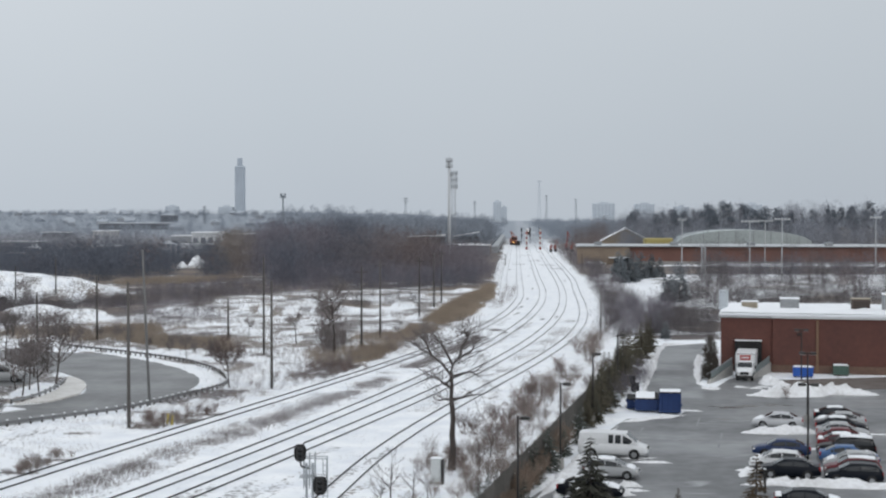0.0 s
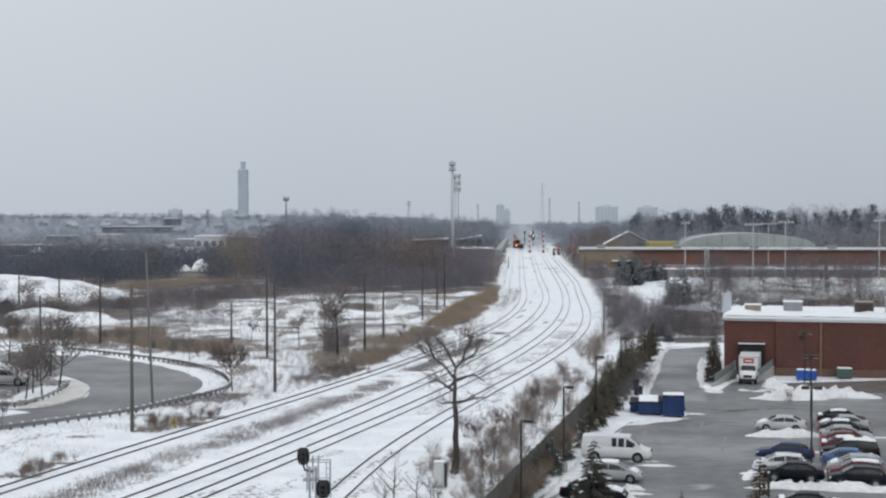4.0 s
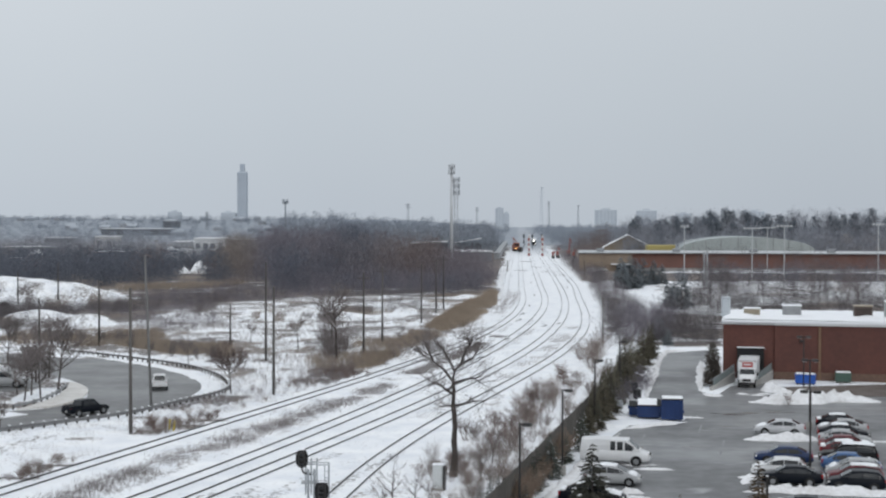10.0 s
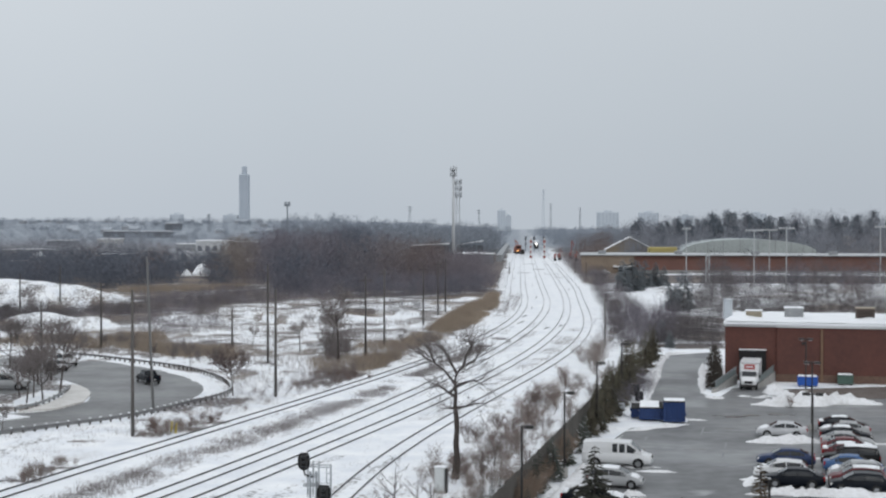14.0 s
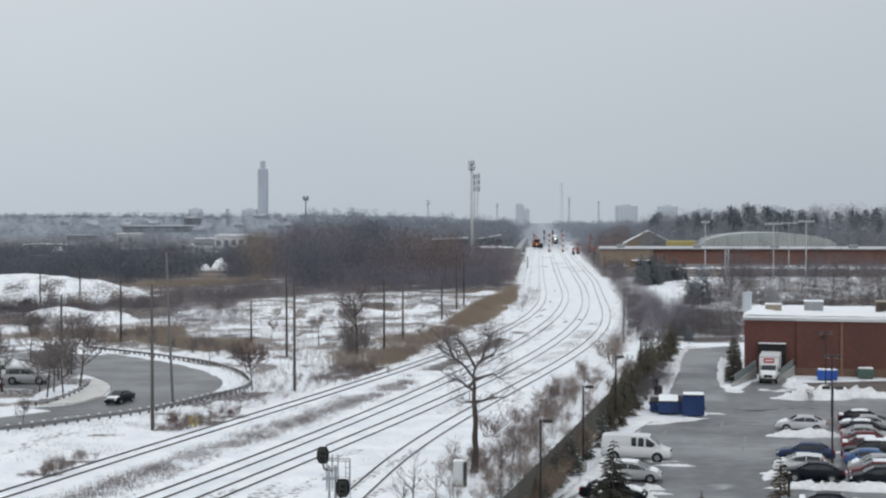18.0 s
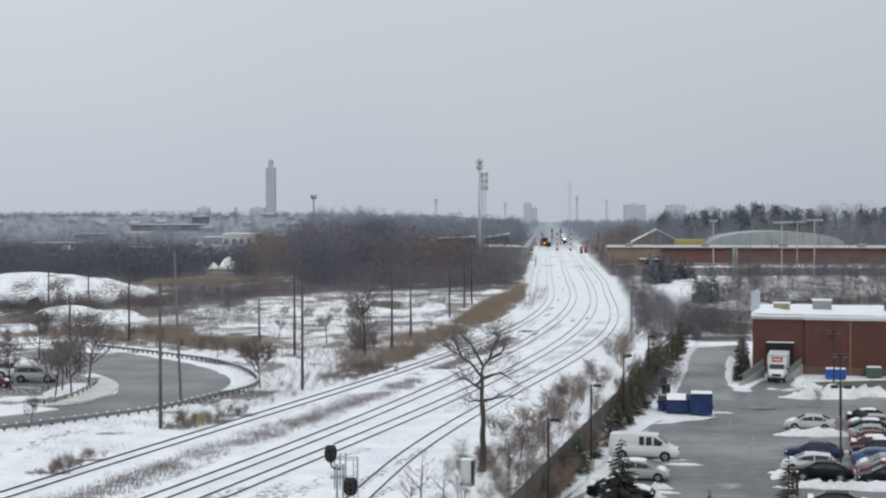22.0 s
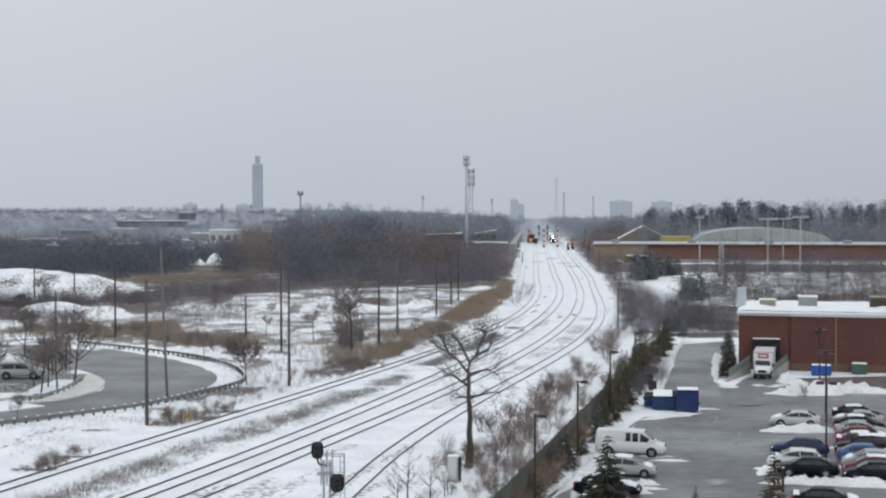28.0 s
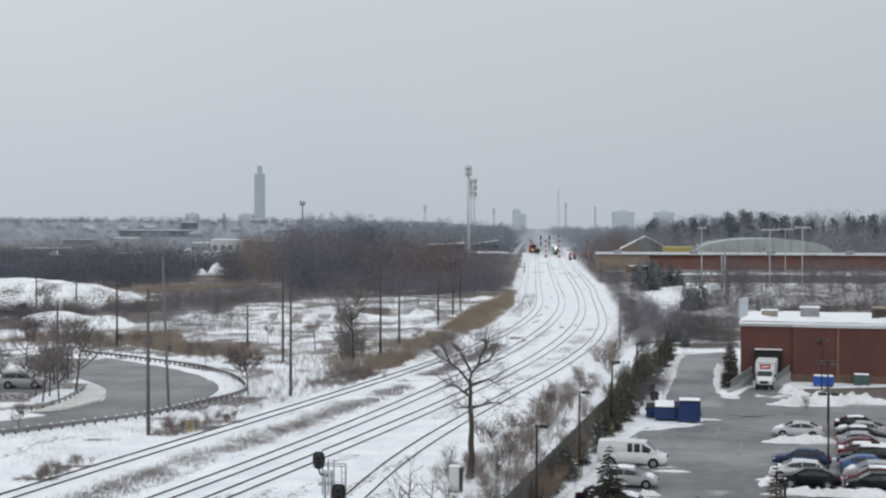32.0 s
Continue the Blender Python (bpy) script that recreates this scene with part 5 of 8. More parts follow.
    for k, (x, y, size) in enumerate(((-3.3, 84.9, 1.0), (-4.0, 85.6, 0.7), (-1.9, 86.4, 0.75), (-1.0, 88.5, 0.6), (2.6, 97.0, 0.8), (3.6, 104.0, 0.85), (4.2, 108.0, 0.7), (5.6, 116.0, 0.9), (7.4, 124.0, 0.8), (8.2, 131.0, 0.7))):
        sapling[k % 2].plant(x, y, size=size)
    for k in range(24):
        y = rnd.uniform(91, 128)
        x = rnd.uniform(1.4, 3.16 + ROW * (y - 82.7) - 0.9)
        weeds[k % 4].plant(x, y, size=rnd.uniform(0.3, 0.7))
    red = shrub_kind(140, 2.6, "dense tan-brown shrub on the snowy bank", PALE_TWIG, stems=26)
    for x, y in ((18.51, 172.67), (19.84, 178.21), (18.4, 183.5), (20.6, 187.4), (21.6, 194.0)):
        red.plant(x, y, size=1.0)


single_trees()


def big_tree():
    """The gnarled bare tree by the line: a split stem, two main boughs and hanging twigs."""
    t = thing("bare_tree", "gnarled bare tree with spreading boughs on the railway bank", "tree", pose(0.70, 98.80, 0, 0, 0, 0))
    rnd = random.Random(77)
    wood, twigs = Shape(), Shape()
    k = 0.0170  # metres to a unit of the branch plan below
    pt = lambda a, b, d=0.0: Vector(((a - 221) * k, d, (690 - b) * k))
    wood.tube([pt(217, 704), pt(220, 660, 0.03), pt(224, 600, 0.05), pt(219, 540, 0.08), pt(223, 480, 0), pt(220, 425, -0.06), pt(215, 380, -0.05), pt(218, 325, 0), pt(214, 270, 0)], (0.36, 0.27, 0.22, 0.215, 0.18, 0.19, 0.15, 0.13, 0.12), 9, cap=False)
    wood.tube([pt(203, 702, 0.2), pt(212, 640, 0.1), pt(219, 560)], (0.16, 0.13, 0.10), 6, cap=False)
    limbs = [([(214, 285), (175, 235), (130, 200), (95, 182), (60, 150)], 0.5), ([(214, 272), (222, 235), (250, 205), (298, 180), (318, 140)], -0.4), ([(222, 240), (195, 190), (170, 150), (132, 120)], 0.9),
             ([(250, 205), (262, 160), (285, 120), (280, 95)], -0.8), ([(222, 385), (258, 383), (300, 372), (360, 372)], 0.6), ([(216, 292), (262, 272), (300, 262), (340, 285)], -0.9),
             ([(216, 390), (190, 384), (160, 388)], -0.4), ([(214, 300), (190, 330), (150, 300), (120, 310)], 1.2), ([(130, 200), (115, 165), (90, 120)], 0.6), ([(216, 340), (180, 310), (150, 290)], -1.0)]
    for which, (line, deep) in enumerate(limbs):
        n = len(line)
        pts = [pt(a, b, deep * i / 2) for i, (a, b) in enumerate(line)]
        wood.tube(pts, [0.105 * (1 - 0.72 * i / (n - 1)) for i in range(n)], 5, cap=False)
        for j in range(14 if which in (4, 5, 6, 7, 9) else 42):
            s = rnd.uniform(0.25, 1.0) * (n - 1)
            i = min(int(s), n - 2)
            q = pts[i].lerp(pts[i + 1], s - i)
            d = ((pts[i + 1] - pts[i]).normalized() * 0.6 + Vector((rnd.uniform(-1, 1), rnd.uniform(-1, 1), rnd.uniform(-0.6, 0.9)))).normalized()
            fork(wood, twigs, q, d, rnd.uniform(0.6, 1.8), 0.02, 2, rnd, (0, 0, 6), 0.012)
    part("trunk", wood, BARK, t, smooth=True)
    tagged(part("crown", twigs, TWIG, t), kind="stuff")


big_tree()


# ---- lamps, fence, guardrails ----
def lot_lamps():
    for x, y, double in ((4.56, 82.7, 0), (8.6, 99.5, 0), (13.35, 121.1, 0), (18.0, 140.2, 0), (26.6, 99.0, 1), (32.6, 121.6, 1), (38.6, 146.5, 1)):
        t = thing("lot_lamp", "dark brown steel lot lamp with %s flat box head" % ("double" if double else "a single"), "lamp post", pose(x, y, 0, 0, 0, LOT_TURN), "lot lamps")
        part("base", Shape().cyl(0, 0, 0, 0.28, 0.7, 12), CONCRETE, t, "round concrete footing")
        part("pole", Shape().cyl(0, 0, 0.7, 0.075, 5.6, 8, 0.065), DARK_STEEL, t)
        for s in ((-1, 1) if double else (1,)):
            part("arm", Shape().box(s * 0.12, 0, 6.18, 0.24, 0.06, 0.06), DARK_STEEL, t)
            head = part("head", Shape().box(s * 0.46, 0, 6.2, 0.56, 0.42, 0.2, 0.03), DARK_STEEL, t)
            part("lens", Shape().box(s * 0.46, 0, 6.085, 0.44, 0.32, 0.03), LAMP_CLEAR, head)


lot_lamps()


def lot_fence():
    slat = mat("fence_slats", (0.125, 0.117, 0.106), 0.85, 0.5, 1.2, tint=(0.09, 0.084, 0.078), per=0.12)
    t = thing("fence", "tall grey-brown slatted fence between the railway bank and the lot", "fence", pose(4.56 - 1.4, 82.7, 0, 0, 0, 90 + LOT_TURN))
    panel, post = Shape(), Shape().cyl(0, 0, -0.1, 0.05, 2.5, 6)
    edge = [(k * 0.0625, 0.018 * (-1) ** (k // 2)) for k in range(49)]
    panel.loft([[(x, y - 0.008, 0.08), (x, y + 0.008, 0.08), (x, y + 0.008, 2.36), (x, y - 0.008, 2.36)] for x, y in edge])
    pm, qm = panel.mesh("panel", slat), post.mesh("post", DARK_STEEL)
    for k in range(-9, 29):
        part("panel", pm, None, t, at=pose(k * 3.0, 0, 0))
        part("post", qm, None, t, at=pose(k * 3.0, 0.04, 0))


lot_fence()


def guardrail(line, label, spacing=1.15, steel=(0.22, 0.22, 0.225)):
    t = thing("guardrail", label, "guardrail", kind="structure")
    pts = spline([(x, y, 0.0) for x, y in line], 6)
    beam, walked, nxt = [], 0.0, 0.0
    post = Shape().box(0, 0, 0.22, 0.15, 0.16, 0.66, 0.02).mesh("post", WOOD_POLE)
    cap = Shape().box(0, 0, 0.585, 0.19, 0.22, 0.1, 0.035).mesh("snow_cap", SNOW)
    for i in range(len(pts) - 1):
        d = (pts[i + 1] - pts[i])
        n = Vector((d.y, -d.x, 0)).normalized()
        beam.append([pts[i] + n * a + Vector((0, 0, b)) for a, b in ((0.1, 0.26), (0.16, 0.3), (0.12, 0.38), (0.16, 0.46), (0.1, 0.51), (0.08, 0.51), (0.08, 0.26))])
        while nxt <= walked + d.length:
            p = pts[i] + d * ((nxt - walked) / max(d.length, 1e-6))
            at = pose(p.x, p.y, 0, 0, 0, math.degrees(math.atan2(d.y, d.x)))
            part("post", post, None, t, at=at)
            part("snow_cap", cap, None, t, at=at)
            nxt += spacing
        walked += d.length
    fix(part("rail_beam", Shape().loft(beam), mat("dull_beam_steel", steel, 0.7, 0.4, 0.8, metal=0.3), t, "dull galvanised steel beam"))


guardrail(GUARD,
          "steel guardrail on wooden posts around the loop road")
guardrail([(-42.33, 133.28), (-41.82, 134.49), (-41.17, 139.13), (-41.37, 145.51), (-42.17, 151.47)], "short pale steel guardrail inside the bend of the loop road", 1.9, (0.36, 0.37, 0.38))
slab("sandy_verge", [(-41.80, 132.48), (-38.92, 135.31), (-37.59, 140.45), (-38.41, 146.47), (-39.83, 150.96), (-41.77, 154.64), (-42.96, 155.72), (-41.76, 150.44), (-40.83, 143.63), (-40.92, 138.26)], SANDY_SNOW, 0.14, "sandy snow on the inside of the bend", "verge")
slab("snow_wedge", [(-50.09, 133.28), (-46.21, 122.93), (-43.35, 125.01), (-41.45, 127.16), (-39.70, 129.39), (-42.92, 131.69)], SNOW, 0.12, "snowy traffic island between two arms of the road", "traffic island")


def snow_bank(pts, wide, high, seed, label="ploughed bank of lumpy snow beside the asphalt", material=None, turn=0):
    """A lumpy ridge of snow along a line."""
    line = spline([(x, y, 0) for x, y in pts], 14)
    n = 19
    rings = []
    for i, p in enumerate(line):
        d = (line[min(i + 1, len(line) - 1)] - line[max(i - 1, 0)]).normalized()
        nrm = Vector((d.y, -d.x, 0))
        e = min(1.0, 0.15 + 3.2 * min(i, len(line) - 1 - i) / len(line))
        ring = []
        for k in range(n):
            s = 2 * k / (n - 1) - 1
            w = wide * e * (0.75 + 0.5 * noise.noise((p.x * 0.5, p.y * 0.5, seed)))
            q = p + nrm * s * w / 2
            lump = 0.62 + 0.55 * noise.noise((q.x * 0.8, q.y * 0.8, seed + 3.0)) + 0.55 * noise.noise((q.x * 2.1, q.y * 2.1, seed)) + 0.6 * abs(noise.noise((q.x * 4.0, q.y * 4.0, seed)))
            ring.append(q + Vector((0, 0, max(0.02, high * e * (1 - abs(s) ** 2.2) * min(lump, 1.25)) if abs(s) < 1 else -0.05)))
        rings.append(ring)
    ob = part("snow_bank", Shape().loft(rings), material or DIRTY_SNOW, None, "", True)
    return tagged(fix(ob), label, "snow bank")


snow_bank([(25.38, 115.56), (28.65, 115.56), (32.70, 115.26)], 2.6, 0.66, 1)
slab("bare_earth", [(37.26, 152.51), (52.80, 155.72), (49.03, 144.57), (41.82, 144.57), (36.83, 147.45)], mat("muddy_earth", (0.095, 0.075, 0.065), 0.95, 0.6, 0.5, bump=0.5, tint=(0.16, 0.14, 0.13)), 0.07, "bare muddy earth with dead grass along the store wall", "bare earth", depth=0.2)
snow_bank([(31.2, 139.8), (35.7, 139.6), (40.2, 141.2), (44.8, 139.8)], 5.0, 1.15, 2, "big ploughed pile of dirty snow before the store")
snow_bank([(17.6, 131.6), (19.6, 131.2), (22.3, 130.4)], 2.2, 0.7, 18, "heaped snow behind the dumpsters")
snow_bank([(35.31, 151.47), (36.15, 148.43), (37.75, 147.45)], 3.5, 0.9, 3, "ploughed pile of snow by the dock")
snow_bank([(20.41, 93.19), (23.95, 93.38), (27.60, 92.60), (31.96, 91.83)], 2.6, 0.55, 4, "snow-covered island between parking rows")
snow_bank([(8.4, 96.2), (8.7, 93.0), (7.9, 89.6)], 1.9, 0.45, 41, "heaped snow between the hedge and the parked cars")
snow_bank([(11.9, 92.9), (13.6, 92.5)], 1.5, 0.4, 42, "heaped snow before a parked hatchback")
snow_bank([(12.66, 106.40), (14.06, 103.66), (16.40, 103.42)], 1.2, 0.22, 5)
snow_bank([(15.98, 121.58), (18.81, 123.62), (22.54, 126.08)], 1.8, 0.3, 6)
snow_bank([(21.12, 142.71), (24.81, 163.16), (30.37, 190.43), (34.88, 197.18)], 1.8, 0.4, 7)
snow_bank([(5.66, 87.13), (8.77, 96.65), (11.33, 106.40), (15.43, 119.29)], 1.5, 0.3, 8)
snow_bank([(7.07, 87.47), (8.38, 91.45), (9.45, 94.58)], 1.6, 0.45, 15, "lumpy snow in the verge beside the parked cars")
snow_bank([(10.80, 90.70), (11.65, 89.96), (12.76, 89.60)], 1.4, 0.5, 16, "lumpy snow in the verge beside the parked cars")
snow_bank([(34.28, 182.60), (30.98, 164.98), (27.88, 148.43)], 1.6, 0.2, 9)
snow_bank([(27.82, 147.45), (28.57, 145.04), (29.75, 145.51)], 1.5, 0.2, 10)
snow_bank([(-48.89, 185.65), (-41.01, 178.21), (-34.19, 170.03), (-28.89, 160.21), (-25.81, 151.47), (-25.96, 144.57)], 2.6, 0.3, 11, "ploughed snow along the edge of the loop road", SNOW)
snow_bank([(20.98, 95.81), (21.83, 97.50), (22.65, 99.69)], 1.4, 0.3, 13)
snow_bank([(75.0, 501.0), (110.0, 497.5), (150.0, 493.5), (190.0, 489.0)], 6.0, 1.1, 19, "ploughed snow along the front of the school", SNOW)
snow_bank([(15.0, 384.0), (17.3, 425.0), (21.0, 500.0), (24.2, 575.0)], 3.6, 1.3, 17, "lumpy bank of snow on the shoulder of the far line", SNOW)
snow_bank([(22.21, 193.75), (38.15, 273.57), (50.72, 413.12)], 5.0, 0.8, 14, "snow lying on the bank above the line", SNOW)


for k, (x, y, w) in enumerate(((23.43, 128.64, 1.2), (15.6, 101.7, 1.7), (22.0, 98.4, 0.9), (27.51, 99.25, 1.4), (29.68, 107.44, 1.2), (32.03, 115.26, 1.2), (36.82, 114.66, 2.0), (12.03, 91.45, 2.2), (32.14, 146.47, 0.9), (33.38, 145.51, 0.9), (34.4, 146.6, 0.8))):
    snow_bank([(x - w, y + 0.2), (x, y), (x + w, y - 0.4)], 1.3, 0.14, 30 + k, "thin patch of trodden snow lying on the asphalt")


MUD = mat("brown_slush", (0.16, 0.145, 0.135), 0.8, 0.6, 1.5, tint=(0.30, 0.29, 0.28), bump=0.4)
for k, pts in enumerate(([(27.8, 131.8), (29.7, 132.0), (31.7, 131.5)], [(30.6, 134.0), (31.6, 133.2), (33.4, 132.8)], [(24.6, 124.4), (25.4, 123.2), (26.4, 122.8)], [(19.0, 111.5), (20.4, 111.9), (21.8, 111.4)], [(15.2, 108.6), (15.9, 110.4), (16.4, 112.8)])):
    snow_bank(pts, 0.55, 0.07, 50 + k, "thin ridge of brown slush on the asphalt", MUD)
post = thing("sign_post", "dark wooden post in the snowy island", "post", pose(21.4, 90.2, 0.1))
part("post", Shape().box(0, 0, 0.75, 0.14, 0.14, 1.6, 0.02), DARK_STEEL, post)
part("snow_cap", Shape().box(0, 0, 1.58, 0.17, 0.17, 0.07, 0.02), SNOW, post)


# ---- railway furniture ----
def rail_signal():
    t = thing("railway_signal", "railway signal with two dark hooded heads on galvanised masts", "railway signal", pose(-6.45, 66.0, 0, 0, 0, 3))
    s = 0.02735
    q = lambda x, y: ((x - 548) * s, 18.5 - (y - 382) * s)

    def head(x0, x1, y0, y1, d):
        (a, top), (b, bot) = q(x0, y0), q(x1, y1)
        w, hgt, mid = b - a, top - bot, (a + b) / 2
        ring = []
        for k in range(20):
            an = k * 2 * math.pi / 20
            ring.append((mid + w / 2 * math.copysign(abs(math.cos(an)) ** 0.7, math.cos(an)), (top + bot) / 2 + hgt / 2 * math.copysign(abs(math.sin(an)) ** 0.8, math.sin(an))))
        h = part("signal_head", Shape().loft([[(x, d + 0.05, z) for x, z in ring], [(x, d, z) for x, z in ring]]), BLACK, t, "rounded black signal backboard")
        part("lamp_case", Shape().box(mid, d - 0.12, (top + bot) / 2, w * 0.55, 0.22, hgt * 0.8, 0.04), DARK_STEEL, h)
        for k in (-0.27, 0, 0.27):
            z = (top + bot) / 2 + k * hgt
            part("hood", Shape().tube([(mid, d - 0.2, z), (mid, d - 0.42, z - 0.02)], 0.115, 12, cap=False), BLACK, h)
            part("lens", Shape().cyl(mid, d - 0.245, z, 0.085, 0.02, 12, axis="y"), GLASS_DARK, h)
        part("snow_cap", Shape().box(mid, d, top + 0.01, w * 0.5, 0.18, 0.07, 0.03), SNOW, h, "snow lying on the backboard")
        return mid

    head(519, 541, 787, 819, 0.0)
    head(553, 578, 843, 877, -0.25)
    for x in (541, 552):
        part("mast", Shape().cyl(q(x, 0)[0], 0.1, 0, 0.06, q(0, 822)[1], 8), GALVANISED, t)
    part("bracket", Shape().tube([(q(529, 0)[0], 0.1, q(0, 815)[1]), (q(532, 0)[0], 0.1, q(0, 828)[1]), (q(546, 0)[0], 0.1, q(0, 832)[1])], 0.05, 8), DARK_STEEL, t)
    for yy, x0, x1 in ((814, 536, 556), (832, 534, 556), (848, 535, 577), (815, 556, 578)):
        (a, z), (b, _) = q(x0, yy), q(x1, yy)
        part("platform_rail", Shape().box((a + b) / 2, 0.12, z, b - a, 0.05, 0.05), GALVANISED, t)
        part("platform_rail", Shape().box((a + b) / 2, 0.75, z, b - a, 0.05, 0.05), GALVANISED, t)
    for x, y0 in ((536, 812), (546, 806), (556, 806), (577, 814)):
        for d in (0.12, 0.75):
            a, z = q(x, y0)
            part("platform_post", Shape().box(a, d, z / 2 + 2.6, 0.05, 0.05, z - 5.2), GALVANISED, t)
    a, z = q(545, 848)
    part("platform", Shape().box(a + 0.1, 0.44, z, 1.1, 0.72, 0.05), GALVANISED, t, "open grating platform")
    for side in (570, 578):
        part("ladder_rail", Shape().box(q(side, 0)[0], 0.35, q(0, 815)[1] / 2, 0.045, 0.045, q(0, 815)[1]), GALVANISED, t)
    for k in range(21):
        part("rung", Shape().box(q(574, 0)[0], 0.35, 0.3 + k * 0.3, 0.22, 0.03, 0.03), GALVANISED, t)
    part("footing", Shape().box(0, 0.2, 0.1, 1.2, 1.0, 0.3, 0.03), CONCRETE, t)


rail_signal()


def small_line_things():
    t = thing("signal_cabinet", "pale grey trackside equipment cabinet with a dark side", "equipment cabinet", pose(-0.43, 93.78, 0, 0, 0, -14))
    grey = mat("pale_cabinet_paint", (0.55, 0.57, 0.57), 0.5, 0.25, 0.9)
    part("body", Shape().box(0, 0, 0.95, 0.72, 0.6, 1.6, 0.03), grey, t)
    part("door", Shape().box(-0.02, -0.315, 0.95, 0.6, 0.02, 1.4, 0.01), grey, t)
    part("roof", Shape().box(0, 0, 1.78, 0.82, 0.7, 0.06, 0.02), SNOW, t, "snow on the cabinet top")
    part("side_panel", Shape().box(0.44, -0.1, 0.85, 0.12, 0.5, 1.7, 0.02), DARK_STEEL, t, "dark side panel")
    part("plinth", Shape().box(0, 0, 0.06, 0.9, 0.8, 0.2, 0.02), CONCRETE, t)
    for x, y in ((-24.54, 120.92), (-23.94, 119.94)):
        m = thing("marker_post", "yellow plastic marker post leaning in brown weeds", "marker post", pose(x, y, 0, 0, 6, 0), "marker posts")
        part("post", Shape().box(0, 0, 0.45, 0.16, 0.06, 0.95, 0.02), mat("yellow_plastic", (0.55, 0.42, 0.06), 0.5), m)
    rnd = random.Random(4)
    dark = mat("dark_lineside_gear", (0.15, 0.145, 0.145), 0.8, 0.5, 2.0)
    for x, y, l, turn in ((34.46, 384.59, 3.2, 80), (20.66, 247.69, 2.6, 70), (9.70, 214.29, 2.2, 60), (22.49, 343.13, 9.0, 84), (16.13, 318.59, 3.0, 80), (18.76, 301.34, 3.0, 80), (17.70, 242.29, 3.4, 72), (31.17, 587.25, 5, 86), (38.07, 637.62, 6, 10), (37.47, 557.87, 5, 8), (38.69, 507.11, 6, 6), (28.83, 518.91, 5, 10), (39.57, 474.71, 5, 12), (30.71, 474.71, 9, 86), (26.04, 413.12, 8, 86), (15.55, 273.57, 7, 78), (13.83, 256.25, 6, 74), (22.75, 464.81, 5, 80)):
        p = thing("switch_gear", "low dark track switch gear half buried in snow", "switch gear", pose(x, y, 0, 0, 0, turn), "switch gear on the tracks")
        part("rod", Shape().box(0, 0, 0.05, l, 0.12, 0.09, 0.03), dark, p)
        part("box", Shape().box(l * 0.3, 0.2, 0.07, 0.4, 0.2, 0.12, 0.03), dark, p)
    for x, y in ((23.26, 200.74),):
        m = thing("line_post", "dark wooden post on the railway bank", "post", pose(x, y, 0), "lineside posts")
        part("post", Shape().cyl(0, 0, -0.2, 0.12, 8.0, 7, 0.09), WOOD_POLE, m)


small_line_things()


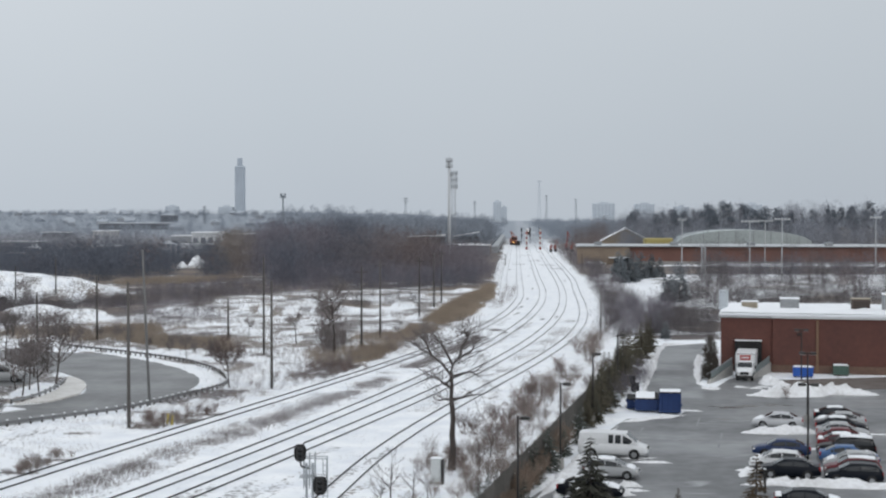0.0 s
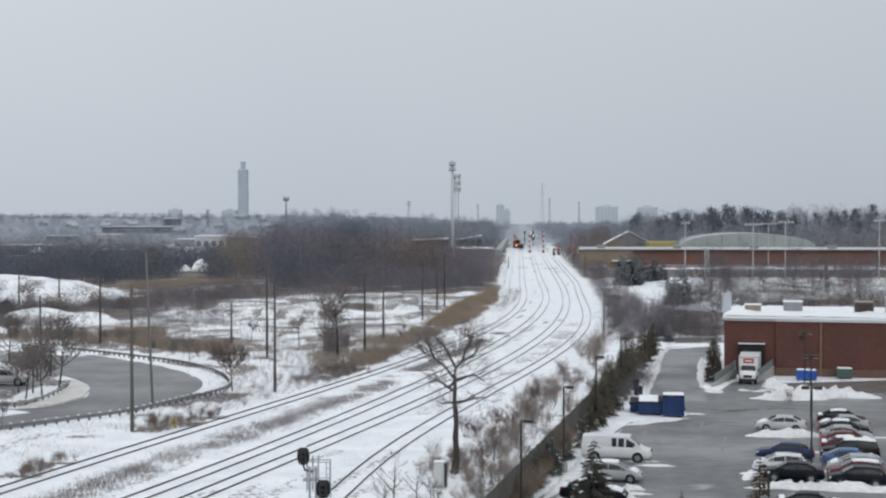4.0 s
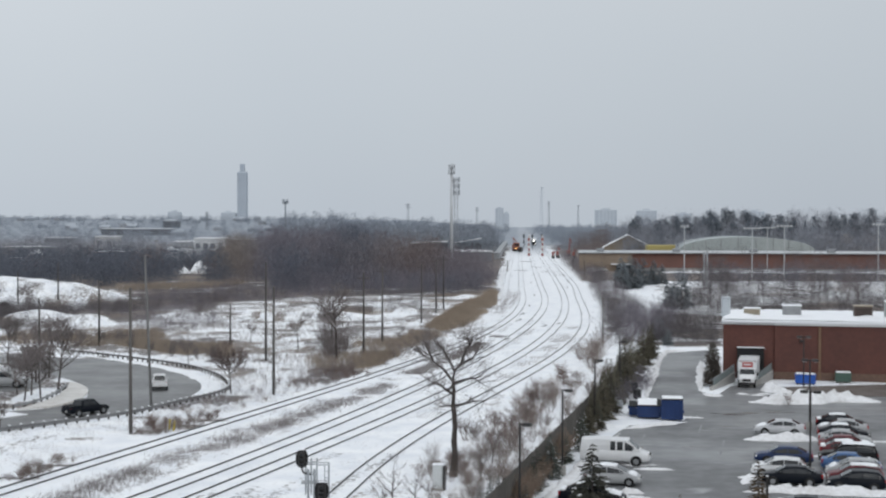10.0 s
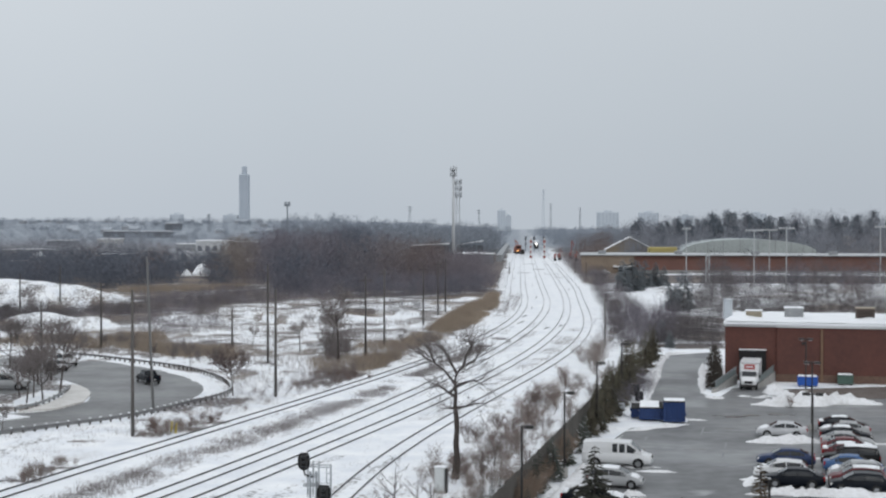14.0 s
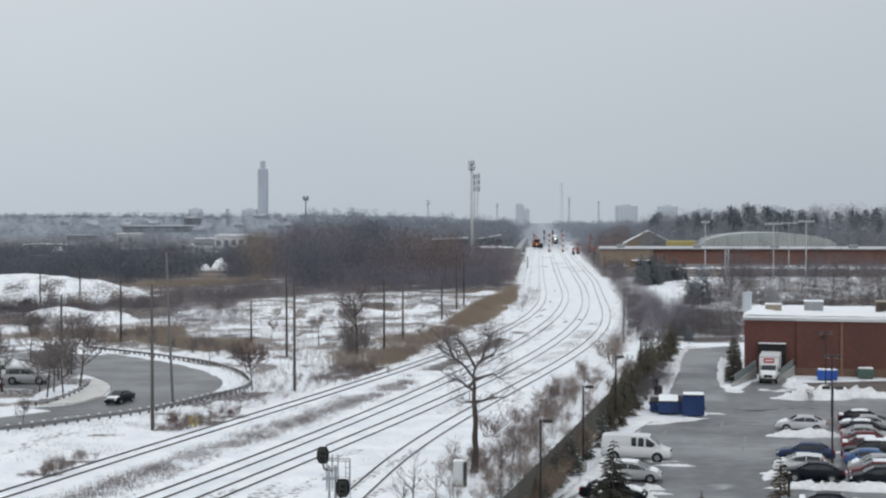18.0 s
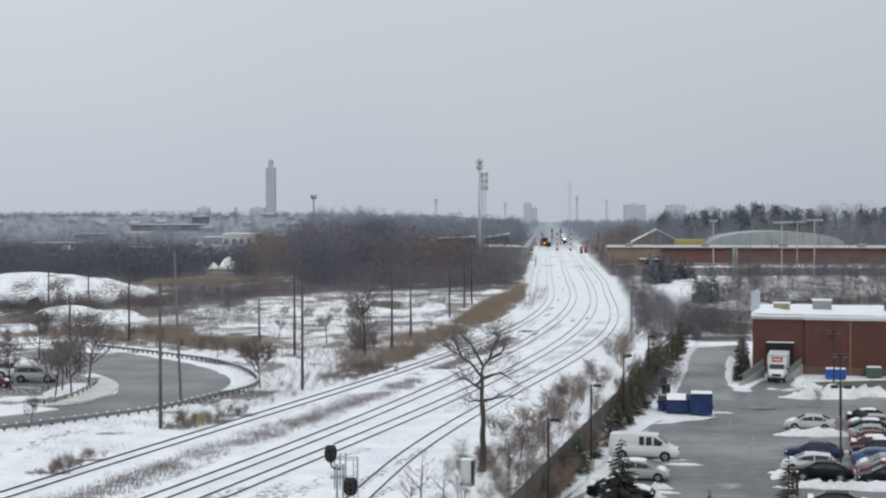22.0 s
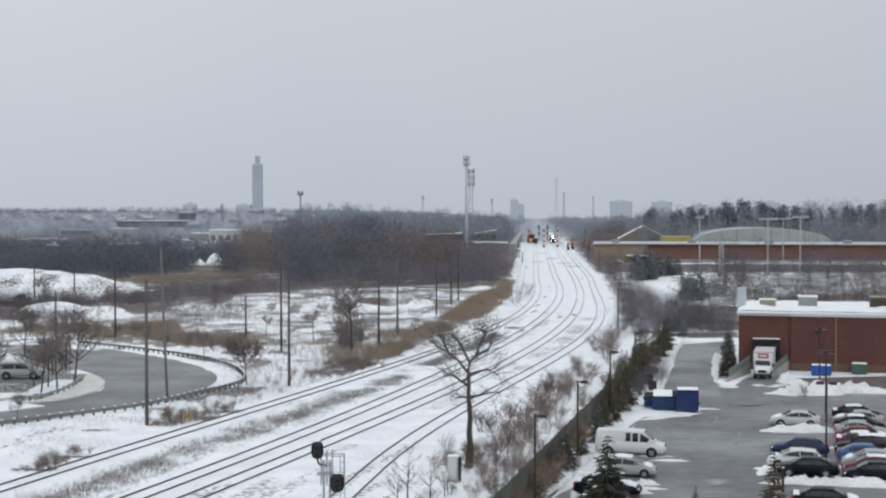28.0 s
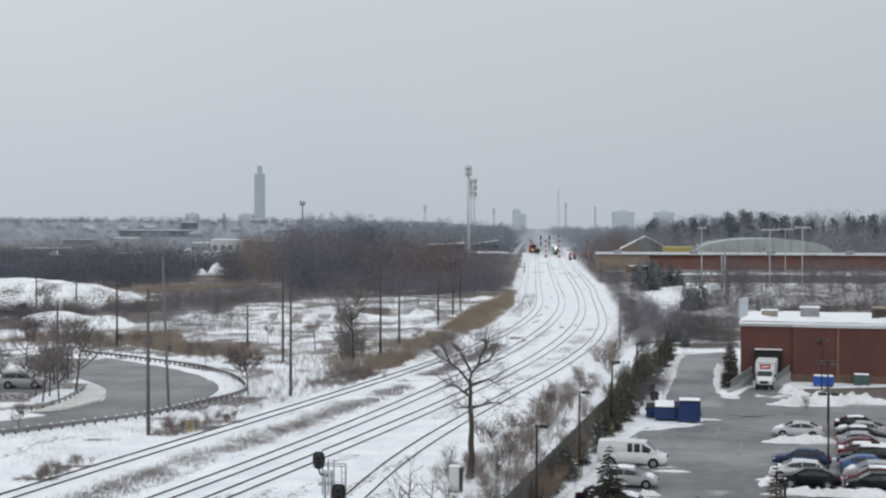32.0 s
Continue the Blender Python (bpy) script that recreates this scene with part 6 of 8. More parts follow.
# ---- lot furniture ----
def dumpsters():
    blue = mat("dark_blue_steel", (0.016, 0.044, 0.15), 0.45, 0.35, 1.0, metal=0.2)
    for k, (x, y, w, h) in enumerate(((19.35, 127.9, 2.3, 1.5), (21.25, 126.44, 2.0, 1.95), (18.1, 129.6, 0.9, 1.15))):
        t = thing("dumpster", "dark blue steel dumpster with %s lid" % ("snow on its sloping", "snow on its flat", "a bare sloping")[k], "dumpster", pose(x, y + 0.8, 0.03, 0, 0, -8), "dumpsters")
        front = h * (0.78 if k != 1 else 1.0)
        side = [(-0.9, 0.15), (0.9, 0.15), (0.9, h), (-0.95, front)]
        part("body", Shape().loft([[(-w / 2, a, b) for a, b in side], [(w / 2, a, b) for a, b in side]]), blue, t)
        for s in (-1, 1):
            part("side_pocket", Shape().box(s * (w / 2 + 0.06), 0, 0.8, 0.12, 1.1, 0.2, 0.02), blue, t)
        for s in range(4):
            part("rib", Shape().box(-w / 2 + w * (s + 0.5) / 4, -0.93, front * 0.5, 0.08, 0.06, front * 0.75, 0.02), blue, t)
        lid = [(-1.0, front + 0.02), (0.95, h + 0.02), (0.95, h + 0.12), (-1.0, front + 0.12)]
        part("lid", Shape().loft([[(-w / 2 * 0.98, a, b) for a, b in lid], [(w / 2 * 0.98, a, b) for a, b in lid]]), BLACK, t, "black plastic lid")
        if k == 2:
            continue
        snow = [(-0.9, front + 0.14), (0.9, h + 0.14), (0.7, h + 0.24), (-0.8, front + 0.22)]
        part("snow_cap", Shape().loft([[(-w / 2 * 0.95, a, b) for a, b in snow], [(w / 2 * (0.6 if k == 0 else 0.95), a, b) for a, b in snow]]), SNOW, t)
    t = thing("waste_bin", "black upright waste bin with a raised lid beside the dumpsters", "bin", pose(20.1, 142.3, 0.03, 0, 0, 20) @ Matrix.Scale(0.85, 4))
    part("body", Shape().box(0, 0, 0.6, 0.8, 0.8, 1.15, 0.06), BLACK, t)
    part("lid", Shape().box(0.05, 0.4, 1.6, 0.8, 0.08, 0.95, 0.03, Matrix.Rotation(radians(-14), 4, "X")), BLACK, t, "raised black lid")
    t = thing("utility_box", "small pale utility box in the snow by the fence", "utility box", pose(17.27, 134.90, 0))
    part("body", Shape().box(0, 0, 0.4, 0.7, 0.5, 0.85, 0.04), GALVANISED, t)
    sky = mat("bright_blue_plastic", (0.02, 0.10, 0.42), 0.4, 0.25, 1.0)
    green = mat("green_bin_paint", (0.07, 0.125, 0.10), 0.5, 0.3, 1.0)
    for x, y, w, m, lab in ((41.22, 155.72, 2.25, sky, "bright blue steel bin with snow on top"), (46.03, 157.38, 1.75, green, "dark green steel bin with snow on top")):
        t = thing("skip_bin", lab + " before the brick wall", "bin", pose(x, y, 0.03, 0, 0, LOT_TURN))
        part("body", Shape().box(0, 0, 0.62, w, 1.2, 1.0, 0.05), m, t)
        part("rim", Shape().box(0, 0, 1.1, w + 0.1, 1.3, 0.1, 0.02), m, t)
        part("snow_cap", Shape().box(0, 0, 1.2, w * 0.94, 1.15, 0.16, 0.07), SNOW, t)
        for k in range(4):
            part("rib", Shape().box(-w / 2 + w * (k + 0.5) / 4, -0.62, 0.6, 0.1, 0.06, 0.9, 0.02), m, t)
        for s in (-1, 1):
            part("foot", Shape().box(s * w * 0.4, 0, 0.06, 0.12, 1.1, 0.12), BLACK, t)


dumpsters()


def dock_and_roof():
    """Loading dock walls, dock shelter, roof units and wall details of the store, in its own axes."""
    base = pose(32.6, 160.0, 0, 0, 0, LOT_TURN)
    tin = mat("roof_unit_metal", (0.36, 0.37, 0.38), 0.5, 0.3, 0.8, metal=0.3)
    tan = mat("tan_unit_metal", (0.38, 0.33, 0.25), 0.6, 0.3, 0.8)
    brownm = mat("brown_louvre_metal", (0.09, 0.065, 0.055), 0.6, 0.3, 0.8)
    for lab, x, y, w, d, h, m in (("tan", 3.3, 6, 1.9, 1.9, 1.05, tan), ("grey", 8.0, 7, 2.2, 2.2, 1.4, tin), ("brown", 16.2, 6.5, 2.1, 2.0, 1.5, brownm), ("grey", 19.8, 6.5, 2.2, 2.2, 2.1, tin)):
        t = thing("rooftop_unit", lab + " metal ventilation unit on the snowy store roof", "rooftop unit", base @ pose(x, y, 7.05), "rooftop units")
        part("casing", Shape().box(0, 0, h / 2, w, d, h, 0.08), m, t)
        part("lid", Shape().box(0, 0, h + 0.05, w + 0.15, d + 0.15, 0.1, 0.03), tan if lab == "brown" else SNOW, t)
        for k in range(5):
            part("louvre", Shape().box(0, -d / 2 - 0.02, h * (0.25 + 0.13 * k), w * 0.75, 0.06, 0.05), BLACK if lab == "brown" else m, t)
    t = thing("roof_screen", "white metal vent shaft at the corner of the store roof", "vent shaft", base @ pose(0.15, 8.5, 7.0))
    shaft = mat("pale_blue_grey_metal", (0.52, 0.56, 0.60), 0.5, 0.3, 0.9, tint=(0.40, 0.43, 0.46))
    part("casing", Shape().box(0, 0, 1.2, 1.05, 1.0, 2.1, 0.08), shaft, t)
    part("cap", Shape().box(0, 0, 2.28, 1.15, 1.1, 0.1, 0.03), shaft, t)
    part("flashing", Shape().box(0, 0, 0.1, 1.3, 1.25, 0.3, 0.05), shaft, t)
    t = thing("dock_shelter", "black padded dock shelter with a snowy top edge", "dock shelter", base @ pose(3.2, 2.3, -0.6))
    part("side_pad", Shape().box(-1.36, -0.25, 2.0, 0.4, 0.5, 3.7, 0.06), BLACK, t)
    part("side_pad", Shape().box(1.36, -0.25, 2.0, 0.4, 0.5, 3.7, 0.06), BLACK, t)
    part("head_pad", Shape().box(0, -0.25, 3.8, 3.1, 0.6, 0.95, 0.06), BLACK, t)
    part("snow_cap", Shape().box(0, -0.35, 4.32, 3.15, 0.8, 0.1, 0.04), SNOW, t)
    part("bay_door", Shape().box(0, -0.03, 2.0, 2.5, 0.05, 3.0), DARK_STEEL, t)
    for s, x in (("near", 0.9), ("far", 5.2)):
        t = thing("dock_wall", "low sloping concrete wall beside the dock ramp", "retaining wall", base @ pose(x, -3.5 if s == "near" else 0, 0, 0, 0, -14), "dock walls")
        prof = [(2.0, 0), (-7.5, 0), (-7.5, 0.35), (2.0, 1.2)]
        part("wall", Shape().loft([[(-0.15, a, b) for a, b in prof], [(0.15, a, b) for a, b in prof]]), CONCRETE, t)
        guard = [(1.8, 1.2), (-6.6, 0.45), (-6.6, 1.15), (1.8, 2.0)]
        part("guard_panel", Shape().loft([[(-0.02, a, b) for a, b in guard], [(0.02, a, b) for a, b in guard]]), mat("grey_green_mesh_panel", (0.20, 0.235, 0.235), 0.6, 0.3, 1.0), t, "grey-green mesh guard panel")
        if s == "far":
            continue
        rail = Shape().tube([(0, 2.0, 2.0), (0, -7.3, 1.15)], 0.04, 6)
        for k in range(5):
            yy = 2.0 - k * 2.05
            rail.tube([(0, yy, 0.35 + (yy + 7.5) * 0.088), (0, yy, 1.15 + (yy + 7.3) * 0.091)], 0.03, 5)
        part("handrail", rail, GALVANISED, t)
    st = next(o for o in scene.objects if o.name.startswith("store_building"))
    for x in (11.1, 25.0):
        part("downpipe", Shape().box(x + (0.15 if x < 6 else 0), 1.9 if x > 6 else 1.92, 3.2, 0.3, 0.14, 6.3, 0.02), mat("brown_pipe", (0.19, 0.115, 0.07), 0.7), st, "brown downpipe strip")
    part("plinth", Shape().box(45, 1.93, 0.45, 78.2, 0.16, 0.95, 0.02), mat("brown_block_base", (0.16, 0.10, 0.075), 0.9, 0.4, 0.4), st, "darker block base course")
    part("wall_lamp", Shape().box(9.0, 1.85, 4.6, 0.4, 0.3, 0.3, 0.04), DARK_STEEL, st)
    drift, nx, ny = [], 168, 38
    for b in range(ny + 1):
        for a in range(nx + 1):
            x, y = 0.1 + 83.7 * a / nx, 1.9 + 18.8 * b / ny
            edge_ = min(1.0, 0.4 + min(a, nx - a, b, ny - b) * 0.3)
            z = 0.15 + 0.16 * noise.noise((x * 0.45, y * 0.45, 3.0)) + 0.10 * noise.noise((x * 1.3, y * 1.3, 7.0))
            for ux, uy, up in ((3.3, 6, 0.35), (8.0, 7, 0.4), (16.2, 6.5, 0.4), (19.8, 6.5, 0.3), (0.4, 5.0, 0.5)):
                z += up * math.exp(-((x - ux) / 1.9) ** 2 - ((y - uy + 0.6) / 1.6) ** 2)
            drift.append((x, y, 6.97 + max(0.03, z * edge_)))
    sheet = Shape().add(drift, [(r * (nx + 1) + q, r * (nx + 1) + q + 1, (r + 1) * (nx + 1) + q + 1, (r + 1) * (nx + 1) + q) for r in range(ny) for q in range(nx)])
    part("roof_snow", sheet, SNOW, st, "thick drifted snow on the flat roof", True)


dock_and_roof()


# ---- vehicles ----
PAINTS = {}


def paint(name, color, metal=0.0, rough=0.28):
    if name not in PAINTS:
        PAINTS[name] = mat("car_paint_" + name, color, rough, 0.25, 1.2, metal=metal, bump=0.02, tint=tuple(min(1, c * 0.8 + 0.003) for c in color), gloss=0.25 if max(color) > 0.05 else 0.12)
    return PAINTS[name]


def ring(x, w, zb, zt, tuck=0.12):
    """A rounded cross-section of a car body."""
    m = zb + (zt - zb) * 0.45
    half = [(w * 0.86, zb), (w * 0.97, zb + 0.1), (w, m), (w * 0.97, zt - 0.1), (w * (1 - tuck), zt - 0.015), (w * 0.5, zt + 0.01)]
    return [(x, y, z) for y, z in half] + [(x, -y, z) for y, z in reversed(half)]


SHAPES = {  # length, width; body stations x, half width, bottom, top; cabin stations x, roof z, roof half width; belt z; doors
    "sedan": dict(L=4.7, body=[(-2.35, .72, .38, .80), (-2.22, .84, .26, .97), (-1.5, .90, .2, 1.0), (0, .91, .2, .96), (1.0, .90, .2, .95), (1.85, .87, .22, .84), (2.22, .78, .28, .70), (2.35, .62, .36, .60)],
                  cabin=[(-1.95, .99, .70), (-1.05, 1.40, .60), (-.4, 1.45, .62), (.35, 1.43, .62), (1.25, .96, .74)], belt=.95, cuts=(-1.25, -.35, .62), axle=1.35, wheel=.32),
    "hatch": dict(L=4.2, body=[(-2.1, .74, .38, .85), (-2.0, .84, .26, 1.0), (-1.3, .88, .2, 1.0), (0, .89, .2, .97), (.9, .88, .2, .96), (1.65, .85, .22, .84), (2.0, .76, .28, .70), (2.1, .62, .36, .60)],
                  cabin=[(-2.02, 1.0, .70), (-1.6, 1.42, .60), (-.5, 1.50, .62), (.25, 1.47, .62), (1.2, .97, .74)], belt=.97, cuts=(-1.55, -.45, .5), axle=1.25, wheel=.31),
    "suv": dict(L=4.7, body=[(-2.35, .78, .45, .95), (-2.25, .88, .32, 1.08), (-1.3, .93, .28, 1.1), (0, .94, .28, 1.08), (1.1, .93, .28, 1.07), (1.9, .90, .3, .98), (2.25, .82, .36, .85), (2.35, .7, .44, .75)],
                cabin=[(-2.3, 1.1, .78), (-2.0, 1.68, .68), (-.6, 1.75, .70), (.45, 1.72, .70), (1.25, 1.08, .80)], belt=1.07, cuts=(-1.9, -.6, .55), axle=1.4, wheel=.37),
    "minivan": dict(L=5.0, body=[(-2.5, .82, .4, .95), (-2.42, .92, .28, 1.05), (-1.3, .97, .22, 1.08), (0, .97, .22, 1.06), (1.2, .96, .22, 1.04), (2.0, .92, .25, .92), (2.4, .82, .3, .76), (2.5, .68, .4, .66)],
                    cabin=[(-2.46, 1.07, .82), (-2.2, 1.70, .70), (-.6, 1.76, .72), (.6, 1.70, .70), (1.8, 1.02, .80)], belt=1.05, cuts=(-2.1, -.7, .75), axle=1.5, wheel=.34),
    "van": dict(L=5.7, body=[(-2.85, .92, .45, 1.1), (-2.8, .98, .35, 1.22), (-1.5, 1.0, .3, 1.24), (0, 1.0, .3, 1.22), (1.5, 1.0, .3, 1.22), (2.2, .96, .32, 1.10), (2.7, .90, .36, .96), (2.85, .8, .45, .84)],
                cabin=[(-2.84, 1.24, .94), (-2.74, 2.05, .80), (-.8, 2.12, .82), (1.05, 2.08, .80), (2.05, 1.2, .88)], belt=1.2, cuts=(-2.4, -.25, .72), axle=1.75, wheel=.37),
    "pickup": dict(L=5.7, body=[(-2.85, .93, .55, 1.0), (-2.8, .97, .45, 1.12), (-1.0, .98, .4, 1.13), (0, .98, .38, 1.12), (1.2, .97, .38, 1.12), (2.2, .95, .4, 1.06), (2.7, .88, .45, .95), (2.85, .78, .55, .85)],
                   cabin=[(-1.3, 1.12, .84), (-1.12, 1.84, .74), (-.2, 1.92, .76), (.65, 1.88, .74), (1.4, 1.14, .84)], belt=1.11, cuts=(-1.02, -.12, .8), axle=1.8, wheel=.42),
}


def vehicle(kind, color, label, at, snow=(), group="parked cars", name=None, size=0.93):
    """A road vehicle, nose along its own x: body, cabin, panes, wheels, lamps, bumpers, mirrors and lying snow."""
    s = SHAPES[kind]
    at = at @ Matrix.Scale(size, 4)
    t = thing(name or {"van": "van", "pickup": "pickup_truck", "minivan": "minivan"}.get(kind, "car"), label, {"van": "van", "pickup": "pickup truck"}.get(kind, "car"), at, group)
    P_ = paint(color, {"white": (.72, .73, .74), "silver": (.40, .41, .42), "pale": (.55, .56, .58), "grey": (.09, .095, .10), "dark": (.006, .0085, .014), "blue": (.018, .036, .10), "red": (.12, .022, .028), "black": (.004, .0045, .006), "skyblue": (.06, .13, .28)}[color])
    body = fix(part("body", Shape().loft([ring(*st) for st in s["body"]]), P_, t, smooth=True))
    cab, belt = s["cabin"], s["belt"]
    wb = s["body"][3][1] * 0.93

    def at_x(x):
        for (x0, z0, w0), (x1, z1, w1) in zip(cab, cab[1:]):
            if x0 <= x <= x1:
                f = (x - x0) / (x1 - x0)
                return z0 + (z1 - z0) * f, w0 + (w1 - w0) * f
        return cab[-1][1:]

    rings = []
    for x, z, w in cab:
        rings.append([(x, wb, belt - .06), (x, (wb + w) / 2 + .03, (belt - .03 + z - .05) / 2), (x, w, z - .05), (x, w * .8, z), (x, -w * .8, z), (x, -w, z - .05), (x, -(wb + w) / 2 - .03, (belt - .03 + z - .05) / 2), (x, -wb, belt - .06)])
    roof = fix(part("cabin", Shape().loft(rings), P_, t, smooth=False))

    def on_side(x, f, side, out=0.0):
        z, w = at_x(x)
        z -= .05
        yy = (wb + (w - wb) * f + .06 * f * (1 - f) * 2 + out) * side
        return Vector((x, yy, belt - .03 + (z - belt + .03) * f))

    c = s["cuts"]
    spans = [(cab[0][0] + .45 * (cab[1][0] - cab[0][0]) + .1, c[0]), (c[0] + .06, c[1]), (c[1] + .07, c[2]), (c[2] + .05, cab[3][0] + .62 * (cab[4][0] - cab[3][0]))]
    if kind == "van":
        spans = [(-.35, .05), (.2, .66), (.82, 1.55)]
    for side in (-1, 1):
        for a, b in spans:
            if b - a < .15:
                continue
            rows = [[on_side(a, f, side, -.03), on_side(b, f, side, -.03), on_side(b, f, side, .016), on_side(a, f, side, .016)] for f in (.08, .3, .5, .7, .86)]
            fix(part("side_window", Shape().loft(rows), GLASS_DARK, t))
    for (x0, z0, w0), (x1, z1, w1), nm in ((cab[3], cab[4], "windshield"), (cab[1], cab[0], "rear_window")):
        n = Vector(((1 if x1 > x0 else -1) * (z0 - z1), 0, abs(x1 - x0))).normalized()
        quad = []
        for f, sd in ((.08, 1), (.08, -1), (.86, -1), (.86, 1)):
            w = (w0 + (w1 - w0) * f) * .86
            quad.append(Vector((x0 + (x1 - x0) * f, sd * w, z0 + (z1 - z0) * f)))
        fix(part(nm, Shape().loft([[q - n * .03 for q in quad], [q + n * .012 for q in quad]]), GLASS_DARK, t))
    r, half = s["wheel"], s["body"][3][1]
    tyre = Shape()
    prof = [(-.11, r * .62), (-.11, r * .93), (-.07, r), (.07, r), (.11, r * .93), (.11, r * .62)]
    tyre.loft([[(r2 * math.cos(k * math.pi / 9), y, r2 * math.sin(k * math.pi / 9)) for y, r2 in prof] for k in range(19)])
    tm = tyre.mesh("tyre", BLACK, True)
    rm = Shape().cyl(0, -.1, 0, r * .64, .2, 14, axis="y").mesh("rim", RIM)
    arch = Shape().cyl(0, -.03, 0, r * 1.22, .06, 18, axis="y").mesh("wheel_arch", BLACK)
    for x in (-s["axle"], s["axle"]):
        for side in (-1, 1):
            part("wheel_arch", arch, None, t, at=pose(x, side * (half - .02), r * 1.02))
            w = part("wheel", tm, None, t, at=pose(x, side * (half - .06), r))
            part("rim", rm, None, w)
    front, rear = s["L"] / 2, -s["L"] / 2
    zf, zr = s["body"][-2][3] - .08, s["body"][1][3] - .18
    for side in (-1, 1):
        part("headlight", Shape().box(front - .16, side * half * .66, zf, .22, .34, .15, .04), LAMP_CLEAR, t)
        part("tail_light", Shape().box(rear + .1, side * half * .78, zr, .16, .22, .3, .03), LAMP_RED, t)
        part("mirror", Shape().box(cab[3][0] + .45, side * (half + .1), belt + .08, .12, .2, .15, .04), P_, t)
    part("front_bumper", Shape().box(front - .08, 0, .42, .2, half * 1.7, .2, .06), P_ if kind not in ("van", "pickup") else GALVANISED, t)
    part("rear_bumper", Shape().box(rear + .08, 0, .48, .2, half * 1.75, .2, .06), P_ if kind not in ("van", "pickup") else DARK_STEEL, t)
    part("grille", Shape().box(front - .06, 0, zf - .03, .14, half * .8, .16, .02), BLACK, t)
    part("rear_plate", Shape().box(rear + .0, 0, .68, .04, .3, .15, .01), LAMP_CLEAR, t)
    if kind == "pickup":
        part("load_bed", Shape().box(-2.08, 0, 1.15, 1.4, 1.5, .06), BLACK, t, "dark open load bed")
        for side in (-1, 1):
            part("bed_side", Shape().box(-2.08, side * .86, 1.2, 1.45, .16, .2, .04), P_, t)
        part("tailgate", Shape().box(-2.76, 0, 1.2, .12, 1.7, .2, .03), P_, t)
    rnd = random.Random(len(label) + int(at.translation.x * 10))

    def pad(nm, x0, x1, hw, z0, z1, thick):
        rows = []
        for k in range(5):
            f = k / 4
            x, z = x0 + (x1 - x0) * f, z0 + (z1 - z0) * f
            e = thick * (1.0 if 0 < k < 4 else .35)
            j = [e * rnd.uniform(.7, 1.3) for _ in range(3)]
            rows.append([(x, hw, z - .03), (x, hw * .85, z + j[0]), (x, 0, z + j[1] * 1.1), (x, -hw * .85, z + j[2]), (x, -hw, z - .03)])
        fix(part(nm, Shape().loft(rows), SNOW, t, "snow lying on the " + nm.split("_")[0], True))

    if "thick" in snow:
        pad("roof_snow", cab[0][0] + .05, cab[3][0] + .25, cab[2][2] * 1.12, cab[1][1] + .02, cab[3][1] - .02, .5)
    if "roof" in snow:
        pad("roof_snow", cab[1][0] - .05, cab[3][0] + .05, cab[2][2] * .95, cab[1][1] + .0, cab[3][1], .1)
    if "hood" in snow:
        b = s["body"]
        pad("hood_snow", cab[4][0] + .02, front - .3, b[5][1] * .85, b[4][3] + .02, b[6][3] + .06, .09)
    if "trunk" in snow:
        pad("trunk_snow", rear + .1, cab[0][0] + .15, s["body"][1][1] * .85, s["body"][1][3] + .02, belt + .03, .1)
    if "windshield" in snow:
        pad("windshield_snow", cab[3][0], cab[4][0], .68, cab[3][1] + .03, cab[4][1] + .04, .06)
    return t


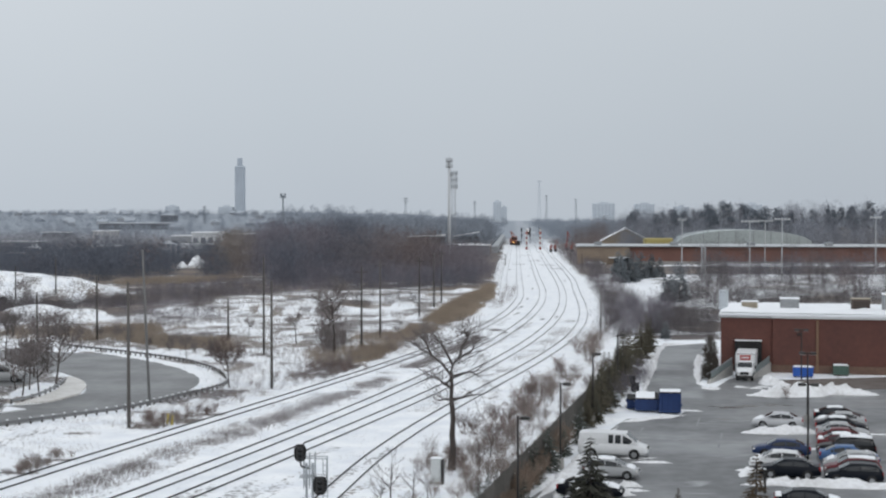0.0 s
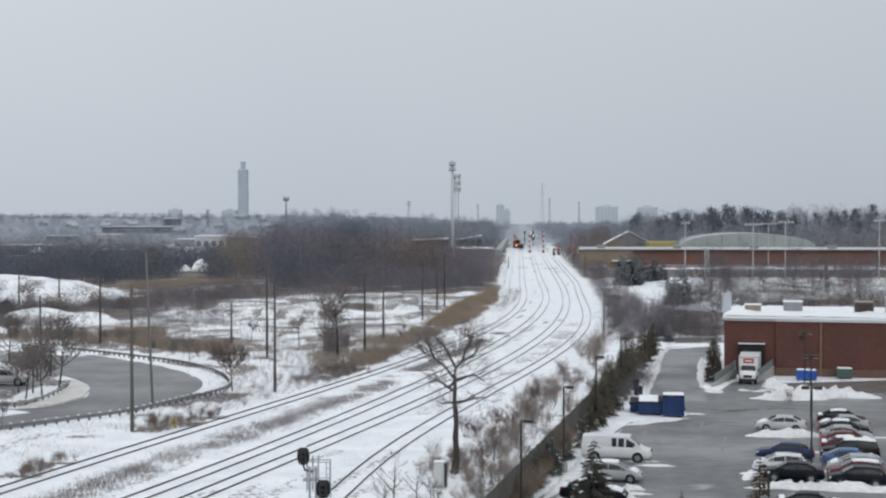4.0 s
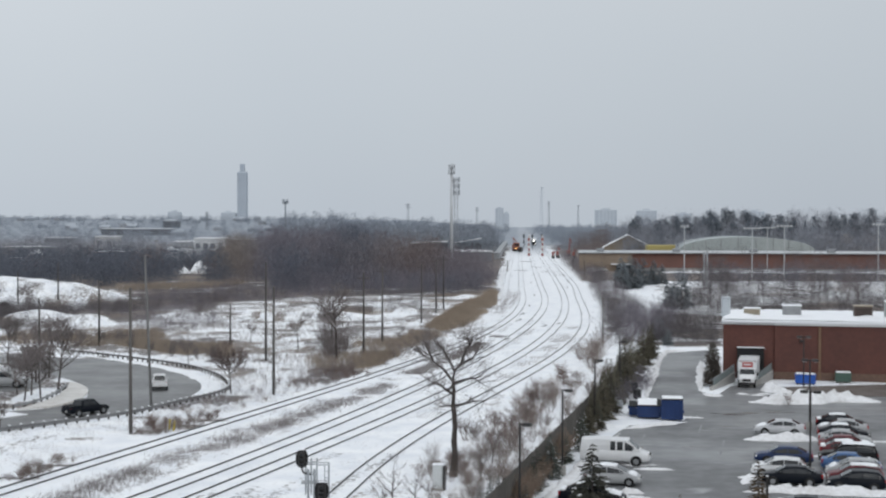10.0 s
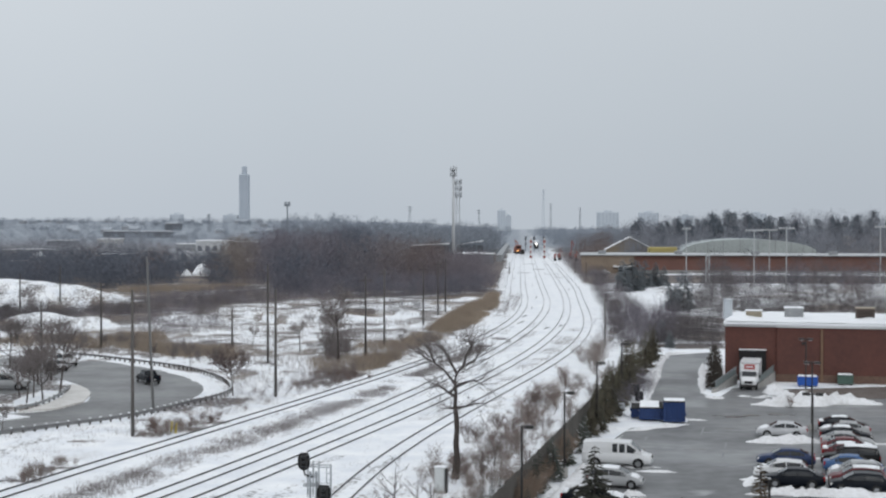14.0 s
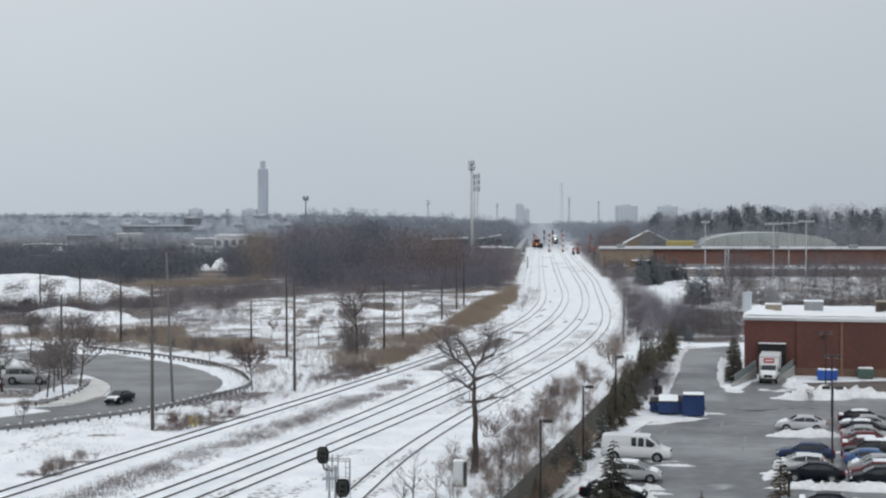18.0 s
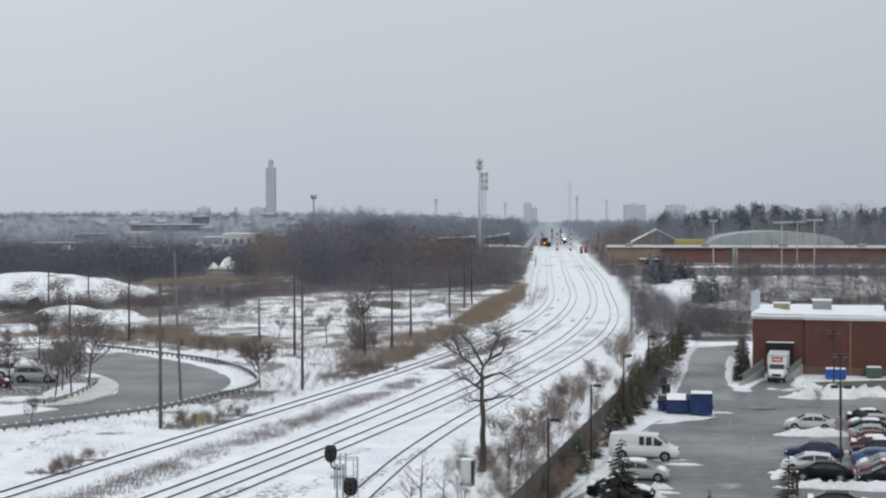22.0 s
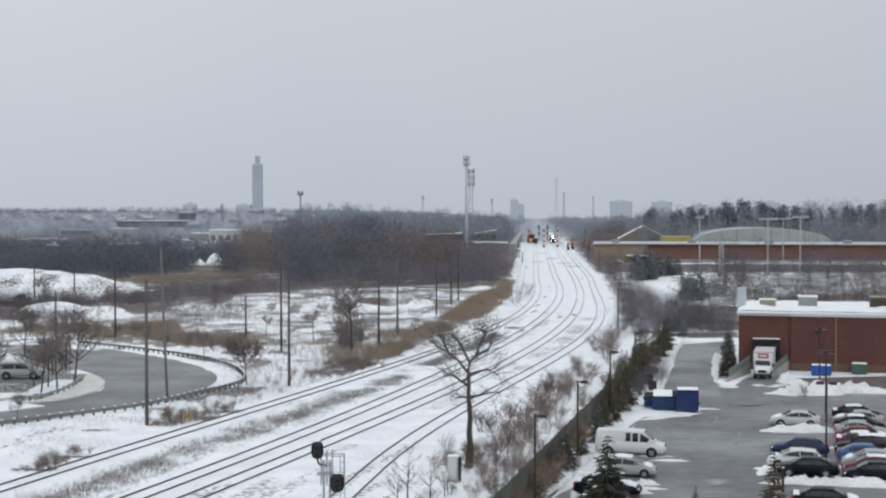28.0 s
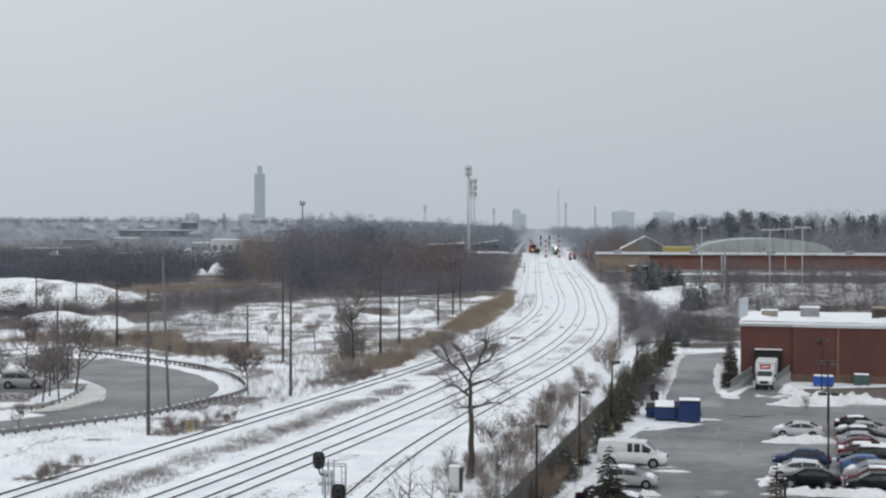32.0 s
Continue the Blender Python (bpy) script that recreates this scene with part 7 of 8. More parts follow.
def parked():
    c, s_ = math.cos(radians(LOT_TURN)), math.sin(radians(LOT_TURN))
    row = [("sedan", "dark", "dark sedan with a snowy roof ending the parked row", ("roof", "trunk"), 0), ("sedan", "silver", "silver sedan with snow on its hood in a tight row", ("hood",), 180), ("sedan", "dark", "dark sedan with a thick snow cap on its roof", ("roof",), 0),
           ("sedan", "silver", "silver sedan with clear roof parked in a tight row", (), 0), ("sedan", "red", "dark red sedan with some snow on its hood", ("hood",), 0), ("sedan", "red", "dark red sedan with snow on its roof and trunk", ("roof", "trunk"), 0), ("suv", "black", "black SUV with a white snow cap on its roof", ("roof",), 180),
           ("sedan", "skyblue", "mid-blue sedan with snow on its trunk", ("hood",), 0), ("hatch", "silver", "silver-grey hatchback with a snowy hood in a tight row", ("hood",), 180), ("hatch", "red", "dark red hatchback with snow on its roof", ("roof",), 180), ("hatch", "dark", "dark hatchback with a glossy roof at the end of the row", (), 180)]
    slots = (0, 1, 2, 3, 4, 4.9, 5.85, 6.75, 7.6, 8.4, 9.15)
    for k, (kind, col, lab, snow, turn) in zip(slots, row):
        x, y = 33.0 - (0.1 if kind == "suv" else 0) - k * .767, 121.6 - k * 3.04
        vehicle(kind, col, lab, pose(x + 2.35 * c + .9 * .228, y + 2.35 * s_ + .9 * .97, .03, 0, 0, LOT_TURN + turn), snow)
    for kind, col, lab, snow, x, y, turn in (
            ("sedan", "pale", "pale silver sedan half hidden by a ploughed snow bank", ("hood",), 29.2, 118.66, 180), ("sedan", "blue", "dark blue sedan with a clean roof", (), 26.02, 104.40, 180),
            ("hatch", "white", "white hatchback with patchy snow on its hood", ("hood",), 24.35, 99.2, 180), ("sedan", "dark", "dark grey sedan parked against the snowy island", (), 24.46, 96.02, 180),
            ("sedan", "dark", "dark sedan with snow on its hood beyond the island", ("hood", "trunk"), 23.0, 85.2, 0), ("hatch", "silver", "silver hatchback parked beside the white van", ("roof", "hood"), 11.9, 95.9, 0),
            ("sedan", "dark", "dark car under patchy snow behind a spruce", ("roof", "hood", "windshield", "trunk"), 9.7, 89.2, 0), ("van", "white", "white passenger van parked by the snowy verge", (), 13.1, 104.2, 0),
            ("suv", "silver", "silver SUV covered with thick snow beside the loop road", ("thick", "hood", "windshield", "trunk"), -49.0, 151.6, 2), ("minivan", "white", "white minivan buried under snow beside the loop road", ("thick", "hood", "windshield"), -52.6, 156.0, 2), ("hatch", "red", "red car with snow on top beside the loop road", ("roof", "hood"), -52.0, 146.4, 10)):
        vehicle(kind, col, lab, pose(x, y, .03, 0, 0, (LOT_TURN if x > 0 else 0) + turn), snow, size=1.06 if "thick" in snow else 0.93)


parked()


def box_truck():
    t = thing("box_truck", "white box truck with a red sign panel backed into the dock", "truck", pose(32.6, 160.0, .03, 0, 0, LOT_TURN) @ pose(2.95, -5.5, 0, 0, 0, -92) @ Matrix.Scale(0.93, 4))
    part("cargo_box", Shape().box(-3.1, 0, 1.95, 6.6, 2.4, 2.3, .06), WHITE_PAINT, t)
    part("corner_trim", Shape().box(.19, 1.17, 1.95, .06, .08, 2.2, .02).box(.19, -1.17, 1.95, .06, .08, 2.2, .02).box(.19, 0, 3.06, .06, 2.4, .09, .02), GALVANISED, t, "grey metal edge trim")
    cab = fix(part("cab", Shape().loft([ring(.15, 1.0, .5, 2.15), ring(.7, 1.0, .5, 2.12), ring(1.25, .99, .5, 1.52), ring(1.45, .97, .5, 1.40), ring(2.3, .90, .52, 1.24), ring(2.5, .8, .6, 1.08)]), WHITE_PAINT, t, smooth=True))
    q = [Vector((.72, .84, 2.06)), Vector((.72, -.84, 2.06)), Vector((1.24, -.88, 1.54)), Vector((1.24, .88, 1.54))]
    n = Vector((.7, 0, .7)).normalized()
    fix(part("windshield", Shape().loft([[p - n * .06 for p in q], [p + n * .05 for p in q]]), GLASS_DARK, t))
    for s in (-1, 1):
        part("side_window", Shape().box(.55, s * .99, 1.78, .6, .06, .42, .02), GLASS_DARK, t)
        part("wiper", Shape().tube([(1.26, s * .15, 1.58), (1.0, s * .55, 1.84)], .018, 4), BLACK, t)
        part("marker_lamp", Shape().box(.2, s * .8, 2.97, .05, .14, .06), LAMP_RED, t)
    part("grille", Shape().box(2.46, 0, .95, .16, 1.0, .32, .03), BLACK, t)
    part("bumper", Shape().box(2.5, 0, .55, .2, 2.0, .26, .04), DARK_STEEL, t)
    for s in (-1, 1):
        part("headlight", Shape().box(2.42, s * .68, .95, .16, .28, .2, .03), LAMP_CLEAR, t)
        part("mirror", Shape().box(1.2, s * 1.22, 1.6, .12, .16, .4, .03), BLACK, t)
        for x in (1.5, -3.2):
            w = part("wheel", Shape().cyl(x, s * .9 - .14, .45, .45, .28, 16, axis="y"), BLACK, t)
            part("rim", Shape().cyl(x, s * .9 - .16, .45, .26, .32, 12, axis="y"), RIM, w)
    part("chassis", Shape().box(-1.2, 0, .75, 6.4, .9, .3), DARK_STEEL, t)
    part("sign_panel", Shape().box(.22, 0, 2.6, .03, 1.25, .6, .01), mat("red_sign_paint", (.42, .035, .03), .5), t, "red sign panel on the box front")
    part("sign_bar", Shape().box(.245, 0, 2.6, .02, .9, .17), WHITE_PAINT, t, "pale lettering bar")


box_truck()


# ---- traffic on the loop road and the train ----
def course(rows):
    """Keys along a plan line: rows of seconds, x, y; heading follows the line."""
    T, X, Y = (np.array(c, float) for c in zip(*rows))
    fine = np.arange(T[0], T[-1] + 1e-6, 0.25)
    k = np.array([.06, .25, .38, .25, .06])

    def soft(v):
        w = np.interp(fine, T, v)
        pad_ = np.concatenate([2 * w[0] - w[2:0:-1], w, 2 * w[-1] - w[-2:-4:-1]])
        return np.convolve(pad_, k, "valid")
    for _ in range(3):
        x, y = soft(X), soft(Y)
        X, Y, T = x, y, fine
    out, turn = [], None
    for i, t in enumerate(fine):
        a, b = max(i - 2, 0), min(i + 2, len(fine) - 1)
        h = math.degrees(math.atan2(y[b] - y[a], x[b] - x[a]))
        out.append((float(t), pose(x[i], y[i], .03, 0, 0, h)))
    return out


white_pickup = vehicle("pickup", "white", "white crew-cab pickup truck driving round the loop road", pose(-80, 110, .03), (), "moving traffic", None, 0.84)
dark_pickup = vehicle("pickup", "dark", "dark pickup truck driving round the loop road", pose(-90, 110, .03), (), "moving traffic", None, 0.81)
dark_car = vehicle("sedan", "dark", "dark sedan with snow on its hood driving round the loop road", pose(-130, 200, .03), ("hood",), "moving traffic", None, 0.84)


def locomotive():
    t = thing("passenger_train", "distant passenger train with a bright headlight coming up the line", "train", pose(track_x("C", 1296), 1296, 0))
    green = mat("train_green", (.06, .16, .10), .5)
    glow = mat("headlight_glow", (1.0, .97, .9), .3, 0.0, 1.0, bump=0, emit=9.0)
    part("cab_body", Shape().box(0, 9, 2.5, 3.1, 18, 3.5, .3), mat("loco_grey", (.16, .17, .17), .5), t, "grey locomotive body")
    part("nose", Shape().box(0, -.6, 1.7, 2.8, 1.4, 1.9, .3), DARK_STEEL, t, "dark nose")
    part("underframe", Shape().box(0, 9, .55, 2.6, 17, .8, .1), DARK_STEEL, t)
    part("windshield", Shape().box(0, -.04, 3.35, 2.3, .12, .7, .05), GLASS_DARK, t)
    part("headlight", Shape().cyl(0, -.35, 3.6, .42, .3, 12, axis="y"), glow, t, "bright headlight cluster")
    for s in (-1, 1):
        part("ditch_light", Shape().cyl(s * .9, -1.4, 1.5, .14, .12, 10, axis="y"), glow, t)
    for k in range(4):
        y = 19 + k * 26
        part("coach", Shape().box(0, y + 12.7, 2.7, 3.0, 25, 4.2, .4), WHITE_PAINT, t, "white double-deck coach")
        part("coach_stripe", Shape().box(0, y + 12.7, 1.6, 3.04, 24, .8, .05), green, t)
        part("coach_windows", Shape().box(0, y + 12.7, 3.6, 3.05, 20, .6, .05), GLASS_DARK, t)
    return t


train = locomotive()


def motions():
    walk(white_pickup, course([(0, -100, 99), (3, -68, 111), (5, -45, 121), (5.5, -39.98, 123.27), (5.8, -39.35, 125.01), (6.1, -37.96, 126.44), (6.5, -36.21, 128.64), (7, -34.27, 131.69), (7.5, -32.76, 134.49), (8, -31.59, 137.40), (8.5, -30.69, 139.56), (9, -30.53, 143.17),
                               (9.5, -30.94, 147.45), (10, -31.38, 150.44), (10.5, -32.35, 153.57), (11, -33.94, 157.38), (11.5, -35.68, 160.21), (12, -37.82, 163.16), (12.5, -40.41, 166.83), (13, -43.39, 170.68), (13.5, -46.81, 174.71), (14.5, -53.34, 181.11), (15.5, -60.57, 187.22),
                               (17, -73.86, 194.59), (20, -120, 205), (32, -150, 207)]))
    walk(dark_pickup, course([(0, -130, 88), (5, -80, 107), (8, -50, 118), (9, -38.6, 124.0), (9.5, -36.2, 127.3), (10, -34.1, 129.9), (10.5, -32.40, 132.09), (11, -31.05, 135.31), (11.5, -30.21, 138.69), (12, -29.98, 142.25), (12.5, -30.31, 146.47), (13, -31.24, 150.96),
                              (13.5, -32.45, 154.64), (14.5, -36.81, 161.38), (15.5, -43.96, 170.68), (16, -48.23, 175.40), (16.5, -54.31, 181.86), (17, -59.60, 185.65), (17.5, -63.99, 188.81), (19, -77.77, 196.31), (22, -128, 205), (32, -152, 207)]))
    walk(dark_car, course([(0, -150, 186), (10, -120, 186), (12, -82, 180), (13.5, -54.48, 178.21), (14.5, -43.45, 164.98), (15.5, -37.14, 154.64), (16, -35.26, 150.44), (16.5, -34.09, 146.47), (17, -33.69, 142.71), (17.5, -33.83, 139.13), (18, -34.42, 135.72), (18.5, -35.63, 132.48),
                           (19, -37.17, 129.01), (19.5, -39.52, 125.72), (20, -41.50, 122.59), (21, -46.21, 118.97), (24, -70, 108), (32, -100, 96)]))
    rows = []
    for t, y in ((0, 1296), (3, 1228), (6, 1160), (9, 1093), (12.5, 1046), (16, 1000), (20.5, 940), (25, 881), (28.5, 842), (32, 804)):
        rows.append((t, pose(track_x("C", y), y, .16, 0, 0, -math.degrees(math.atan(.054)))))
    walk(train, rows)


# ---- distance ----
# skyline colours with the haze painted in: pale, bluish, low in contrast
HAZE_BLUE = mat("hazed_blue_concrete", (0.47, 0.52, 0.58), 0.9, 0.15, 0.02, bump=0)
HAZE_GREY = mat("hazed_grey_concrete", (0.59, 0.635, 0.68), 0.9, 0.15, 0.02, bump=0)
HAZE_WIN = mat("hazed_glazing", (0.53, 0.575, 0.625), 0.7, 0.15, 0.02, bump=0)
PALE_STEEL = mat("pale_grey_steel", (0.33, 0.345, 0.36), 0.6, 0.2, 0.3, metal=0.2)
FAR_STEEL = mat("far_grey_steel", (0.24, 0.265, 0.295), 0.7, 0.2, 0.3)


def skyline():
    # x, y, z of the foot come from the plan of the horizon
    t = thing("tower", "tall slender concrete tower with a narrow crown, haze-pale on the skyline", "tower", pose(-446.2, 3000, 10))
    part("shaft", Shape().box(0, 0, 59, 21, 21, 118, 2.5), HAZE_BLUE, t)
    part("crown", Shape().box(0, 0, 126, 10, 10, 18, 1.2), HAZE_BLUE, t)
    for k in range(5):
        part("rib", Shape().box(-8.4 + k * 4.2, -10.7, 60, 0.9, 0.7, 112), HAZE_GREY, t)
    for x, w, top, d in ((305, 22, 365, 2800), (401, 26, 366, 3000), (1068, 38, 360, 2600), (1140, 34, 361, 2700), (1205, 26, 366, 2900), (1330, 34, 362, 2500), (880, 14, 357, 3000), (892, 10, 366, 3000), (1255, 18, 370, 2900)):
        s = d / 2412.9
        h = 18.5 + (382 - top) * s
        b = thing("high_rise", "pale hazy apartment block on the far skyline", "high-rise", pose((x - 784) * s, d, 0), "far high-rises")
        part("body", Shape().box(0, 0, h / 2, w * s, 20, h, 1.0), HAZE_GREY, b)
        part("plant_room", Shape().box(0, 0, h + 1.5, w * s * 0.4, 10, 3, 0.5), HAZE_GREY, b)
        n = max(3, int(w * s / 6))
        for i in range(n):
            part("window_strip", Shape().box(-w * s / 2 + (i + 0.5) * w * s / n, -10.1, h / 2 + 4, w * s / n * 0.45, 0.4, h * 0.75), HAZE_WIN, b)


skyline()


def lattice(t, h, w0, w1, bays, r, material):
    """Four legs with braces."""
    for sx in (-1, 1):
        for sy in (-1, 1):
            part("leg", Shape().tube([(sx * w0 / 2, sy * w0 / 2, 0), (sx * w1 / 2, sy * w1 / 2, h)], r, 4), material, t)
    br = Shape()
    for k in range(bays):
        a, b = k / bays, (k + 1) / bays
        wa, wb_ = w0 + (w1 - w0) * a, w0 + (w1 - w0) * b
        for sx, sy, ex, ey in ((-1, -1, 1, -1), (1, -1, 1, 1), (1, 1, -1, 1), (-1, 1, -1, -1)):
            br.tube([(sx * wa / 2, sy * wa / 2, h * a), (ex * wb_ / 2, ey * wb_ / 2, h * b)], r * 0.6, 3, cap=False)
    part("bracing", br, material, t)


def masts():
    t = thing("cell_mast", "tall pale grey monopole mast with antenna clusters", "cell mast", pose((795 - 784) * 520 / 2412.9, 520, 0))
    part("pole", Shape().cyl(0, 0, -0.3, 0.72, 40, 10, 0.5), mat("pale_mast_paint", (0.55, 0.57, 0.59), 0.5, 0.2, 0.3), t, smooth=True)
    part("pole", Shape().cyl(0, 0, 37.2, 0.3, 3.6, 8, 0.12), PALE_STEEL, t)
    for z in (37.0, 39.0):
        part("collar", Shape().cyl(0, 0, z, 1.0, 0.18, 10), FAR_STEEL, t)
        for k in range(6):
            a = k * 1.047
            part("antenna", Shape().box(math.cos(a) * 1.1, math.sin(a) * 1.1, z + 0.5, 0.3, 0.25, 1.7, 0.04), PALE_STEEL, t)
    part("dish", Shape().cyl(0.75, -0.4, 34.0, 0.6, 0.3, 12, axis="y"), PALE_STEEL, t)
    t = thing("cell_mast", "grey lattice antenna mast beside the monopole", "cell mast", pose((803 - 784) * 545 / 2412.9, 545, 0))
    lattice(t, 36, 1.5, 1.3, 20, 0.09, PALE_STEEL)
    for z in (30.2, 32.8, 35.4):
        for k in range(8):
            a = k * 0.785
            part("antenna", Shape().box(math.cos(a) * 1.4, math.sin(a) * 1.4, z, 0.26, 0.26, 2.1, 0.04), FAR_STEEL if k % 2 else PALE_STEEL, t)
        part("frame", Shape().cyl(0, 0, z - 0.1, 1.4, 0.16, 12), FAR_STEEL, t)
    t = thing("cell_mast", "far antenna mast with a wide head on the horizon", "cell mast", pose((501 - 784) * 1400 / 2412.9, 1400, 5))
    part("pole", Shape().cyl(0, 0, 0, 0.9, 34, 6, 0.7), FAR_STEEL, t)
    for k in range(6):
        a = k * 1.047
        part("antenna", Shape().box(math.cos(a) * 2.6, math.sin(a) * 2.6, 34, 0.8, 0.8, 4.5, 0.1), FAR_STEEL, t)
    part("frame", Shape().cyl(0, 0, 32, 2.7, 0.5, 8), FAR_STEEL, t)
    for x, top, d, w, arms in ((954, 319, 2000, 5, 3), (718, 350, 1900, 5, 2), (840, 356, 2100, 4, 2), (967, 345, 2400, 4, 2), (1019, 352, 2400, 4, 1), (362, 365, 1500, 3, 2)):
        s = d / 2412.9
        h = 18.5 + (382 - top) * s
        t = thing("pylon", "thin grey lattice pylon far beyond the line", "pylon", pose((x - 784) * s, d, 0), "far pylons")
        # tallest pylon takes the haze grey
        lattice(t, h, w, 1.2, 8, 0.2, HAZE_GREY if top < 340 else FAR_STEEL)
        for k in range(arms):
            part("crossarm", Shape().box(0, 0, h * (0.97 - 0.09 * k), w * 1.6, 0.5, 0.5), HAZE_GREY if top < 340 else FAR_STEEL, t)


masts()


def gear_on_line():
    """Red and white striped masts, dark signals, an orange track machine and red gear far up the line."""
    # red and orange desaturated to paint haze over the far line
    red, pale = mat("hazed_signal_red", (0.32, 0.10, 0.085), 0.7), mat("signal_white", (0.7, 0.68, 0.66), 0.6)
    orange = mat("hazed_machine_orange", (0.29, 0.115, 0.085), 0.7)
    d = 745
    s = d / 2412.9
    for x in (932, 956):
        t = thing("striped_mast", "red and white striped mast beside the far tracks", "mast", pose((x - 784) * s, d, 0), "striped masts")
        for k in range(8):
            part("band", Shape().box(0, 0, 0.7 + k * 1.4, 0.75 if k % 3 else 1.3, 0.5, 1.4, 0.05), red if k % 2 == 0 else pale, t)
    # signal black raised to grey, haze included
    dim = mat("hazed_signal_black", (0.085, 0.09, 0.10), 0.8)
    for x in (923, 938, 955):
        t = thing("far_signal", "dark railway signal mast far up the line", "railway signal", pose((x - 784) * 0.373, 900, 0), "far signals")
        part("mast", Shape().cyl(0, 0, 0, 0.2, 10.5, 6), dim, t)
        part("signal_head", Shape().box(0, -0.2, 9.2, 1.2, 0.4, 2.7, 0.15), dim, t)
        part("signal_head", Shape().box(0, -0.2, 5.4, 1.0, 0.4, 2.1, 0.15), dim, t)
    t = thing("track_machine", "orange track maintenance machine with a lit lamp", "track machine", pose((909 - 784) * 0.34, 820, 0.1) @ Matrix.Scale(1.3, 4))
    part("chassis", Shape().box(0, 6, 1.0, 2.8, 13, 0.9, 0.1), DARK_STEEL, t)
    part("engine_hood", Shape().box(-0.3, 5, 2.6, 2.4, 7, 2.4, 0.2), orange, t)
    part("cab", Shape().box(0.3, 1.2, 3.0, 2.8, 2.6, 3.2, 0.2), orange, t)
    part("cab_window", Shape().box(0.3, -0.12, 3.6, 2.2, 0.1, 1.0, 0.05), GLASS_DARK, t)
    part("boom", Shape().tube([(-0.5, 4, 3.5), (-1.0, 6, 6.8), (0.2, 1, 5.2)], 0.3, 6), orange, t)
    part("lamp", Shape().cyl(0, -0.25, 1.9, 0.24, 0.2, 10, axis="y"), mat("amber_glow", (1.0, 0.55, 0.15), 0.4, 0.0, 1.0, bump=0, emit=2.5), t, "glowing amber lamp")
    t = thing("tail_car", "dark rail wagon beside the track machine", "rail wagon", pose((917 - 784) * 0.34, 815, 0.1))
    part("body", Shape().box(0, 4, 1.9, 2.2, 8, 2.8, 0.2), DARK_STEEL, t)
    for x, y0, w, h, dd in ((983, 440, 8, 20, 700), (1003, 436, 9, 34, 720), (975, 436, 6, 14, 690), (1012, 440, 7, 18, 690)):
        s = dd / 2412.9
        t = thing("red_machine", "red construction machine standing beside the far tracks", "construction machine", pose((x - 784) * s, dd, 0), "red machines")
        part("base", Shape().box(0, 0, 0.8, w * s * 0.7, 4, 1.4, 0.1), DARK_STEEL, t)
        part("cab", Shape().box(-0.1 * w * s, 0, 2.5, w * s * 0.5, 3, 2.0, 0.2), red, t)
        part("boom", Shape().tube([(0, 0, 3), (w * s * 0.2, 0, h * s), (w * s * 0.55, 0, h * s * 0.7)], 0.28, 6), red, t)
    for x, y, h in ((47.53, 507.11, 5), (23.13, 507.11, 4.5), (46.45, 455.32, 6)):
        t = thing("line_post", "dark wooden post on the railway bank", "post", pose(x, y, 0), "lineside posts")
        part("post", Shape().cyl(0, 0, -0.2, 0.15, h, 6), WOOD_POLE, t)
    # pale wall and ramp left of the far line
    t = thing("platform_wall", "long pale platform wall along the far line", "wall", pose(27.0, 700, 0, 0, 0, 90 - 3.1))
    part("wall", Shape().box(180, 0, 1.6, 420, 3.0, 3.2, 0.1), PALE_STEEL, t)
    part("coping", Shape().box(180, 0, 3.3, 421, 3.4, 0.2, 0.05), PALE_STEEL, t)
    for k in range(30):
        part("rail_post", Shape().box(-20 + k * 14, 1.4, 3.9, 0.3, 0.3, 1.2), FAR_STEEL, t)
    t = thing("long_shed", "long pale shed with a snowy roof beside the far line", "shed", pose(13, 640, 0, 0, 0, 8))
    part("wall", Shape().box(0, 0, 2.4, 13, 30, 4.8, 0.1), mat("grey_shed_wall", (0.22, 0.23, 0.25), 0.8, 0.2, 0.2), t)
    part("roof", Shape().box(0, 0, 4.95, 14, 31, 0.35, 0.1), SNOW, t)


gear_on_line()


LIGHT_STEEL = mat("light_mast_steel", (0.50, 0.52, 0.53), 0.5, 0.2, 0.3, metal=0.1)


def field_lights():
    for x, top, base, heads in ((1207, 389, 488, 3), (1327, 392, 492, 6), (1384, 388, 497, 5), (1354, 391, 478, 6), (1550, 385, 490, 4)):
        X, Y = (x - 784) / (base - 382) * 18.5, 18.5 * 2412.9 / (base - 382)
        h = 18.5 - (top - 382) * Y / 2412.9
        t = thing("field_light", "tall grey sports-field light mast with a row of lamps", "light mast", pose(X, Y, ground_z(X, Y) - 0.2), "field lights")
        part("pole", Shape().cyl(0, 0, 0, 0.2, h + 0.2, 8, 0.14), LIGHT_STEEL, t)
        part("crossbar", Shape().box(0, 0, h, heads * 0.95, 0.14, 0.14), LIGHT_STEEL, t)
        for k in range(heads):
            part("floodlight", Shape().box((k - (heads - 1) / 2) * 0.95, -0.2, h + 0.25, 0.6, 0.4, 0.5, 0.08), LIGHT_STEEL, t)
    X, Y = (1245 - 784) / 112 * 18.5, 18.5 * 2412.9 / 112
    for k in (0, 1):
        t = thing("pylon_post", "thick pale steel post behind the lot", "post", pose(X + k * 0.85 - 0.4, Y, ground_z(X, Y) - 0.2), "pale steel posts")
        part("post", Shape().cyl(0, 0, 0, 0.3, 10.25, 8, 0.26), LIGHT_STEEL, t)


field_lights()


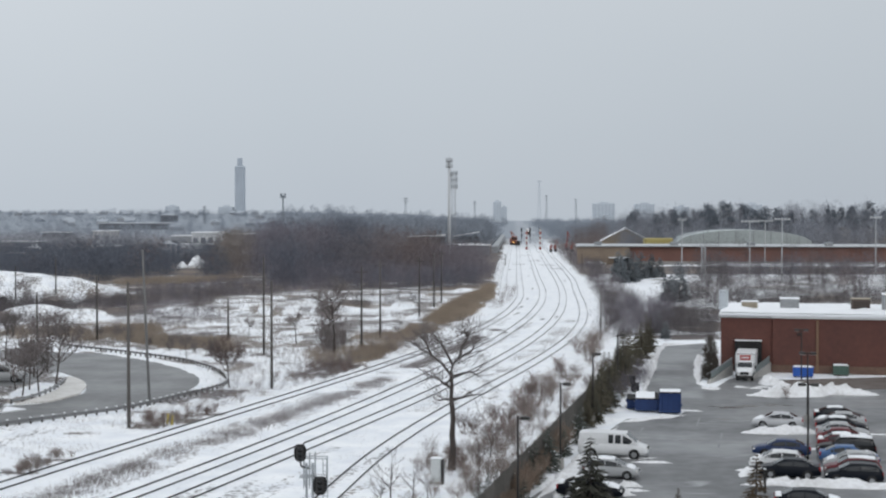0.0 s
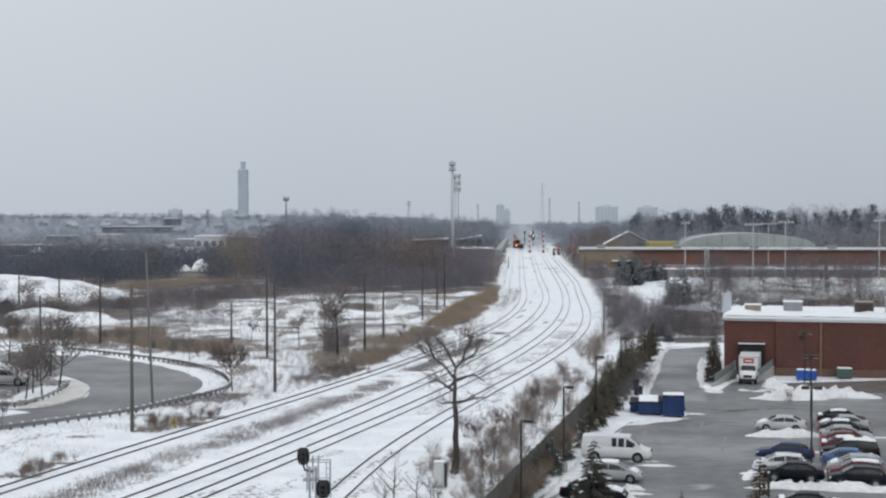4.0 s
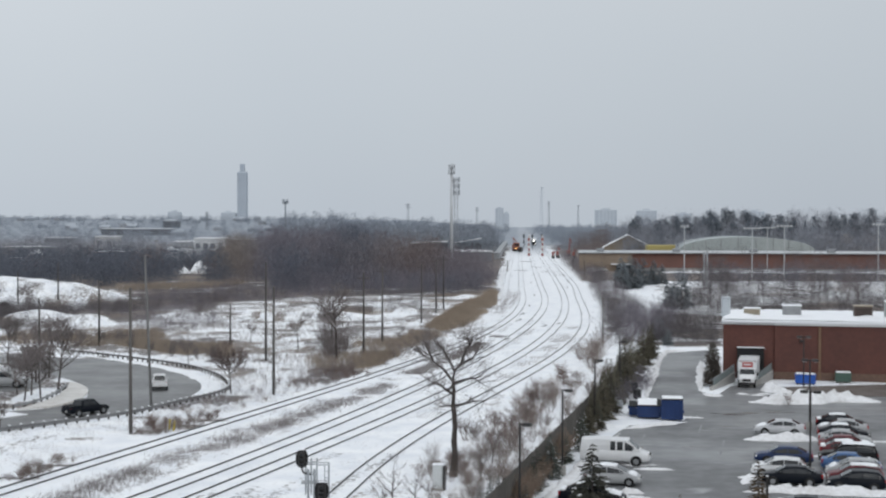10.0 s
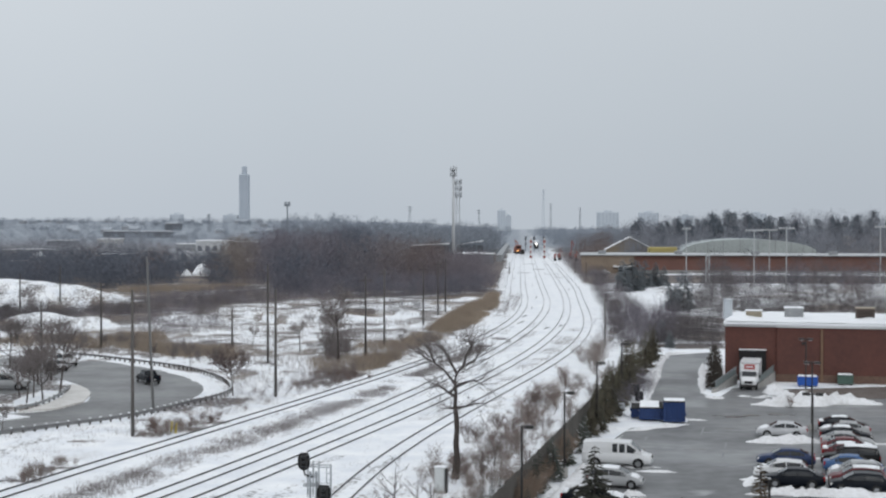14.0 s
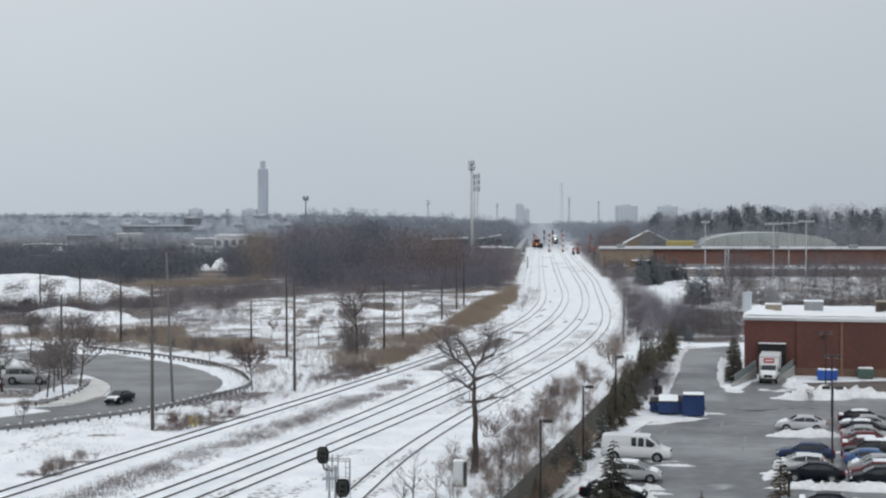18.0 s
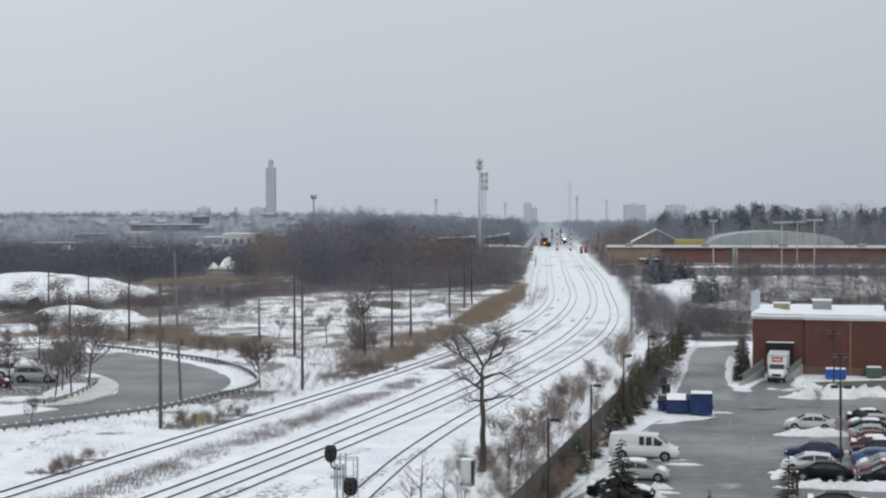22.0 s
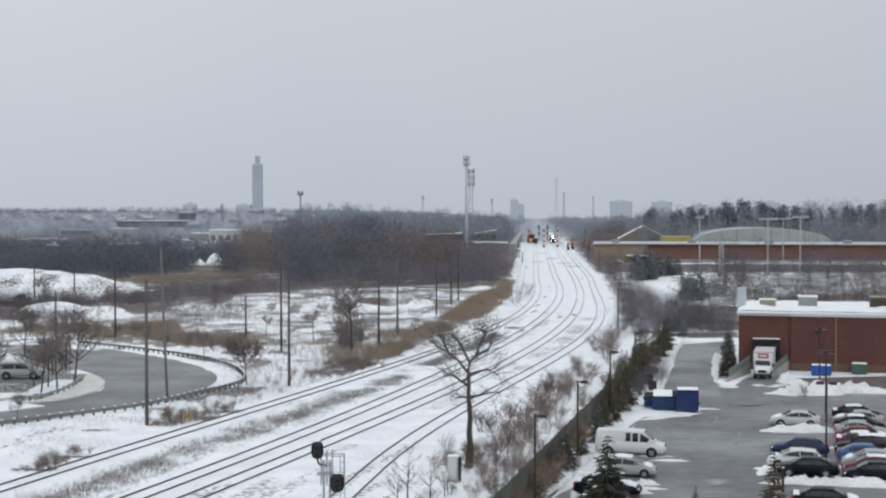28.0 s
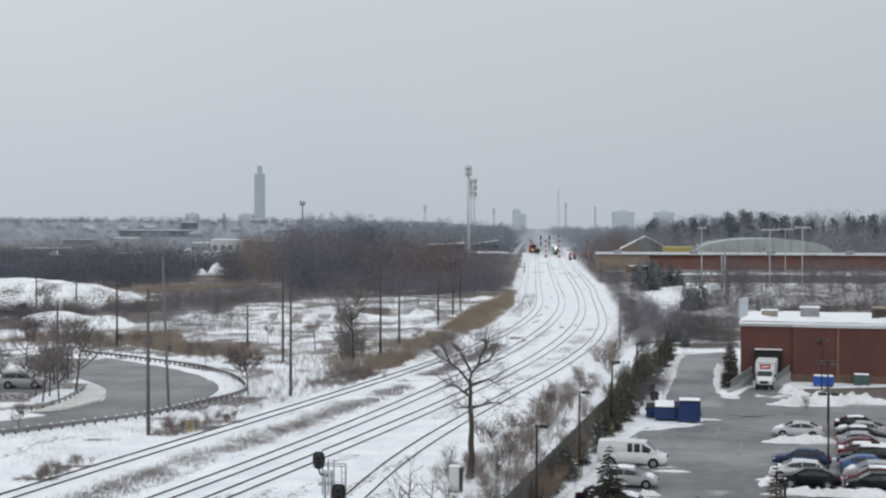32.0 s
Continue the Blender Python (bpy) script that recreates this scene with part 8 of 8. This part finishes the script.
def arena():
    t = thing("arena", "grey-green arched metal arena roof behind the school", "building", pose(132.8, 600.0, 0, 0, 0, -6))
    half, rise = 29.5, 6.6
    prof = [(half * math.cos(math.pi - math.pi * k / 24), 5.5 + rise * math.sin(math.pi * k / 24) ** 0.85) for k in range(25)]
    ring_ = lambda y: [(x, y, z) for x, z in prof] + [(half, y, 0), (-half, y, 0)]
    metal = mat("grey_green_roof", (0.45, 0.50, 0.50), 0.6, 0.25, 0.1, metal=0.2)
    fix(part("vault", Shape().loft([ring_(0), ring_(50)]), metal, t))
    for k in range(1, 24, 2):
        x, z = prof[k]
        part("seam", Shape().box(x, -0.1, z * 0.5 + 2, 0.25, 0.25, z - 4.2), PALE_STEEL, t)
    t = thing("gable_house", "tan house with a snowy gable roof beyond the school", "house", pose(86.5, 645, 0, 0, 0, -6))
    tan = mat("tan_siding", (0.30, 0.25, 0.19), 0.85, 0.2, 0.2)
    part("wall", Shape().loft([[(-11, 0, 0), (11, 0, 0), (11, 0, 6.6), (0, 0, 12.3), (-11, 0, 6.6)], [(-11, 16, 0), (11, 16, 0), (11, 16, 6.6), (0, 16, 12.3), (-11, 16, 6.6)]]), tan, t)
    for s in (-1, 1):
        part("roof", Shape().loft([[(s * 12, -0.6, 6.2), (0, -0.6, 12.4), (0, -0.6, 12.9), (s * 12, -0.6, 6.7)], [(s * 12, 17, 6.2), (0, 17, 12.4), (0, 17, 12.9), (s * 12, 17, 6.7)]]), SNOW, t)
    t = thing("yellow_shed", "yellow metal shed roof behind the school", "shed", pose((1170 - 784) * 0.23, 560, 0))
    part("body", Shape().box(0, 3, 4.6, 11.5, 6, 9.2, 0.3), mat("pale_yellow_metal", (0.45, 0.38, 0.14), 0.6, 0.25, 0.3), t)
    sc = next(o for o in scene.objects if o.name.startswith("school_building"))
    part("canopy", Shape().box(16, -1.2, 2.6, 8.0, 2.4, 0.4, 0.08), SNOW, sc, "snow-topped entrance canopy")
    part("entrance", Shape().box(17, -0.05, 1.3, 6.0, 0.2, 2.2), GLASS_DARK, sc)
    part("roof_trim", Shape().box(10, -0.15, 6.7, 20.4, 0.3, 0.3, 0.04).box(85, 0.85, 6.7, 130.4, 0.3, 0.3, 0.04), PALE_STEEL, sc)
    part("base_course", Shape().box(85, 0.92, 0.6, 130.2, 0.2, 1.2), CONCRETE, sc)
    for k in range(22):
        part("pilaster", Shape().box(22 + k * 6, 0.9, 3.9, 0.5, 0.24, 5.2), BRICK_HAZE, sc)
    for k in range(5):
        part("roof_vent", Shape().box(8 + k * 29, 8, 7.8, 3.0, 3.0, 1.3, 0.1), PALE_STEEL, sc)
    for x, y in ((54.89, 507.11), (59.13, 512.94)):
        vehicle("sedan", "white", "white car parked before the school", pose(x, y, 0, 0, 0, 4), ("roof",), "cars at the school")


arena()


def far_left():
    rnd = random.Random(21)
    wall_m = [mat("far_wall_" + n, c, 0.85, 0.25, 0.1) for n, c in (("pale", (0.30, 0.31, 0.32)), ("tan", (0.24, 0.215, 0.20)), ("dark", (0.15, 0.16, 0.18)), ("brick", (0.20, 0.155, 0.14)), ("white", (0.55, 0.56, 0.57)))]
    # flat-roofed commercial buildings among the trees
    for x, y, w, h, m in ((35, 440, 74, 3.6, 0), (190, 446, 70, 2.6, 0), (95, 424, 40, 4, 2), (180, 432, 32, 8.0, 4), (238, 416, 126, 6.0, 2), (296, 411, 24, 8, 2), (330, 430, 54, 4.5, 0), (366, 440, 54, 8.5, 4), (420, 428, 50, 5, 0), (620, 418, 60, 6, 2), (540, 415, 60, 6, 2), (700, 415, 70, 6, 0)):
        d = 18.5 * 2412.9 / (y - 382)
        s = d / 2412.9
        t = thing("flat_roofed_building", "low commercial building with a snowy flat roof among bare trees", "building", pose((x - 784) * s, d, ground_z((x - 784) * s, d)), "far commercial buildings")
        part("wall", Shape().box(0, 12, h / 2, w * s, 24, h), wall_m[m], t)
        part("roof", Shape().box(0, 12, h + 0.2, w * s + 0.6, 24.6, 0.4, 0.1), SNOW, t, "snowy flat roof")
        n = int(w * s / 4) if m == 4 else 0
        for k in range(n):
            # panes in the greyer wall tone, softened as by haze
            part("window", Shape().box(-w * s / 2 + (k + 0.5) * w * s / n, -0.06, h * 0.5, w * s / n * 0.55, 0.16, h * 0.35), wall_m[2], t)
    for x, y, w, h in ((350, 475, 40, 4.2), (322, 476, 22, 2.6), (370, 472, 18, 2.2)):
        d = 18.5 * 2412.9 / (y - 382)
        sx = w * d / 2412.9 / 2
        t = thing("snow_heap", "lumpy heap of cleared snow among bare brush", "snow heap", pose((x - 784) * d / 2412.9, d, 0), "far snow heaps")
        rings = [[(sx * f * math.cos(a) * rnd.uniform(0.8, 1.15), 4 * f * math.sin(a), h * (1 - f * f) * rnd.uniform(0.8, 1.1)) for a in (k * 0.524 for k in range(12))] for f in (1.0, 0.8, 0.5, 0.12)]
        part("heap", Shape().loft(rings), SNOW, t, smooth=True)
    # snow-topped canopy along the far platform
    for x0, x1, y0, y1, d in ((722, 788, 419, 416, 700), (802, 848, 418, 411, 720)):
        s = d / 2412.9
        t = thing("platform_canopy", "long low canopy under snow beside the far line", "canopy", pose((x0 - 784) * s, d, 0), "far platform canopies")
        w, z0, z1 = (x1 - x0) * s, 18.5 - (y0 - 382) * s, 18.5 - (y1 - 382) * s
        part("roof", Shape().loft([[(0, 0, z0 - 0.3), (0, 5, z0 - 0.3), (0, 5, z0 + 0.15), (0, 0, z0 + 0.15)], [(w, 0, z1 - 0.3), (w, 5, z1 - 0.3), (w, 5, z1 + 0.15), (w, 0, z1 + 0.15)]]), SNOW, t, "snow-covered canopy roof")
        part("back_wall", Shape().box(w / 2, 4, min(z0, z1) / 2 - 0.2, w, 0.4, min(z0, z1) - 0.4), wall_m[2], t)
        for k in range(6):
            part("post", Shape().cyl(w * (k + 0.5) / 6, 1, 0, 0.18, min(z0, z1) - 0.2, 6), FAR_STEEL, t)
    d = 540
    t = thing("white_house", "small white house with a gable roof before the dark woods", "house", pose((60 - 784) * d / 2412.9, d, 0))
    part("wall", Shape().box(0, 0, 2.6, 4.4, 6, 5.2), wall_m[0], t)
    part("roof", Shape().loft([[(-2.6, -3.3, 5.1), (2.6, -3.3, 5.1), (0, -3.3, 7.2)], [(-2.6, 3.3, 5.1), (2.6, 3.3, 5.1), (0, 3.3, 7.2)]]), SNOW, t)
    part("window", Shape().box(0, -3.03, 3.4, 1.0, 0.1, 1.3), GLASS_DARK, t)
    t = thing("long_shed", "long low pale shed beside the white house", "shed", pose((35 - 784) * d / 2412.9, d + 6, 0))
    part("wall", Shape().box(0, 0, 1.7, 15, 8, 3.4), wall_m[0], t)
    part("roof", Shape().box(0, 0, 3.6, 15.6, 8.6, 0.4, 0.05), SNOW, t)
    heap = thing("debris_heap", "low dark heap of broken clods beside the snowy mound", "heap", pose(-91.51, 273.57, 0))
    for k in range(16):
        part("clod", Shape().box(rnd.uniform(-4.5, 4.5), rnd.uniform(-1, 1), 0.3, rnd.uniform(0.8, 2.4), 1.2, rnd.uniform(0.7, 1.5), 0.15, Matrix.Rotation(rnd.uniform(-0.4, 0.4), 4, "Y")), DARK_STEEL if k % 3 else UNDERBRUSH, heap)
    # snowy roofs and house walls toned blue-grey to paint distance haze
    pale_roof = mat("hazed_snow_roof", (0.47, 0.51, 0.56), 0.9, 0.3, 0.05, bump=0)
    house_m = [mat("hazed_house_" + n, c, 0.9, 0.2, 0.05, bump=0) for n, c in (("grey", (0.33, 0.36, 0.40)), ("buff", (0.35, 0.36, 0.38)))]
    # houses on the far slope
    for k in range(80):
        y = rnd.uniform(1250, 2300)
        x = rnd.uniform(-0.36, -0.03) * y
        if x > -0.1 * y and rnd.random() < 0.6:
            continue
        w, d, h = rnd.uniform(7, 12), rnd.uniform(7, 9), rnd.uniform(3.2, 4.6)
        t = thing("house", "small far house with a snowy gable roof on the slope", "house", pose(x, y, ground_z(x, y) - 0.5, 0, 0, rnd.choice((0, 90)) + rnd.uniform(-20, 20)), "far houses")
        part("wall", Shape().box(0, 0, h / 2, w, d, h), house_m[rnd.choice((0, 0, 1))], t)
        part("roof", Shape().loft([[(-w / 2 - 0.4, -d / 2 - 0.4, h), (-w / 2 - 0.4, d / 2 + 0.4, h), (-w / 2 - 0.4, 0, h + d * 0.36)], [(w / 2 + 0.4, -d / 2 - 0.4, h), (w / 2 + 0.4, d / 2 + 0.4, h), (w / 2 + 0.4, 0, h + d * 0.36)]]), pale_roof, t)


far_left()
motions()
